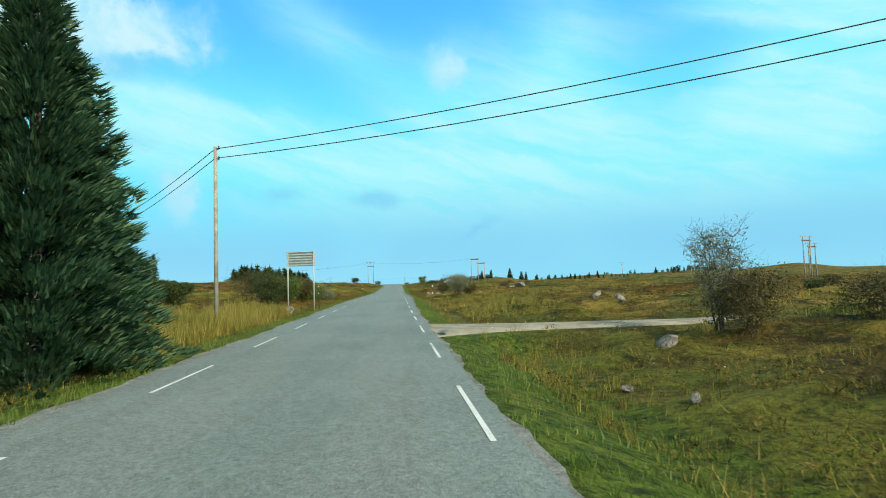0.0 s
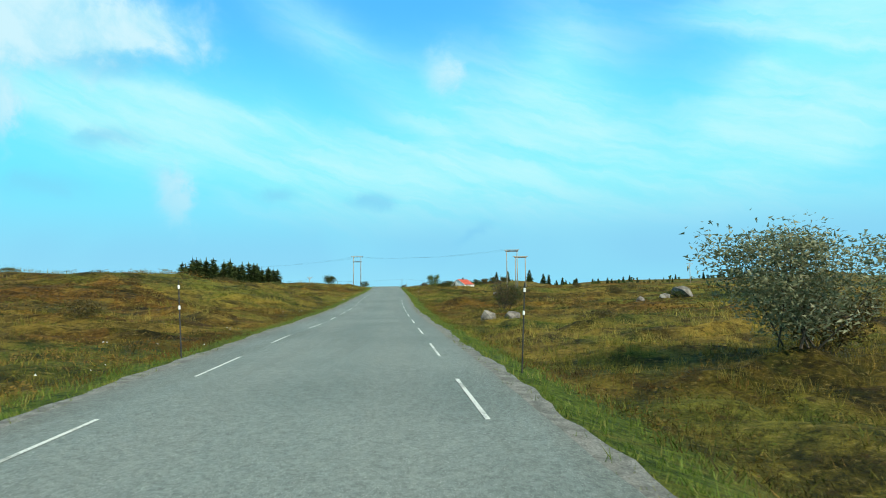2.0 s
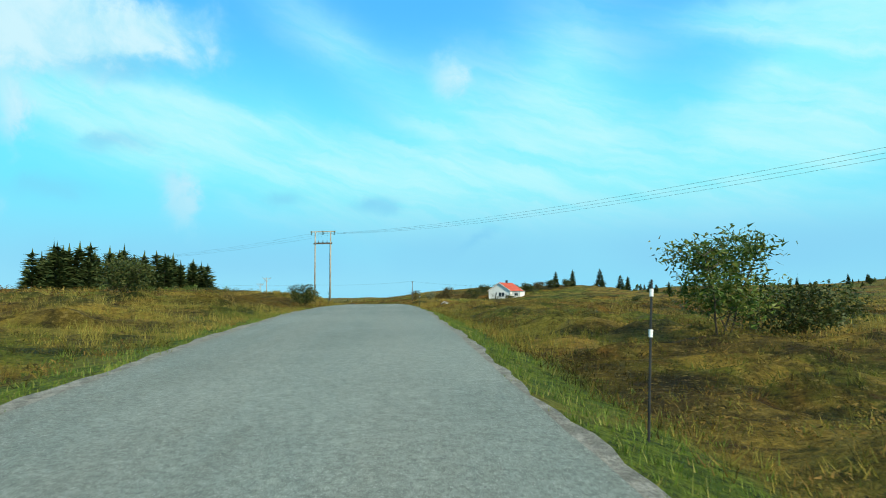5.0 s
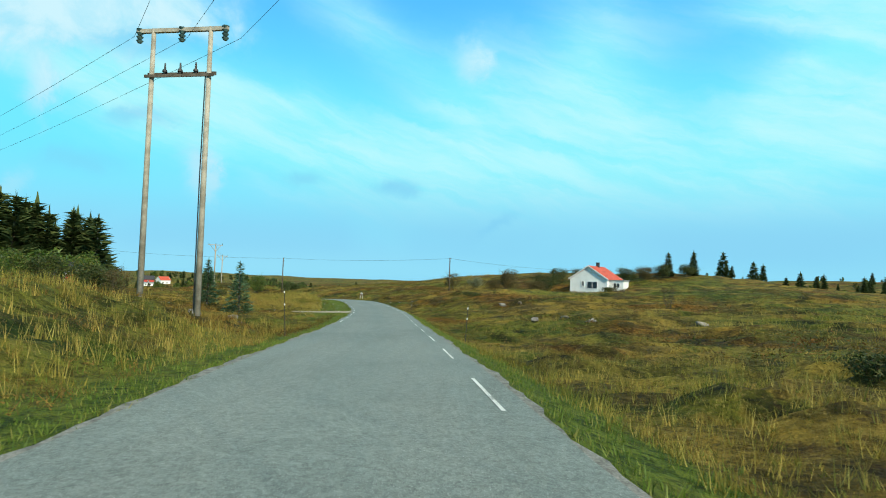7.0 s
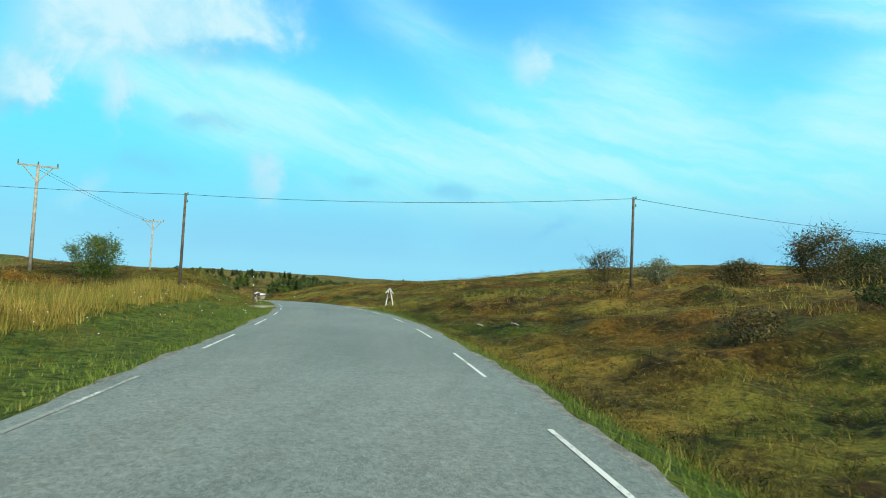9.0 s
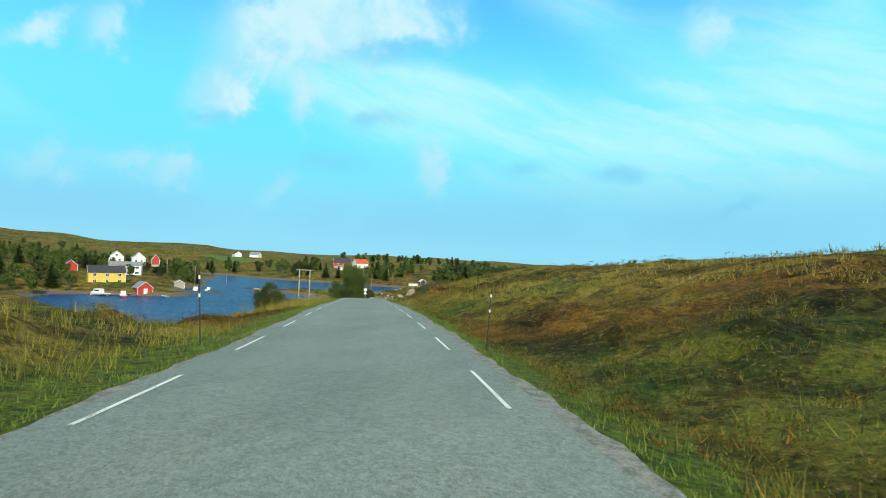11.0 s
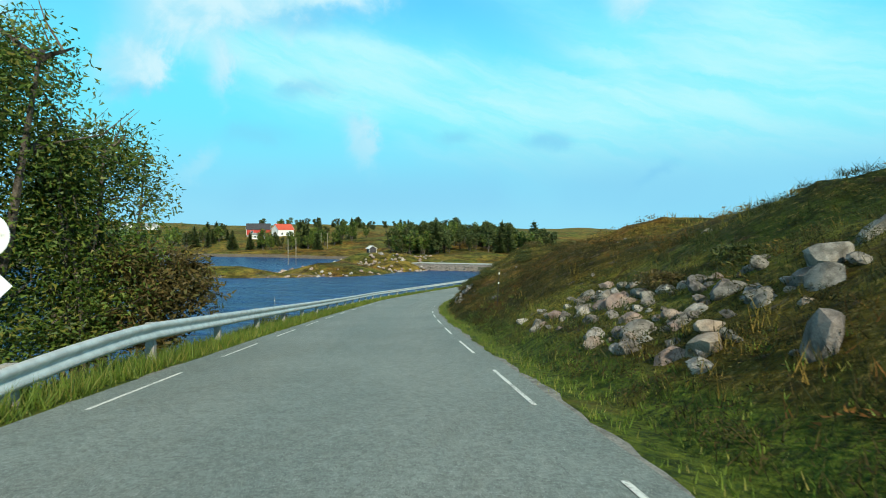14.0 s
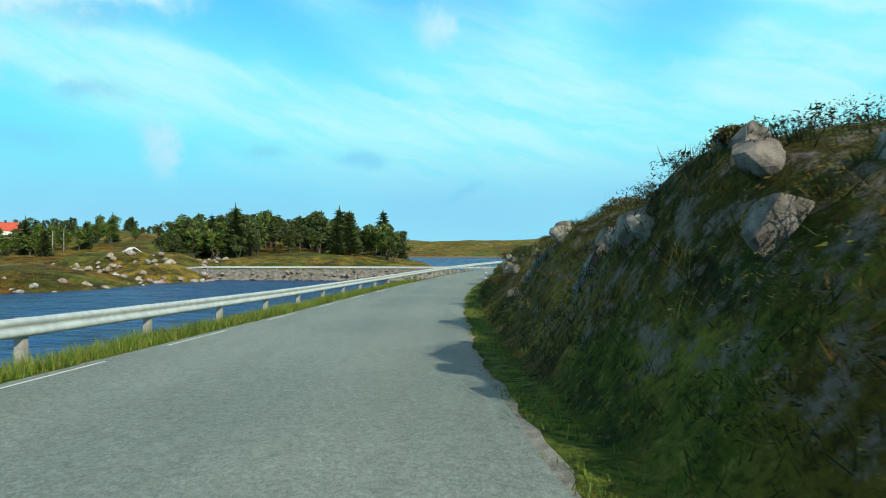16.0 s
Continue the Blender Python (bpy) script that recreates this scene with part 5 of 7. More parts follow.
# the low cliff in the bend: upright slabs of rock, sunk into the bank
for k in range(110):
    s = rr.uniform(540, 548) if k < 16 else rr.uniform(566, 622)
    a = rr.uniform(1.2, 2.2) if k < 16 else rr.uniform(1.7, 2.8)
    x, y = at_road(s, float(right_edge(np.array([s]))[0]) + a)
    boulder(x, y, rr.uniform(0.1, 0.22) if k < 16 else rr.uniform(0.22, 0.4), 500 + k, M_PALE if k < 16 else M_ROCK, "dark upright slab of a low roadside cliff", 0.6, "cliff slabs", rr.uniform(1.3, 2.1), "rock_slab")
for s, a, r in ((556, 14, 0.7), (548, 17, 0.6), (585, 15, 0.8), (534, 18, 0.6)):
    x, y = at_road(s, float(right_edge(np.array([s]))[0]) + a)
    boulder(x, y, r, 700 + s, M_ROCK, "bare rock knob on the hilltop", 0.5)
# shores of the islets
n = 0
rs_ = np.random.RandomState(9)
for cx, cy, a, b, turn, h in ISLETS[:4]:
    for k in range(64):
        t = rs_.uniform(0, 6.283)
        q = rs_.uniform(0.72, 1.04)
        c, s_ = math.cos(radians(turn)), math.sin(radians(turn))
        x, y = cx + (math.cos(t) * a * c - math.sin(t) * b * s_) * q, cy + (math.cos(t) * a * s_ + math.sin(t) * b * c) * q
        zz = gz(x, y)
        if zz < WATER_Z - 0.7:
            continue
        boulder(x, y, rs_.uniform(0.35, 0.95), 900 + n, M_PINK if n % 3 else M_PALE, "bare pinkish shore rock at the waterline", 0.56, "shore rocks", name="shore_rock")
        n += 1


def build_drive(s0, side, length, half, flare):
    """A gravel track that leaves the road."""
    n, m = int(length / 0.5), 9
    V = []
    for i in range(n + 1):
        a = length * i / n
        hw = half + flare * math.exp(-a / 1.8)
        for j in range(m):
            s = s0 + 0.35 * a + hw * (2 * j / (m - 1) - 1)
            u = float(left_edge(np.array([s]))[0]) + 0.25 - a if side < 0 else float(right_edge(np.array([s]))[0]) - 0.25 + a
            x, y = at_road(s, u)
            zr = float(np.interp(s, RS, RD[:, 2]))
            zz = max(gz(x, y) + 0.05, zr - 0.01 - 0.03 * a)
            V.append((x, y, zz if 1 < j < m - 2 else zz - 0.06 if 0 < j < m - 1 else min(zz, gz(x, y)) - 0.15))
    V = np.array(V)
    f = grid_faces(n + 1, m)
    if side > 0:
        f = f[:, ::-1]
    ob = new("drive", quads("drive", V, f[:, ::-1], M_TRACK))
    return tagged(ob, "pale gravel farm track joining the road", "track", kind="structure")


for q in DRIVES:
    build_drive(*q)


def build_puddle():
    ss = np.linspace(18.5, 44, 52)
    V = []
    for s in ss:
        w = 0.28 + 0.22 * math.sin(s * 0.9) + 0.12 * math.sin(s * 2.3)
        w = max(w, 0.06)
        r = float(right_edge(np.array([s]))[0])
        z = float(np.interp(s, RS, RD[:, 2])) - 0.66
        for u in (r + 2.3 - w, r + 2.3 + w):
            x, y = at_road(s, u)
            V.append((x, y, z))
    ob = new("ditch_water", quads("ditch_water", V, grid_faces(len(ss), 2), M_PUDDLE))
    tagged(ob, "still water standing in a roadside ditch", "water", kind="structure")


build_puddle()
# stones of the causeway
CAUSEWAY = ((-180, 661), (-165, 657), (-140, 655), (-114, 652))


def along(pts, d):
    p = np.array(pts, float)
    L = np.r_[0, np.cumsum(np.hypot(*np.diff(p, axis=0).T))]
    return float(np.interp(d, L, p[:, 0])), float(np.interp(d, L, p[:, 1])), float(L[-1])


def build_causeway():
    L = along(CAUSEWAY, 0)[2]
    V, n = [], 60
    prof = ((-7.5, -2.6), (-3.6, 1.5), (3.6, 1.5), (7.5, -2.6))
    for i in range(n + 1):
        x, y, _ = along(CAUSEWAY, L * i / n)
        for d, h in prof:
            V.append((x, y + d + 0.3 * math.sin(i * 1.7 + d), WATER_Z + h + 0.15 * math.sin(i * 2.3 + d)))
    ob = new("causeway", quads("causeway", V, grid_faces(n + 1, 4)[:, ::-1], M_ROCK, False))
    tagged(ob, "stone-faced road causeway across the inlet", "causeway", kind="structure")
    r = np.random.RandomState(4)
    for k in range(110):
        x, y, _ = along(CAUSEWAY, r.uniform(0, L))
        d = r.uniform(-7, -3.4)
        zz = WATER_Z + np.interp(d, (-7.5, -3.6), (-0.6, 1.4))
        boulder(x, y + d, r.uniform(0.25, 0.55), 1200 + k, M_ROCK, "grey rubble stone of a causeway slope", 0.4, "causeway rubble", name="rubble_stone", z=float(zz))


build_causeway()
# ---------------------------------------------------------------- poles, wires, signs, rails


def sag_wire(name, p0, p1, sag, radius, label, group=""):
    pts = []
    for i in range(25):
        t = i / 24
        p = Vector(p0).lerp(Vector(p1), t)
        p.z -= sag * 4 * t * (1 - t)
        pts.append(p)
    sh = Shape().tube(pts, [radius] * 25, 5)
    ob = new(name, sh.mesh(name, M_WIRE))
    return tagged(ob, label, "wire", group)


def single_pole(x, y, top, radius=0.12, label="", mat=None, arm=True, base=None):
    zb = (gz(x, y) if base is None else base) - 0.2
    h = top - zb
    e = thing("utility_pole", x, y, zb, 0, label, "pole")
    part("post", Shape().rod((0, 0, 0), (0, 0, h), radius, radius * 0.72, 10), mat or M_POLE, e, "", True)
    if arm:
        for k, zz in enumerate((h - 0.12, h - 0.62)):
            ins = Shape().rod((0.16, 0, zz), (0.16, 0, zz + 0.16), 0.05, 0.035, 8)
            part("insulator", ins, M_INSUL, e)
            part("bracket", Shape().rod((0, 0, zz - 0.05), (0.17, 0, zz), 0.018, 0.018, 6), M_BLACK, e)
    return e


def h_frame(x0, y0, x1, y1, top, label, mat=None, over=0.9, lower=0.16, base0=None, base1=None, insul=True):
    """Two poles with a cross-arm at the top and a second beam below it."""
    z0 = (gz(x0, y0) if base0 is None else base0) - 0.3
    z1 = (gz(x1, y1) if base1 is None else base1) - 0.3
    e = thing("power_pylon", (x0 + x1) / 2, (y0 + y1) / 2, min(z0, z1), 0, label, "power pole")
    cx, cy, cz = e.location
    a, b = Vector((x0 - cx, y0 - cy, 0)), Vector((x1 - cx, y1 - cy, 0))
    d = (b - a).normalized()
    h = top - cz
    for p, zb in ((a, z0), (b, z1)):
        part("post", Shape().rod((p.x, p.y, zb - cz), (p.x, p.y, h), 0.13, 0.09, 10), mat or M_POLE, e, "", True)
    m = Matrix.Rotation(math.atan2(d.y, d.x), 3, 'Z')
    w = (b - a).length
    mid = (a + b) / 2
    part("cross_arm", Shape().box((mid.x, mid.y, h - 0.08), (w + 2 * over, 0.14, 0.16), 0, m), mat or M_POLE, e)
    lowz = h - lower * h
    part("beam", Shape().box((mid.x, mid.y + 0.13, lowz), (w + 0.5, 0.06, 0.14), 0, m).box((mid.x, mid.y - 0.13, lowz - 0.14), (w + 0.5, 0.06, 0.12), 0, m), M_DARKPOLE, e, "dark double beam")
    if insul:
        for k in (-1, 0, 1):
            q = mid + d * (k * (w / 2 + over - 0.12))
            sh = Shape()
            for j in range(4):
                sh.rod((q.x, q.y, h + 0.02 - 0.16 * j), (q.x, q.y, h - 0.08 - 0.16 * j), 0.15, 0.08, 8)
            part("insulator", sh, M_INSUL, e, "dark glass insulator string")
            q2 = mid + d * (k * w * 0.27)
            part("insulator", Shape().rod((q2.x, q2.y, lowz), (q2.x, q2.y, lowz + 0.42), 0.06, 0.03, 8).rod((q2.x, q2.y, lowz + 0.05), (q2.x, q2.y, lowz + 0.14), 0.11, 0.09, 8), M_BLACK, e, "black pin insulator")
        part("cable", Shape().tube([(b.x - 0.16, b.y, 0.2), (b.x - 0.17, b.y, h * 0.5), (b.x - 0.14, b.y, lowz)], [0.025] * 3, 6), M_BLACK, e, "black cable down the post")
    return e


def t_pole(x, y, top, turn, label, arm=2.6, base=None):
    zb = (gz(x, y) if base is None else base) - 0.2
    h = top - zb
    e = thing("power_pole", x, y, zb, turn, label, "power pole")
    part("post", Shape().rod((0, 0, 0), (0, 0, h), 0.14, 0.10, 10), M_POLE, e, "", True)
    part("cross_arm", Shape().box((0, 0, h - 0.1), (arm, 0.1, 0.12)), M_POLE, e)
    for sg in (-1, 1):
        part("brace", Shape().rod((0, 0, h - 1.35), (sg * arm * 0.36, 0, h - 0.15), 0.04, 0.04, 6), M_POLE, e)
    for k in (-1, 0, 1):
        part("insulator", Shape().rod((k * arm * 0.47, 0, h - 0.05), (k * arm * 0.47, 0, h + 0.24), 0.06, 0.04, 8), M_INSUL, e)
    return e


# first stretch: a pole with two wires across the road
single_pole(-11.0, 28.6, 8.35, 0.11, "grey wooden pole carrying two wires over the road")
single_pole(29.2, 8.4, 10.0, 0.12, "grey wooden pole beside the moor")
single_pole(-47.9, 79.5, 10.0, 0.12, "grey wooden pole on the moor")
for dz, sg in ((-0.05, 0.75), (-0.5, 0.9)):
    sag_wire("overhead_wire", (-11.0, 28.6, 8.3 + dz), (29.2, 8.4, 9.95 + dz), sg, 0.02, "black overhead wire crossing the road", "overhead wires")
    sag_wire("overhead_wire", (-11.0, 28.6, 8.3 + dz), (-47.9, 79.5, 9.95 + dz), sg, 0.02, "black overhead wire over the moor", "overhead wires")
h_frame(64.3, 111.4, 65.8, 111.9, 8.7, "grey wooden double-post power pole on the moor", over=0.6, lower=0.1, insul=False)
h_frame(66.4, 113.4, 67.9, 113.9, 7.5, "lower grey double-post power pole beside another", over=0.6, lower=0.1, insul=False)
h_frame(7.4, 209.0, 9.7, 208.6, 10.8, "weathered double-post power pole on the moor", over=0.5, lower=0.03, insul=False)
h_frame(9.7, 212.0, 12.0, 212.2, 9.5, "weathered double-post power pole behind another", over=0.6, lower=0.03, insul=False)
h_frame(-36.9, 274.7, -34.4, 274.4, 13.6, "tall sunlit double-post power pole with three insulators", over=0.75, lower=0.16, base0=2.9, base1=2.3)
for k in (-1, 0, 1):
    sag_wire("power_line", (-35.4 + 2.2 * k, 274.5, 13.2), (8.4 + 1.6 * k, 210.3, 10.9), 1.0, 0.008, "thin power line over the road", "power lines")
    sag_wire("power_line", (-35.4 + 2.2 * k, 274.5, 13.2), (-110 + 2.2 * k, 330, 12.5), 1.2, 0.008, "thin power line over the moor", "power lines")
t_pole(83.0, 295.0, 10.6, 25, "grey wooden power pole with a cross-arm", 2.8)
t_pole(118, 300, 13.5, 25, "grey wooden power pole with a cross-arm far over the moor", 2.8)
t_pole(-71.2, 363.7, 9.0, 40, "grey wooden power pole with a braced cross-arm", 2.7)
t_pole(-84.0, 398.6, 7.9, 40, "grey wooden power pole with a cross-arm on the slope", 2.7)
single_pole(-57.4, 361.0, 6.8, 0.11, "dark wooden telephone pole beside the road", M_DARKPOLE)
single_pole(-27.0, 363.2, 7.7, 0.11, "dark wooden telephone pole on the moor", M_DARKPOLE)
single_pole(-92, 352, 7.5, 0.11, "thin wooden telephone pole in the field", M_DARKPOLE)
sag_wire("telephone_wire", (-57.4, 361.0, 6.7), (-27.0, 363.2, 7.6), 0.4, 0.016, "black telephone wire crossing the road", "telephone wires")
sag_wire("telephone_wire", (-57.4, 361.0, 6.7), (-92, 352, 7.4), 0.5, 0.016, "black telephone wire over the field", "telephone wires")
sag_wire("telephone_wire", (-27.0, 363.2, 7.6), (3.5, 371.5, 6.2), 0.5, 0.016, "black telephone wire to a house", "telephone wires")
for q in (0.0, 0.25):
    sag_wire("telephone_wire", (-71.2, 363.7, 8.9 - q), (-84.0, 398.6, 7.8 - q), 0.3, 0.012, "thin power line between two poles", "telephone wires")
h_frame(-127.1, 480.7, -125.0, 480.9, -2.8, "pale double-post power pole standing on the slope by the sea", over=0.7, lower=0.14)


def snow_pole(s, side, height=1.75, a=0.35, tilt=3.0, white=False, u=None):
    """A thin dark snow stake with two light bands."""
    uu = u if u is not None else (float(left_edge(np.array([s]))[0]) - a if side < 0 else float(right_edge(np.array([s]))[0]) + a)
    x, y = at_road(s, uu)
    e = thing("snow_stake", x, y, gz(x, y) - 0.1, heading(s), "thin pale snow stake with white bands" if white else "thin dark snow stake with light bands at the roadside", "snow stake", "snow stakes")
    e.matrix_world = e.matrix_world @ pose(0, 0, 0, 0, tilt * side, 0)
    part("stake", Shape().rod((0, 0, 0), (0, 0, height), 0.012 if white else 0.016, 0.009 if white else 0.012, 8), M_BLACK if not white else M_POLE, e)
    for zz in (height * 0.66, height * 0.9):
        part("band", Shape().rod((0, 0, zz), (0, 0, zz + 0.08), 0.022, 0.022, 8), M_SIGNWHITE, e, "white reflective band")
    return e


for s, u, h in ((36.1, 3.4, 1.75), (40.9, -3.7, 1.8), (85.4, -3.3, 1.8), (83.5, 3.5, 1.8), (134.3, -2.9, 1.9), (135.0, 3.7, 1.85), (184, -3.2, 1.75), (186, 3.6, 1.75), (233, 3.9, 1.8), (234, -3.9, 1.75),
                (277.2, -3.6, 2.1), (278.3, 3.9, 1.85), (321.1, -3.2, 1.75), (327.4, 5.2, 1.8), (357.9, -3.6, 1.9), (410, -3.5, 1.75), (412, 3.6, 1.75), (503, -3.4, 1.2)):
    snow_pole(s, -1 if u < 0 else 1, h, u=u)
snow_pole(525.6, 1, 1.5, tilt=3.5, u=4.5)
for s, u, h in ((552.6, 4.6, 1.2), (606.0, 3.9, 1.2)):
    snow_pole(s, 1, h, tilt=3.5, u=u)
snow_pole(537, -1, 2.3, 3.4, 2, True)
snow_pole(562, -1, 2.0, 3.0, 2, True)


def back_board():
    """The ribbed back of a road sign on two posts, seen from behind."""
    x0, y0, x1, y1 = -10.75, 40.1, -8.85, 39.9
    e = thing("direction_sign", (x0 + x1) / 2, (y0 + y1) / 2, -0.15, math.degrees(math.atan2(y1 - y0, x1 - x0)), "large road sign on two posts, its ribbed pale back showing", "road sign")
    w = math.hypot(x1 - x0, y1 - y0)
    for sg in (-1, 1):
        part("post", Shape().rod((sg * w * 0.46, 0, 0), (sg * w * 0.46, 0, 4.15), 0.045, 0.045, 10), M_ALU, e, "", True)
    part("board", Shape().box((0, 0.06, 3.65), (w, 0.03, 0.98)), M_ALU, e)
    for k in range(6):
        part("rib", Shape().box((0, -0.03, 3.22 + 0.172 * k), (w, 0.07, 0.035)), M_STEEL, e)
    return e


back_board()


def text_mesh(words, size, mat, name="lettering"):
    cu = bpy.data.curves.new(name, 'FONT')
    cu.body, cu.size, cu.align_x, cu.align_y, cu.extrude = words, size, 'CENTER', 'CENTER', 0.002
    tmp = new(name, cu)
    bpy.context.view_layer.update()
    me = bpy.data.meshes.new_from_object(tmp.evaluated_get(bpy.context.evaluated_depsgraph_get()))
    bpy.data.objects.remove(tmp)
    bpy.data.curves.remove(cu)
    me.materials.clear()
    me.materials.append(mat)
    return me


def place_sign():
    x, y = -97.25, 466.0
    zt = -3.6
    zb = gz(x, y) - 0.1
    face = 22.0                                  # turned to those who come up the road
    e = thing("place_sign", x, y, zb, face, "white road sign with black arrow and place name on a post", "road sign")
    h = zt - zb
    part("post", Shape().rod((0, 0.04, 0), (0, 0.04, h), 0.035, 0.035, 10), M_STEEL, e, "", True)
    panel = Shape().prism([(-0.62, h - 0.37), (0.62, h - 0.37), (0.64, h - 0.35), (0.64, h - 0.02), (0.62, h), (-0.62, h), (-0.64, h - 0.02), (-0.64, h - 0.35)], 0.02)
    p = part("panel", panel, M_SIGNWHITE, e)
    rim = Shape()
    for c, sz in (((0, -0.012, h - 0.012), (1.24, 0.006, 0.012)), ((0, -0.012, h - 0.358), (1.24, 0.006, 0.012)), ((-0.628, -0.012, h - 0.185), (0.012, 0.006, 0.33)), ((0.628, -0.012, h - 0.185), (0.012, 0.006, 0.33))):
        rim.box(c, sz)
    part("border", rim, M_BLACK, p, "thin black border")
    t = part("lettering", text_mesh("Dragsnes", 0.25, M_BLACK), M_BLACK, p, "black place name")
    t.matrix_local = pose(0.13, -0.014, h - 0.19, 90, 0, 0)
    ar = Shape().box((-0.40, -0.014, h - 0.235), (0.045, 0.006, 0.13)).box((-0.445, -0.0145, h - 0.175), (0.11, 0.006, 0.045))
    ar.prism([(-0.57, h - 0.175), (-0.49, h - 0.245), (-0.49, h - 0.105)], 0.006, Matrix.Translation((0, -0.0145, 0)))
    part("arrow", ar, M_BLACK, p, "black arrow bending to the left")
    return e


place_sign()


def speed_sign():
    x, y = -118.4, 489.6
    zb = gz(x, y) - 0.1
    e = thing("traffic_sign", x, y, zb, 24, "grey-backed round sign over a square one on a thin post", "road sign")
    h = -6.0 - zb
    part("post", Shape().rod((0, 0, 0), (0, 0, h), 0.03, 0.03, 10), M_STEEL, e, "", True)
    part("round_plate", Shape().rod((0, -0.045, h - 0.3), (0, -0.03, h - 0.3), 0.3, 0.3, 28), M_SIGNWHITE, e, "pale round plate")
    q = 0.32
    part("square_plate", Shape().prism([(0, h - 0.96 - q), (q, h - 0.96), (0, h - 0.96 + q), (-q, h - 0.96)], 0.015, Matrix.Translation((0, -0.04, 0))), M_SIGNWHITE, e, "pale square plate set on its corner")
    for zz in (h - 0.3, h - 0.96):
        part("clamp", Shape().box((0, -0.035, zz), (0.5, 0.02, 0.035)), M_STEEL, e)
    return e


speed_sign()


def mailbox_stand():
    x, y = -43.19, 363.3
    zb = gz(x, y) - 0.05
    e = thing("mailbox_stand", x, y, zb, 8, "white-trimmed mailbox shelter with a small black pitched roof on slanting legs", "mailbox stand", size=0.8)
    h = 1.85
    for sg in (-1, 1):
        for yy in (-0.24, 0.24):
            part("leg", Shape().rod((sg * (0.44 if sg > 0 else 0.34), yy * 1.1, 0), (sg * 0.05, yy, h - 0.12), 0.028, 0.022, 6), M_WHITEPAINT, e, "slanting white leg")
        roof = Shape().prism([(0, h), (sg * 0.31, h - 0.36), (sg * 0.31, h - 0.40), (0, h - 0.05)], 0.62)
        part("roof_slope", roof, M_ROOF_DARK, e, "black felt slope")
        for yy in (-0.32, 0.32):
            part("barge_board", Shape().prism([(0, h + 0.02), (sg * 0.335, h - 0.37), (sg * 0.335, h - 0.46), (0, h - 0.075)], 0.03, Matrix.Translation((0, yy, 0))), M_WHITEPAINT, e, "white barge board")
    for k in (-1, 1):
        b = part("mailbox", Shape().box((-0.1, 0.14 * k, h - 0.6), (0.22, 0.25, 0.36)), M_BROWNBOX if k < 0 else M_BLACK, e, "dull reddish-brown mailbox" if k < 0 else "black mailbox")
        part("lid", Shape().box((-0.1, 0.14 * k, h - 0.405), (0.24, 0.27, 0.03)), M_BLACK, b)
    part("shelf", Shape().box((-0.08, 0, h - 0.8), (0.28, 0.58, 0.04)), M_POLE, e)
    return e


mailbox_stand()


def guard_rail(name, pts, label, post_step=4.0):
    """A W-section steel rail on posts through the given places (x, y, ground z)."""
    P = np.array(pts, float)
    d = np.r_[0, np.cumsum(np.hypot(*np.diff(P[:, :2], axis=0).T))]
    at = lambda q: Vector((np.interp(q, d, P[:, 0]), np.interp(q, d, P[:, 1]), np.interp(q, d, P[:, 2])))
    e = thing(name, *at(0), 0, label, "guard rail")
    o = at(0)
    prof = ((0.0, 0.44), (0.055, 0.46), (0.075, 0.51), (0.045, 0.56), (0.012, 0.595), (0.045, 0.63), (0.075, 0.68), (0.055, 0.73), (0.0, 0.75))
    rows = []
    n = int(d[-1] / 1.0)
    for i in range(n + 1):
        q = d[-1] * i / n
        p, t = at(q), (at(min(q + 0.5, d[-1])) - at(max(q - 0.5, 0))).normalized()
        side = Vector((t.y, -t.x, 0)).normalized()
        drop = -0.35 * max(0.0, 1 - q / 5.0) ** 1.5
        for off, zz in prof:
            rows.append(p - o + side * off + Vector((0, 0, zz + drop)))
    me = quads("beam", rows, grid_faces(n + 1, len(prof)), M_STEEL, True)
    part("beam", me, M_STEEL, e, "pale galvanised W-shaped beam")
    k, q = 0, 1.0
    first = None
    while q < d[-1]:
        p, t = at(q), (at(min(q + 0.5, d[-1])) - at(max(q - 0.5, 0))).normalized()
        ang = math.atan2(t.y, t.x)
        drop = -0.35 * max(0.0, 1 - q / 5.0) ** 1.5
        if first is None:
            first = Shape().box((0, 0, 0.32), (0.12, 0.15, 1.05)).mesh("post", M_CONCRETE)
        ob = new("post", first)
        ob.parent = e
        side = Vector((t.y, -t.x, 0)).normalized()
        ob.matrix_local = Matrix.Translation(p - o - side * 0.09 + Vector((0, 0, drop - 0.1))) @ Matrix.Rotation(ang, 4, 'Z')
        q += post_step
    return e


def road_rail():
    pts = []
    for s in np.arange(509.5, S_END - 6, 2.0):
        x, y = at_road(s, float(left_edge(np.array([s]))[0]) - float(np.interp(s, (505, 535, 560, 620), (0.6, 0.65, 1.0, 1.1))))
        pts.append((x, y, float(np.interp(s, RS, RD[:, 2])) - 0.01))
    guard_rail("guard_rail", pts, "long galvanised steel guard rail on grey posts along the water")


road_rail()
_cl = along(CAUSEWAY, 0)[2]
guard_rail("guard_rail", [(along(CAUSEWAY, q)[0], along(CAUSEWAY, q)[1] - 3.0, WATER_Z + 1.45) for q in np.arange(8, _cl, 3)], "distant guard rail along a causeway")
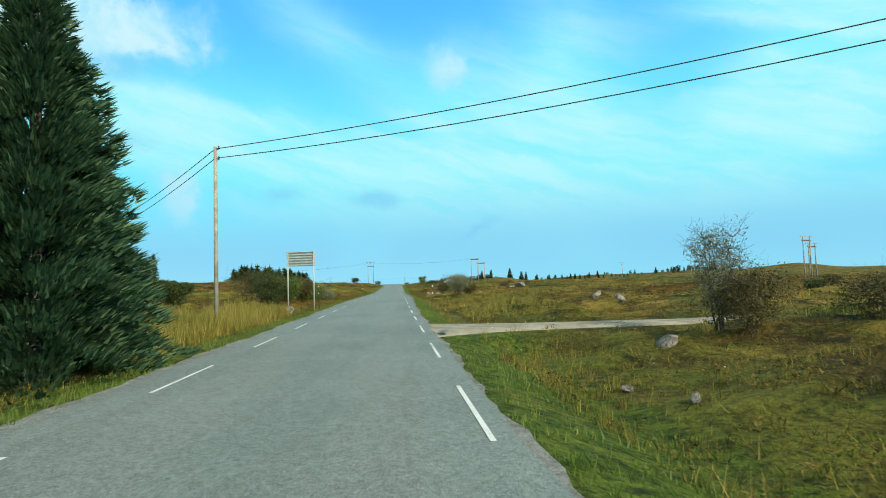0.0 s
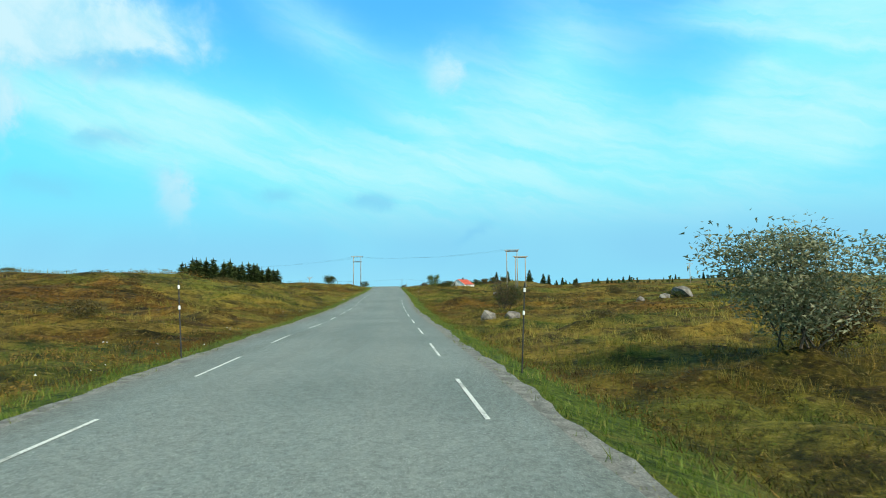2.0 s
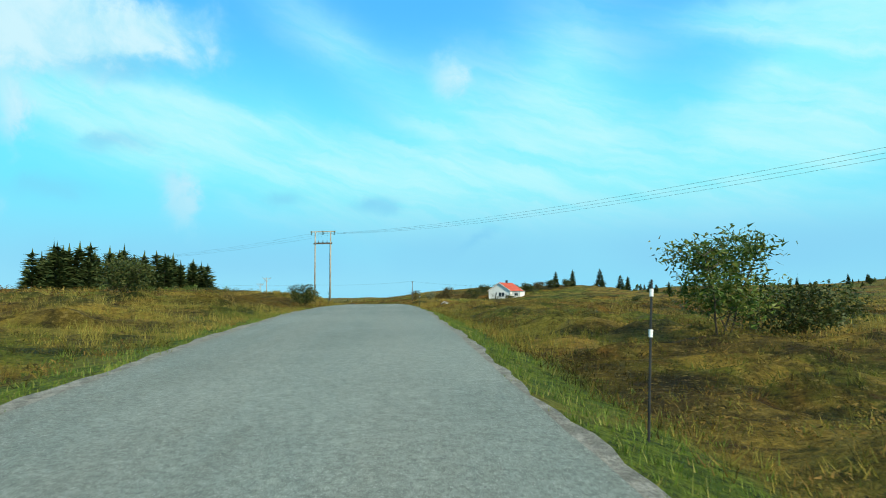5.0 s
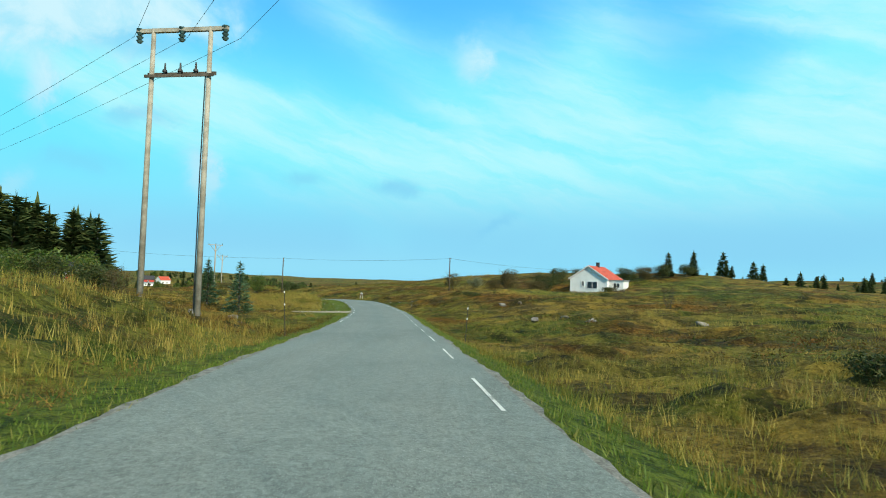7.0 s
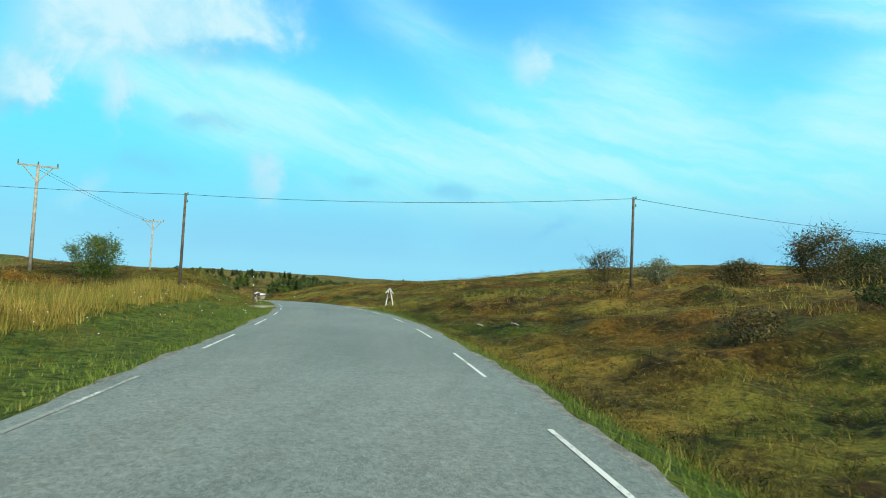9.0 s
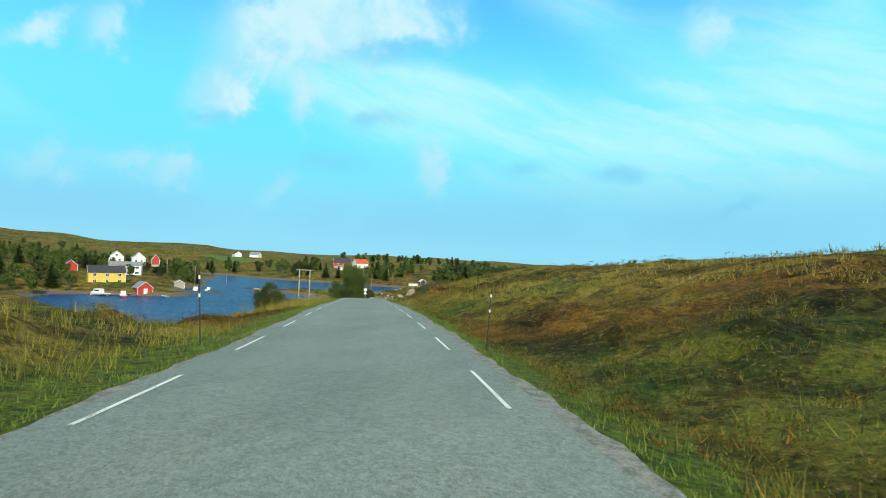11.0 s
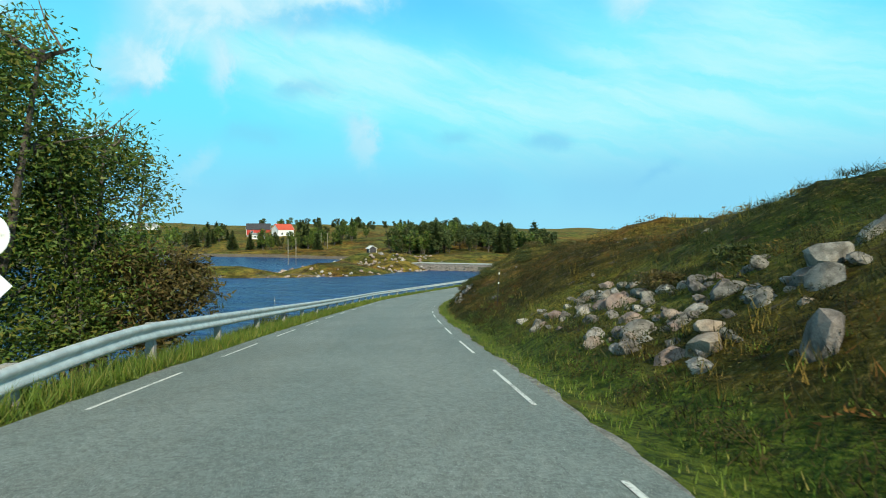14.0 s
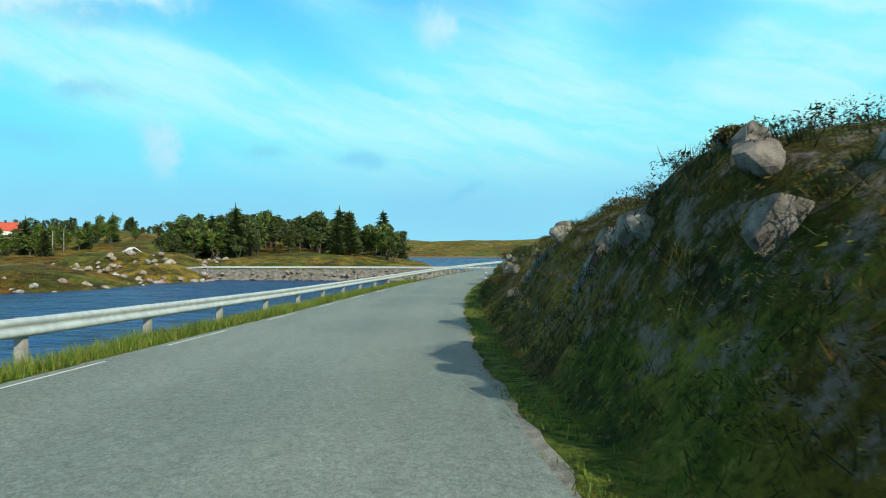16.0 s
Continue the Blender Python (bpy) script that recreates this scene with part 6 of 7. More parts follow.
# ---------------------------------------------------------------- trees and bushes along the road
spruce(-8.2, 11.9, 8.9, 2.6, 1, 30, 230, 0.15, gap=1.3, label="big dense blue-green spruce beside the road")
spruce(-9.4, 15.0, 8.0, 1.8, 2, 24, 150, 0.16, gap=1.3, label="slimmer spruce with brown cones at the top")
spruce(-11.4, 10.6, 9.2, 2.7, 3, 26, 60, 0.22, label="broad spruce with dark hanging boughs")
spruce(-54.9, 112.4, 6.4, 1.3, 4, 14, 16, 0.34, label="single slim spruce on the moor")
for k, (x, y, h) in enumerate(((-50.5, 80.0, 6.6), (-47.4, 81.0, 6.0), (-45.6, 83.8, 5.6), (-44.6, 87.0, 5.2), (-52.0, 84.0, 6.4), (-42.8, 85.0, 4.4), (-49.0, 83.0, 6.2), (-46.5, 84.5, 5.6), (-48.5, 86.0, 6.3), (-45.8, 80.5, 5.0), (-51.5, 81.5, 6.8))):
    spruce(x, y, h, 2.1, 5 + k, 16, 22, 0.34, label="dark spruce of a small roadside grove", group="roadside grove")
for k, (x, y, h, w) in enumerate(((-40.5, 80.5, 3.0, 3.6), (-37.8, 80.5, 2.6, 3.2), (-36.4, 83.2, 2.4, 3.0))):
    broadleaf("bush", x, y, h, w, 2600, 0.12, M_LEAF_DARK, 300 + k, 6, label="dense dark green bush beside a spruce grove", low=0.05)
broadleaf("bush", -17.2, 38.0, 1.9, 2.0, 2600, 0.07, M_LEAF_DARK, 11, 4, label="dark green bush in the grass")
broadleaf("bush", -19.4, 59.0, 3.5, 3.6, 1700, 0.075, M_LEAF_BROWN, 12, 6, 1.2, label="half-bare reddish bush behind a road sign")
broadleaf("bush", -19.3, 70.0, 2.9, 4.4, 2600, 0.10, M_LEAF_BROWN, 13, 6, label="wide olive-brown bush on the moor", low=0.05)
broadleaf("tree", 8.3, 19.0, 3.7, 2.2, 1900, 0.05, M_LEAF_PALE, 14, 8, 2.0, label="nearly bare birch on the moor", category="tree")
broadleaf("bush", 8.6, 17.4, 2.1, 3.0, 3400, 0.05, M_LEAF_BROWN, 15, 6, 1.2, label="tangled brown thicket under a birch")
broadleaf("bush", 13.0, 18.5, 1.6, 3.6, 1300, 0.07, M_LEAF_BROWN, 16, 6, 1.2, label="tangled brown thicket beside the track")
broadleaf("bush", 13.5, 13.5, 1.6, 3.4, 1800, 0.07, M_LEAF_DARK, 17, 6, 0.8, label="dark tangled thicket beside a track")
for k, (x, y, h, w, m) in enumerate(((-15.4, 52.2, 2.9, 3.4, M_LEAF_DARK), (-14.6, 54.6, 2.6, 3.2, M_LEAF), (-14.4, 57.4, 2.3, 3.4, M_LEAF_BROWN), (-17.0, 56.0, 3.3, 3.8, M_LEAF_DARK), (-14.4, 61.0, 2.0, 3.6, M_LEAF), (-14.6, 64.4, 1.7, 3.4, M_LEAF_BROWN), (-15.0, 72.6, 1.1, 2.4, M_LEAF))):
    broadleaf("bush", x, y, h, w, 3400, 0.075, m, 310 + k, 9, label="dense bush of a roadside thicket turning brown" if m is M_LEAF_BROWN else "dense green bush of a roadside thicket", group="roadside thicket", low=0.02)
for k, (x, y, h, w) in enumerate(((-13.8, 68.0, 1.5, 2.3), (-15.9, 64.8, 1.7, 2.3), (-16.6, 69.4, 1.5, 2.2))):
    broadleaf("bush", x, y, h, w, 3200, 0.06, M_LEAF_PALE, 20 + k, 6, label="grey-green willow bush beside the verge", group="willow bushes", low=0.05)
broadleaf("bush", 1.0, 85.0, 3.0, 3.8, 4600, 0.07, M_LEAF_PALE, 24, 6, label="rounded willow bush with pale upper leaves", low=0.08)
broadleaf("bush", 2.6, 86.6, 2.1, 2.6, 2000, 0.07, M_LEAF_BROWN, 25, 5, label="brownish willow bush beside another one", low=0.08)
broadleaf("bush", -1.2, 122.4, 2.0, 2.8, 2600, 0.06, M_LEAF_DARK, 27, 7, 0.6, label="dark dense bush beside a bare-twigged one", low=0.03)
broadleaf("bush", -1.9, 121.8, 2.9, 2.9, 420, 0.07, M_LEAF_BROWN, 26, 8, 2.4, label="dark bare-twigged bush on the moor")
broadleaf("tree", -8.8, 194.6, 2.9, 3.0, 2000, 0.09, M_LEAF, 27, 4, label="small green tree at the top of the rise", category="tree", low=0.05)
broadleaf("bush", -6.0, 196.5, 1.5, 4.2, 1800, 0.09, M_LEAF_DARK, 28, 6, label="low dark bush at the top of the rise", low=0.05)
broadleaf("bush", -33.0, 211.3, 2.0, 3.8, 1700, 0.10, M_LEAF_DARK, 29, 6, label="low rounded bush on the moor", low=0.05)
broadleaf("bush", -26.7, 224.8, 1.9, 2.2, 1100, 0.09, M_LEAF_DARK, 30, 4, label="small bush near the road", low=0.05)
broadleaf("bush", -42.0, 170.0, 1.6, 5.5, 1500, 0.11, M_LEAF_BROWN, 31, 6, label="wide brown scrub bush on the moor", low=0.05)
broadleaf("bush", 12.5, 140.0, 1.2, 3.0, 1200, 0.08, M_LEAF_BROWN, 32, 5, label="low brown scrub in the heather", low=0.05)
broadleaf("bush", -58.3, 309.4, 3.6, 3.2, 900, 0.10, M_LEAF_BROWN, 33, 5, 0.8, label="rowan bush with reddish leaves", low=0.2)
for k, (x, y, h, w) in enumerate(((-70.5, 317.4, 4.6, 5.0), (-75.5, 318.5, 5.2, 5.0), (-63.5, 313.5, 4.2, 4.6), (-80.0, 321.0, 5.6, 5.0), (-60.6, 310.5, 3.9, 4.4), (-66.8, 317.5, 4.8, 5.0))):
    broadleaf("bush", x, y, h, w, 2200, 0.13, M_LEAF if k % 2 else M_LEAF_DARK, 40 + k, 6, label="dense mixed green thicket behind the bank", group="thicket", low=0.1)
spruce(-43.2, 302.2, 4.6, 1.25, 51, 12, 22, 0.22, label="young spruce in the field")
spruce(-48.1, 307.2, 4.2, 1.1, 52, 12, 22, 0.22, label="young bluish spruce in the field")
broadleaf("bush", -60.5, 356.5, 3.7, 3.3, 4600, 0.075, M_LEAF, 53, 6, label="rounded green bush in the tall grass", low=0.0)
broadleaf("bush", -16.4, 361.2, 4.3, 4.2, 3400, 0.09, M_LEAF_BROWN, 54, 7, 1.0, label="twiggy brown bush on the moor", low=0.15)
broadleaf("bush", -27.0, 377.5, 3.8, 4.0, 2400, 0.08, M_LEAF_BROWN, 55, 6, 0.8, label="twiggy bush beside a telephone pole", low=0.15)
broadleaf("bush", -21.8, 379.7, 3.0, 3.4, 1800, 0.10, M_LEAF_PALE, 56, 6, 0.8, label="pale twiggy bush on the skyline", low=0.15)
broadleaf("bush", -18.5, 368.6, 2.4, 4.0, 2000, 0.10, M_LEAF_BROWN, 57, 6, 0.8, label="brown bush on the skyline", low=0.15)
broadleaf("bush", -8.2, 373.0, 3.9, 6.0, 3600, 0.11, M_LEAF_DARK, 58, 8, 0.4, label="wide dark hedge beside a white house", low=0.05)
broadleaf("bush", -10.8, 364.0, 2.6, 5.0, 2600, 0.10, M_LEAF_BROWN, 59, 8, 0.4, label="russet scrub in front of a white house", low=0.05)
broadleaf("bush", 2.5, 365.0, 1.0, 4.0, 1700, 0.09, M_LEAF_DARK, 60, 7, 0.2, label="low garden shrub under the house windows", low=0.05)
for k, (x, y, h, w) in enumerate(((5.6, 381.0, 3.2, 4.2), (9.5, 380.0, 3.4, 4.6), (13.8, 381.5, 2.9, 4.6), (18.0, 383.0, 3.1, 4.8), (-4.6, 379.6, 3.6, 4.6), (0.6, 383.0, 3.3, 4.6), (23.5, 384.0, 2.6, 4.8))):
    broadleaf("bush", x, y, h, w, 2600, 0.11, (M_LEAF_DARK, M_LEAF_DARK, M_LEAF_BROWN)[k % 3], 600 + k, 7, 0.3, label="dark dense shrub of the hedge round a white house", group="house hedge", low=0.03)
broadleaf("tree", -4.5, 330.0, 2.6, 2.4, 350, 0.08, M_LEAF_BROWN, 61, 4, 1.4, label="thin half-bare young tree on the moor", category="tree")
broadleaf("tree", -2.6, 316.0, 3.2, 1.8, 300, 0.08, M_LEAF_BROWN, 62, 3, 1.4, label="thin half-bare rowan on the moor", category="tree")
# by the sea
for k, (x, y, h, w) in enumerate(((-106.4, 446.3, 4.9, 3.4), (-109.0, 449.5, 4.4, 3.2), (-103.8, 443.6, 3.6, 2.6))):
    broadleaf("tree", x, y, h, w, 5200, 0.085, M_LEAF_DARK, 70 + k, 5, label="dense dark green tree on the slope beside the road", category="tree", group="slope trees", low=0.05)
for k, (x, y, h, w, m) in enumerate(((-110.6, 453.0, 3.6, 3.6, M_LEAF_BROWN), (-112.9, 456.9, 3.7, 4.0, M_LEAF_BROWN), (-112.6, 459.6, 2.6, 2.8, M_LEAF_BROWN), (-116.0, 462.5, 3.5, 3.6, M_LEAF_DARK), (-118.5, 466.0, 3.6, 3.6, M_LEAF_DARK), (-113.0, 474.2, 2.6, 2.4, M_LEAF_DARK), (-119.0, 477.0, 3.0, 3.6, M_LEAF_DARK), (-121.2, 480.2, 3.4, 2.8, M_LEAF))):
    broadleaf("bush", x, y, h, w, 2600, 0.08, m, 74 + k, 6, 0.4, label="brownish shrub on the slope above the sea" if m is M_LEAF_BROWN else "green shrub on the slope above the sea", low=0.05)
broadleaf("tree", -123.8, 492.2, 11.2, 6.2, 32000, 0.075, M_LEAF, 85, 11, 0.2, slim=0.62, label="big wind-blown willow tree with green and yellowing leaves", category="tree", low=0.04, wood=M_BARK, lean=(0.06, 0.0))
broadleaf("tree", -122.5, 495.0, 6.8, 4.6, 14000, 0.075, M_LEAF, 89, 9, 0.2, slim=0.62, label="middling willow with yellowing leaves beside the guard rail", category="tree", low=0.05, wood=M_BARK)
broadleaf("bush", -121.7, 496.2, 3.3, 3.0, 4600, 0.09, M_LEAF_BROWN, 88, 6, 0.5, label="low yellowing bush at the foot of a willow", low=0.02)
broadleaf("tree", -125.2, 491.7, 8.0, 4.8, 12000, 0.09, M_LEAF, 86, 8, 0.2, slim=0.62, label="lower browning willow beside a taller one", category="tree", low=0.03, wood=M_BARK)
broadleaf("bush", -135.2, 523.6, 2.9, 3.2, 2400, 0.08, M_LEAF_DARK, 87, 6, 0.5, label="olive bush below the guard rail", low=0.1)
for k, (s, a, h, w) in enumerate(((589, 6.0, 1.1, 0.9), (592.5, 7.2, 1.2, 0.8), (597, 6.6, 1.0, 1.0), (602, 6.0, 0.9, 0.9), (608, 6.0, 1.0, 1.1), (585, 5.4, 0.6, 0.8), (614, 6.0, 0.9, 1.2))):
    x, y = at_road(s, float(right_edge(np.array([s]))[0]) + a)
    broadleaf("shrub", x, y, h, w, 600, 0.04, M_LEAF_DARK, 90 + k, 4, 1.0, label="thin windswept shrub on the hilltop", group="hilltop shrubs", low=0.2)
rq = random.Random(31)
for k in range(26):
    s = rq.uniform(486, 628)
    a = rq.uniform(2.5, 9)
    x, y = at_road(s, float(right_edge(np.array([s]))[0]) + a)
    broadleaf("shrub", x, y, rq.uniform(0.3, 0.55), rq.uniform(1.0, 2.0), 650, 0.05, (M_LEAF_BROWN, M_LEAF_DARK)[k % 2], 120 + k, 5, 0.5, label="low dark scrub clinging to the hillside", group="hillside scrub", low=0.02)
rt = random.Random(47)
for k in range(14):                          # russet thicket at the foot of the hill
    s = rt.uniform(464, 486)
    x, y = at_road(s, float(right_edge(np.array([s]))[0]) + rt.uniform(4.0, 8.0))
    broadleaf("bush", x, y, rt.uniform(0.5, 0.95), rt.uniform(2.2, 3.4), 1300, 0.06, (M_LEAF_BROWN, M_LEAF_BROWN, M_LEAF_DARK)[k % 3], 420 + k, 6, 0.7, label="russet twiggy bush of a thicket on the hillside", group="russet thicket", low=0.02)
for k in range(56):
    s = rt.uniform(540, 630)
    x, y = at_road(s, float(right_edge(np.array([s]))[0]) + rt.uniform(1.8, 8.0))
    broadleaf("shrub", x, y, rt.uniform(0.28, 0.55), rt.uniform(1.1, 2.2), 900, 0.045, (M_LEAF_DARK, M_LEAF_DARK, M_LEAF_BROWN)[k % 3], 440 + k, 5, 0.3, label="low dark scrub clinging to the hillside", group="hillside scrub", low=0.0)
for k in range(26):                          # heather and crowberry hanging over the low cliff
    s = rt.uniform(574, 614)
    a = rt.uniform(1.5, 6.5)
    low_ = 0.5 if s < 586 else 1.0           # low tufts where the bank is steepest
    x, y = at_road(s, float(right_edge(np.array([s]))[0]) + a)
    broadleaf("shrub", x, y, rt.uniform(0.3, 0.5) * low_, rt.uniform(1.0, 1.8) * low_, 800, 0.032, (M_LEAF_DARK, M_LEAF_BROWN)[k % 2], 520 + k, 5, 0.3, label="low dark scrub clinging to the hillside", group="hillside scrub", low=0.0)
for k in range(34):
    s = rq.uniform(20, 470)
    a = rq.uniform(8, 34)
    sd = rq.choice((-1, 1))
    u = float(left_edge(np.array([s]))[0]) - a if sd < 0 else float(right_edge(np.array([s]))[0]) + a
    x, y = at_road(s, u)
    if sd < 0 and s > 400:
        continue
    broadleaf("shrub", x, y, rq.uniform(0.5, 0.95), rq.uniform(1.4, 3.0), 600, 0.07, (M_LEAF_BROWN, M_LEAF_DARK)[k % 2], 160 + k, 5, 0.5, label="low scrub bush in the heather", group="moor scrub", low=0.02)

# ---------------------------------------------------------------- woods
STOCK = {}


def stock(kind, k):
    """One of a few trees of a kind; the first call builds it, the next ones copy it."""
    return STOCK.setdefault((kind, k), [])


def plant(kind, k, x, y, h, seed, label, group, z=None):
    made = stock(kind, k)
    zz = (gz(x, y) - 0.1) if z is None else z
    if zz < WATER_Z - 0.2:
        return
    if not made:
        if kind == "conifer":
            e = spruce(x, y, 10.0, (2.3, 2.7, 2.0, 3.0)[k], 300 + k, 12, 13, 0.85, M_PINE, label, group, z=zz)
        elif kind == "pine":
            e = broadleaf("pine", x, y, 10.0, (5.0, 5.8)[k], 620, 0.5, M_PINE, 334 + k, 2, 0, label=label, category="tree", group=group, z=zz, low=0.3, wood=M_BARK)
        else:
            e = broadleaf("tree", x, y, 10.0, 6.0, 560, 0.46, (M_LEAF, M_LEAF, M_LEAF_DARK)[k], 350 + k, 3, 0, label=label, category="tree", group=group, z=zz, low=0.25, wood=M_BARK)
        made.append(e)
        made.append(e.matrix_basis.copy())
        e.scale = (h / 10,) * 3
        return
    e = made[0]
    keep = e.scale.copy()
    e.scale = (1, 1, 1)
    c = copy_thing(e, pose(x, y, zz, 0, 0, (seed * 77) % 360) @ Matrix.Diagonal((h / 10, h / 10, h / 10, 1)))
    e.scale = keep
    tagged(c, label, "tree", group)


def before(dx, dy, a, b, rad):
    """Whether a place at (dx, dy) from a plot lies on the open ground between the house and the water."""
    q = Vector((-110 - a, 490 - b)).normalized()
    return -8 < dx * q.x + dy * q.y < 46 and abs(dx * q.y - dy * q.x) < rad * 0.85


def wood(n, x0, x1, y0, y1, h0, h1, mix, seed, label, group, crowd=2.2):
    r = random.Random(seed)
    put = []
    for _ in range(n * 12):
        if len(put) >= n:
            break
        x, y = r.uniform(x0, x1), r.uniform(y0, y1)
        if any((x - a) ** 2 + (y - b) ** 2 < crowd ** 2 for a, b in put):
            continue
        if gz(x, y) < WATER_Z + 0.5:
            continue
        if any(before(x - a, y - b, a, b, rad) for a, b, rad, _ in PLOTS):
            continue                         # open ground before the houses
        put.append((x, y))
        kind = r.choices(("conifer", "pine", "leaf"), mix)[0]
        plant(kind, r.randrange({"conifer": 4, "pine": 2, "leaf": 3}[kind]), x, y, r.uniform(h0, h1), len(put) + seed, {"conifer": "dark spruce at the edge of a wood", "pine": "dark pine in a wood", "leaf": "dull green broadleaf tree in a wood"}[kind], group)


rg = random.Random(3)
for k in range(46):
    f = k / 45
    plant("conifer", k % 4, -113 + 31 * f + rg.uniform(-3, 3), 322 + 23 * f + rg.uniform(-4, 4), rg.uniform(12.5, 17.5) * (1 - 0.25 * f), k, "tall dark spruce of a dense grove", "spruce grove")
for k in range(8):
    plant("leaf", k % 3, -96 + 2.6 * k + rg.uniform(-2, 2), 322 + 1.2 * k, rg.uniform(6, 8.5), k, "yellowing broadleaf tree at the edge of a grove", "grove edge")
for x, y, h in ((20.0, 385.5, 5.2), (26.0, 387.0, 5.4), (39.5, 404.3, 6.8), (47.1, 404.7, 5.8), (50.5, 407, 6.0), (57, 402, 5.0), (66, 408, 5.5), (74, 405, 5), (84, 412, 5)):
    plant("conifer", int(x) % 4, x, y, h, int(x), "dark spruce on the moor near a white house", "moor spruces")
wood(30, 60, 190, 380, 470, 2.5, 5, (1, 0, 0.2), 3, "", "moor spruces", 4)
wood(70, 22, 190, 384, 450, 1.6, 3.6, (0.35, 0, 0.9), 14, "", "moor thicket", 2.5)
wood(34, 30, 260, 480, 620, 2.5, 5, (1, 0.2, 0.2), 4, "", "far spruces", 5)
wood(165, -206, -139, 694, 770, 5.5, 12.0, (0.12, 0.55, 0.5), 6, "", "shore wood", 2.1)
wood(40, -375, -255, 850, 950, 6, 9.5, (0.25, 0.6, 0.5), 7, "", "hill wood", 4)
wood(48, -335, -240, 726, 785, 6, 11, (0.25, 0, 0.9), 8, "", "far shore wood", 3)
wood(28, -420, -350, 690, 790, 6, 10, (0.2, 0, 0.9), 9, "", "far shore wood", 4)
wood(80, -385, -285, 560, 660, 5, 9, (0.25, 0, 0.9), 10, "", "village trees", 3.5)
wood(26, -300, -262, 500, 560, 5, 9, (0.2, 0, 0.9), 11, "", "village trees", 4)
wood(30, -110, -20, 700, 790, 6, 11, (0.8, 0.2, 0.4), 12, "", "far bank wood", 4)
for k, (x, y) in enumerate(((-286, 614), (-284, 606), (-306, 624), (-299, 614), (-332, 634), (-306, 596), (-301, 592), (-336, 592), (-331, 612), (-304, 554), (-311, 562), (-300, 549), (-331, 568), (-338, 580), (-296, 604), (-310, 636), (-345, 618), (-352, 606), (-290, 622), (-326, 642))):
    plant("leaf", k % 3, x, y, 5.0 + (k * 7 % 5) * 0.9, k, "dark green garden tree between the village houses", "village garden trees")
wood(60, -560, -380, 540, 760, 4, 8, (0.3, 0, 0.9), 13, "", "hillside trees", 6)
for k in range(16):
    s, a = 520 + 5 * k, 62 + (k * 37) % 24
    x, y = at_road(min(s, 612), float(right_edge(np.array([s]))[0]) + a * 0.62)
    plant("conifer", k % 4, x, y, 1.3 + (k * 13 % 10) * 0.09, k, "small spruce on the hilltop", "hilltop spruces")
# ---------------------------------------------------------------- houses


def window_part(e, c, w, h, turn=0.0, frame_mat=None):
    """A window on a wall: a frame, its pane and a middle bar. c: the middle, on the wall's face, turn 0 faces -y."""
    m = Matrix.Translation(c) @ Matrix.Rotation(turn, 4, 'Z')
    fr = Shape()
    for cc, sz in (((0, 0, h / 2), (w + 0.12, 0.08, 0.09)), ((0, 0, -h / 2), (w + 0.16, 0.12, 0.09)), ((-w / 2, 0, 0), (0.09, 0.08, h)), ((w / 2, 0, 0), (0.09, 0.08, h)), ((0, -0.005, 0), (0.06, 0.06, h))):
        fr.box(m @ Vector(cc), sz, turn)
    win = part("window", fr, frame_mat or M_WHITEPAINT, e)
    part("pane", Shape().box(m @ Vector((0, 0.015, 0)), (w, 0.02, h), turn), M_GLASS, win, "dark glass pane")
    return win


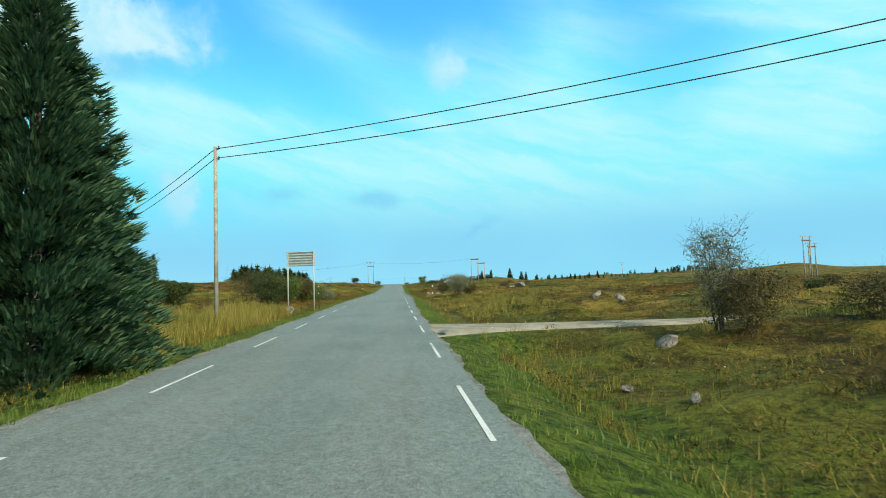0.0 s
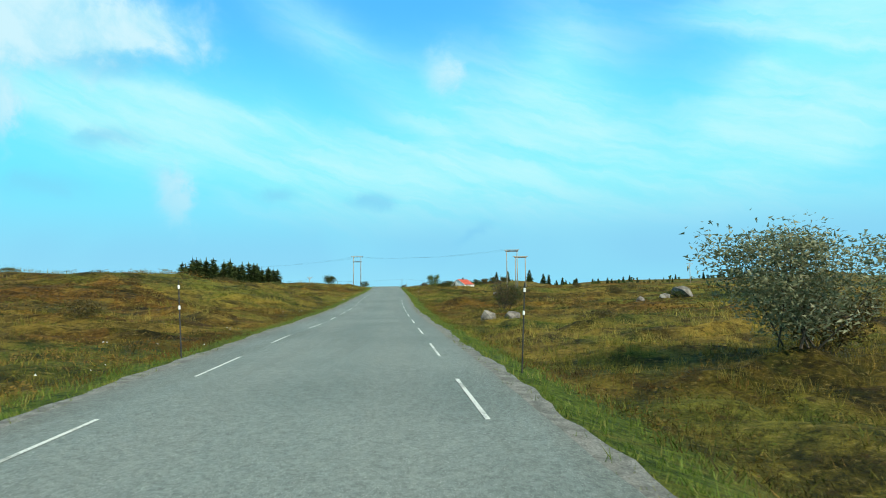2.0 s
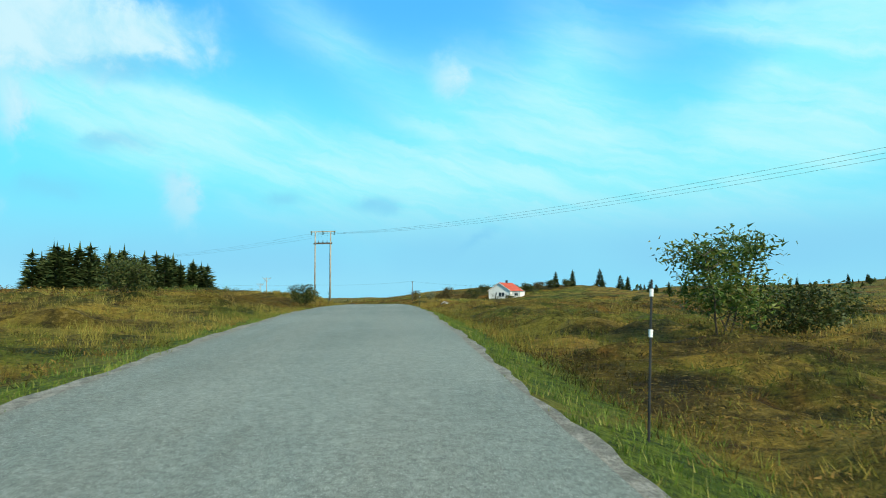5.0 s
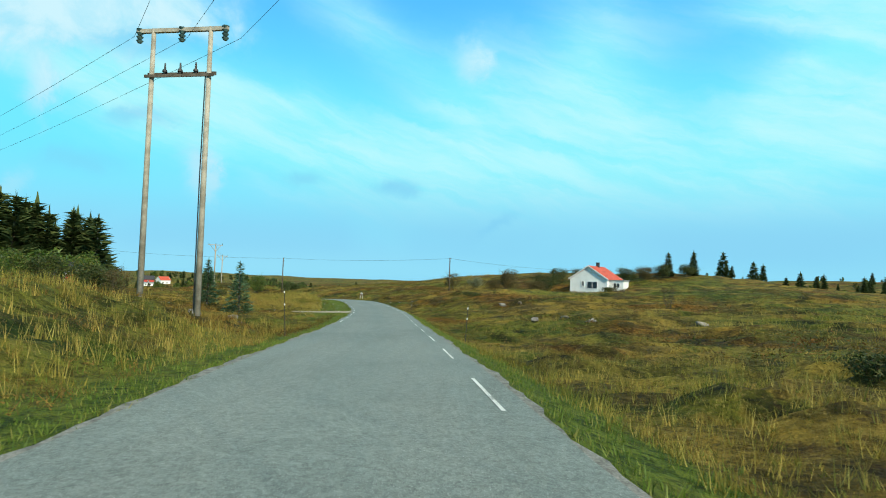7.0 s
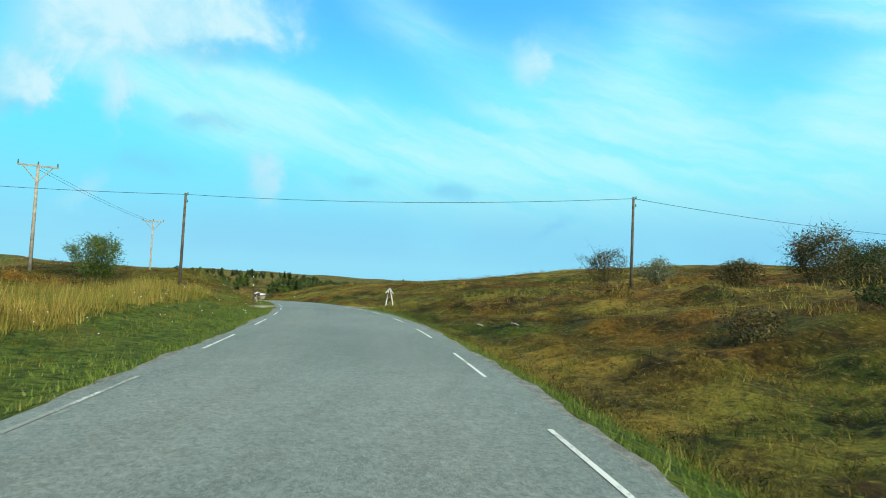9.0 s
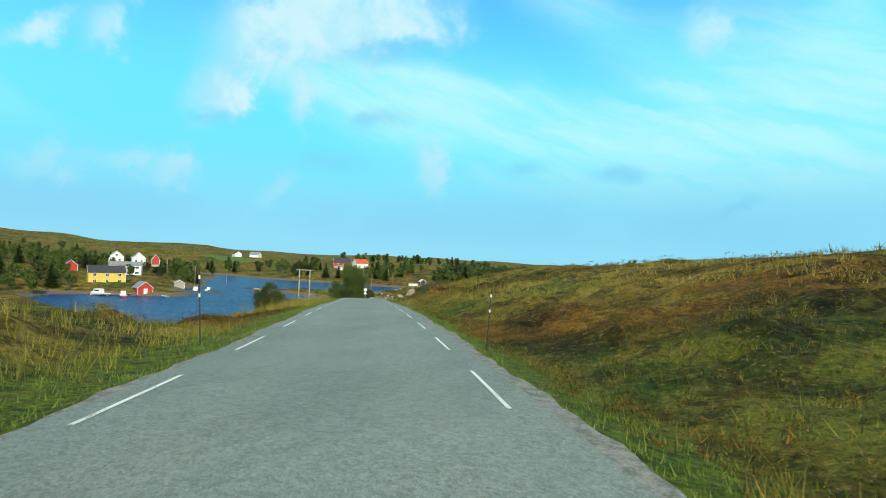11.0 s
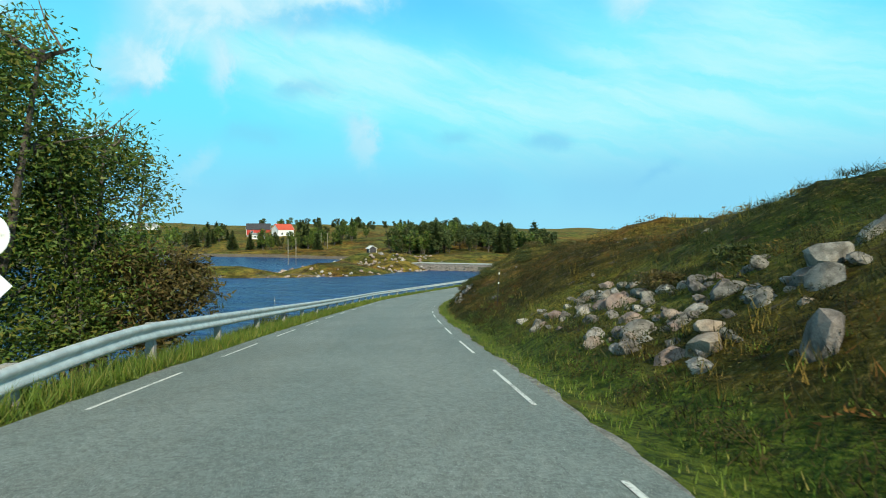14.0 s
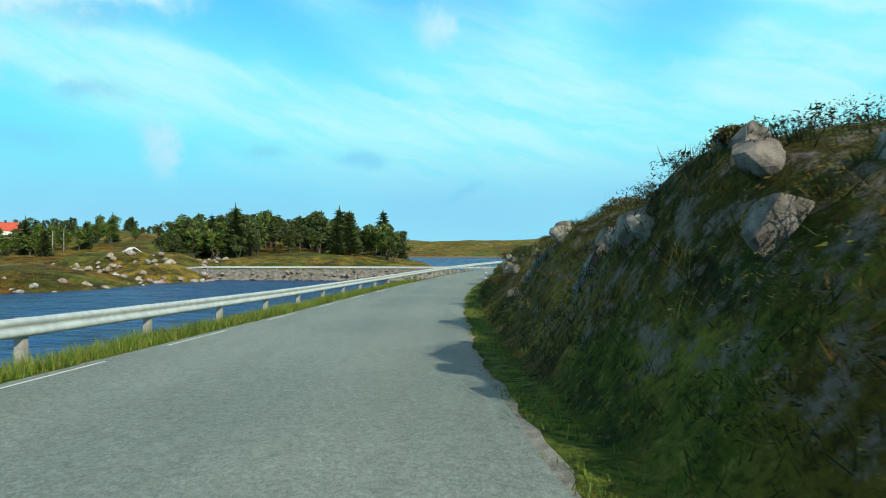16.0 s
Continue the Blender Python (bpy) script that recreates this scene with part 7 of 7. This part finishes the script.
def house(x, y, turn, width, length, eave, rise, wall, roof, label, front=(), side=(), left=(), door=None, chimney=True, z=None, base=0.4, trim=None, name="house", category="house", over=0.35, mid=False):
    """A gabled house whose gable faces -y before it is turned. front: windows (x, z, w, h) on the gable; side, left: (y, z, w, h) on the long walls."""
    if mid:                                  # x, y name its middle
        x, y = x + math.sin(radians(turn)) * length / 2, y - math.cos(radians(turn)) * length / 2
    zz = (min(gz(x, y), gz(x + width * 0.4, y)) if z is None else z)
    e = thing(name, x, y, zz, turn, label, category)
    hw = width / 2
    body = Shape().prism([(-hw, 0), (hw, 0), (hw, eave), (0, eave + rise), (-hw, eave)], length, Matrix.Translation((0, length / 2, 0)))
    part("plinth", Shape().box((0, length / 2, -0.5), (width - 0.06, length - 0.06, 1.1 + base * 0.3)), M_CONCRETE, e)
    k = rise / hw
    for sg in (-1, 1):
        o = over
        sl = Shape().prism([(0, eave + rise + 0.02), (sg * (hw + o), eave - k * o + 0.02), (sg * (hw + o), eave - k * o + 0.16), (0, eave + rise + 0.17)], length + 2 * o, Matrix.Translation((0, length / 2, 0)))
        part("roof_slope", sl, roof, e)
        for yy in (-o - 0.015, length + o + 0.015):
            part("barge_board", Shape().prism([(0, eave + rise + 0.2), (sg * (hw + o + 0.02), eave - k * o + 0.18), (sg * (hw + o + 0.02), eave - k * o - 0.03), (0, eave + rise - 0.02)], 0.05, Matrix.Translation((0, yy, 0))), trim or M_WHITEPAINT, e)
    part("wall", body, wall, e)
    for xx in (-hw, hw):
        part("corner_board", Shape().box((xx, 0, eave / 2), (0.14, 0.14, eave)), trim or M_WHITEPAINT, e)
    for wx, wz, w, h in front:
        window_part(e, (wx, -0.045, wz), w, h)
    for wy, wz, w, h in side:
        window_part(e, (hw + 0.045, wy, wz), w, h, math.pi / 2)
    for wy, wz, w, h in left:
        window_part(e, (-hw - 0.045, wy, wz), w, h, -math.pi / 2)
    if door:
        dx, dw, dh, mat = door
        part("door", Shape().box((dx, -0.05, dh / 2), (dw, 0.07, dh)), mat, e, "painted door")
    if chimney:
        part("chimney", Shape().box((0.1, length * 0.55, eave + rise + 0.35), (0.55, 0.55, 1.0)).box((0.1, length * 0.55, eave + rise + 0.88), (0.65, 0.65, 0.1)), M_ROOF_DARK, e, "dark chimney stack")
    return e


white = house(-0.3, 369.7, -30, 7.2, 9.5, 2.6, 2.35, M_WHITEPAINT, M_TILE_RED, "white wooden house with a red roof and double gable window",
              front=((0.75, 1.35, 2.0, 1.35), (-1.1, 1.55, 0.5, 1.0)), side=((3.0, 1.5, 1.1, 1.1), (6.5, 1.5, 1.1, 1.1)), z=2.15)
an = Shape().box((4.95, 3.3, 1.15), (2.7, 3.6, 2.3))
part("annex", an, M_WHITEPAINT, white, "flat-roofed white annex")
part("annex_roof", Shape().box((4.95, 3.3, 2.38), (3.1, 4.0, 0.16)), M_ROOF_GREY, white)
window_part(white, (5.0, 1.455, 1.4), 1.2, 0.9)
part("porch_rail", Shape().box((4.6, 0.9, 0.45), (2.4, 0.06, 0.9)), M_WHITEPAINT, white, "white porch railing")
house(-74.0, 328.8, 60, 4.6, 6.0, 2.6, 1.7, M_REDPAINT, M_ROOF_DARK, "red-painted wooden shed behind bushes", chimney=False, name="shed", category="shed")


def pair(x, y):
    """The turn that makes a gable at (x, y) face those who come down to the inlet."""
    d = Vector((-87 - x, 440 - y, 0)).normalized()
    return math.degrees(math.atan2(d.x, -d.y))


house(-247.5, 553.5, pair(-247.5, 553.5) + 8, 5.2, 7.0, 2.5, 2.1, M_REDPAINT, M_ROOF_GREY, "red boathouse with a white door at the water's edge", door=(0.1, 1.3, 2.2, M_WHITEPAINT), chimney=False, z=WATER_Z + 0.35, name="boathouse", category="boathouse")
yel = house(-287.5, 568.9, pair(-287, 569) + 90, 8.0, 13.5, 5.2, 2.5, M_YELLOW, M_ROOF_DARK, "two-storey yellow wooden house with a dark roof",
            left=tuple((2.2 + 4.5 * k, zz, 1.1, 1.2) for k in range(3) for zz in (1.6, 4.1)), front=((0, 1.6, 1.1, 1.2), (0, 4.1, 1.1, 1.2)), z=-15.4, mid=True)
house(-319.6, 576.2, pair(-320, 576), 5.0, 6.5, 3.0, 2.2, M_REDPAINT, M_ROOF_DARK, "small red gabled house on the slope", z=-11.4, mid=True)
house(-318.5, 604.2, pair(-318, 604) + 80, 7.5, 14.0, 5.0, 1.6, M_WHITEPAINT, M_ROOF_GREY, "long white two-storey house with balconies", left=tuple((1.8 + 3.4 * k, zz, 1.6, 1.1) for k in range(4) for zz in (1.4, 3.9)), z=-13.2, mid=True)
house(-357.7, 630.2, pair(-358, 630), 7.0, 9.0, 3.4, 3.0, M_WHITEPAINT, M_ROOF_DARK, "white gabled house among trees", front=((-1.5, 1.6, 1.0, 1.2), (1.5, 1.6, 1.0, 1.2), (0, 4.2, 1.0, 1.1)), z=-8.0, mid=True)
house(-345.0, 634.0, pair(-345, 634), 6.5, 8.0, 3.2, 3.0, M_WHITEPAINT, M_ROOF_GREY, "white house with a steep grey roof", front=((-1.3, 1.6, 1.0, 1.2), (1.3, 1.6, 1.0, 1.2)), z=-8.2, mid=True)
house(-321.9, 624.6, pair(-322, 625), 3.6, 4.5, 2.6, 2.6, M_REDPAINT, M_ROOF_DARK, "small brown-red cabin with a steep roof", chimney=False, z=-7.9, mid=True)
house(-273.0, 594.0, pair(-273, 594), 4.0, 5.0, 2.2, 1.2, M_POLE, M_ROOF_GREY, "weathered grey boat shed on the shore", chimney=False, name="boathouse", category="boathouse", z=WATER_Z + 0.5, mid=True)
house(-297.7, 792.9, -28, 7.0, 10.0, 4.2, 3.0, M_WHITEPAINT, M_TILE_RED, "white house with a bright red roof above the far shore", front=((-1.5, 1.7, 1.1, 1.2), (1.5, 1.7, 1.1, 1.2)), side=((2.5, 1.7, 1.1, 1.2), (6.5, 1.7, 1.1, 1.2)), z=-8.7, mid=True)
house(-313.0, 792.0, -58, 7.5, 13.0, 3.2, 3.2, M_REDPAINT, M_ROOF_DARK, "dark house with a black roof above the far shore", side=((3, 1.7, 1.2, 1.2), (8, 1.7, 1.2, 1.2)), z=-7.6, mid=True)
house(-303.0, 777.0, -58, 4.0, 8.5, 2.4, 0.9, M_WHITEPAINT, M_ROOF_GREY, "low white garage on the far shore", side=((2.2, 1.3, 1.3, 0.9), (5.6, 1.3, 1.3, 0.9)), chimney=False, name="garage", category="garage", mid=True)
house(-504.0, 892.0, 60, 7.0, 9.0, 3.2, 2.4, M_WHITEPAINT, M_ROOF_DARK, "far white house on the hillside", mid=True)
house(-493.0, 908.0, 100, 7.0, 10.0, 3.2, 2.4, M_WHITEPAINT, M_ROOF_GREY, "far white farmhouse above a green field", mid=True)
house(-208.9, 713.5, 40, 3.0, 3.6, 2.0, 1.0, M_ROOF_DARK, M_WHITEPAINT, "tiny dark cabin with a pale roof on a knoll", chimney=False, z=-14.7, name="cabin", category="cabin", mid=True)
# a mown field on the far hillside
fx, fy = np.meshgrid(np.linspace(-485, -415, 18), np.linspace(820, 872, 18), indexing="ij")
fz = ground_z(fx.ravel(), fy.ravel()) + 0.5
tagged(new("field", quads("field", np.stack([fx.ravel(), fy.ravel(), fz], 1), grid_faces(18, 18)[:, ::-1], M_FIELD)), "bright green mown field on the hillside", "field", kind="structure")

# ---------------------------------------------------------------- boats and the jetty


def boat(x, y, turn, length, beam, deep, hull, label, cabin=None, inside=None, rim=None):
    e = thing("boat", x, y, WATER_Z - 0.12, turn, label, "boat")
    rows = []
    n = 10
    for i in range(n + 1):
        t = i / n
        w = beam / 2 * (1 - max(0, t - 0.35) ** 2 / 0.43) ** 1.0 * (0.9 + 0.1 * t)
        w = max(w, 0.02)
        sheer = deep * (0.9 + 0.35 * t * t)
        yy = (t - 0.5) * length
        rows += [(-w, yy, sheer), (-w * 0.82, yy, sheer * 0.45), (0, yy + 0.05 * length * t, 0.0 + 0.25 * deep * max(0, t - 0.7)), (w * 0.82, yy, sheer * 0.45), (w, yy, sheer)]
    f = [tuple(map(int, q)) for q in grid_faces(n + 1, 5)]
    h = Shape().add(rows, f + [(0, 1, 2, 3, 4)])
    part("hull", h, hull, e)
    dk = []
    for i in range(n + 1):
        a, b = rows[5 * i], rows[5 * i + 4]
        dk += [(a[0] * 0.97, a[1], a[2] - 0.06), (b[0] * 0.97, b[1], b[2] - 0.06)]
    part("deck", Shape().add(dk, [tuple(map(int, q)) for q in grid_faces(n + 1, 2)]), inside or M_WHITEPAINT, e)
    g = Shape()
    for k in (0, 4):
        g.tube([rows[5 * i + k] for i in range(n + 1)], [0.035] * (n + 1), 5)
    part("gunwale", g, rim or M_WHITEPAINT, e)
    if cabin:
        cw, cl, ch, cy = cabin
        zb = deep * 0.9
        c = part("cabin", Shape().prism([(-cl / 2, zb), (cl / 2, zb), (cl / 2 - 0.35, zb + ch), (-cl / 2 + 0.1, zb + ch)], cw, Matrix.Translation((0, cy, 0)) @ Matrix.Rotation(math.pi / 2, 4, 'Z')), M_WHITEPAINT, e, "white cabin")
        part("cabin_window", Shape().box((0, cy, zb + ch * 0.62), (cw + 0.02, cl * 0.62, ch * 0.32)), M_GLASS, c, "dark cabin windows")
    return e


boat(-256.9, 542.3, 100, 7.5, 2.6, 1.1, M_WHITEPAINT, "white cabin cruiser moored at a jetty", (2.0, 3.0, 1.5, 0.4))
boat(-246.9, 543.6, 55, 8.5, 2.4, 0.9, M_REDPAINT, "red and white wooden fishing boat moored by a boathouse", (1.6, 1.8, 1.4, -0.6), rim=M_WHITEPAINT)
boat(-237.8, 553.3, 70, 5.0, 1.7, 0.6, mottled("teal_paint", (0.05, 0.30, 0.30), (0.09, 0.40, 0.38), 2, 0.5), "small turquoise rowing boat pulled up on the shore", inside=M_POLE)
boat(-259.9, 590.5, 40, 6.0, 2.2, 0.9, M_WHITEPAINT, "white motor boat beside a stone spit", (1.7, 1.9, 1.0, 0.3))
boat(-256.5, 594.5, 20, 5.0, 1.9, 0.8, M_WHITEPAINT, "small white motor boat beside a stone spit", (1.4, 1.3, 0.9, 0.2))
boat(-248.7, 617.2, 78, 5.4, 2.0, 0.85, M_BOATYELLOW, "bright yellow open boat moored off the islet", inside=M_BOATYELLOW, rim=M_BOATYELLOW)


def jetty():
    e = thing("jetty", -252, 547, WATER_Z - 1.0, pair(-252, 547) + 12, "grey wooden jetty on posts beside the boathouse", "jetty")
    for k in range(16):
        part("plank", Shape().box((-6.5 + 0.62 * k, 0, 1.62), (0.58, 2.2, 0.06)), M_POLE, e)
    for xx in (-6, -2, 2):
        for yy in (-0.9, 0.9):
            part("post", Shape().rod((xx, yy, -0.5), (xx, yy, 1.6), 0.1, 0.1, 8), M_DARKPOLE, e)
    return e


jetty()
for x, y, top in ((-220.5, 668.7, -8.4), (-217.9, 669.4, -8.2), (-243, 735.2, -6.5), (-240.2, 736, -6.5), (-270, 600, -7.0), (-300, 612, -4.5), (-288, 640, -8.5), (-330, 640, -5.0)):
    single_pole(x, y, top, 0.11, "pale wooden pole on the far shore", arm=False)
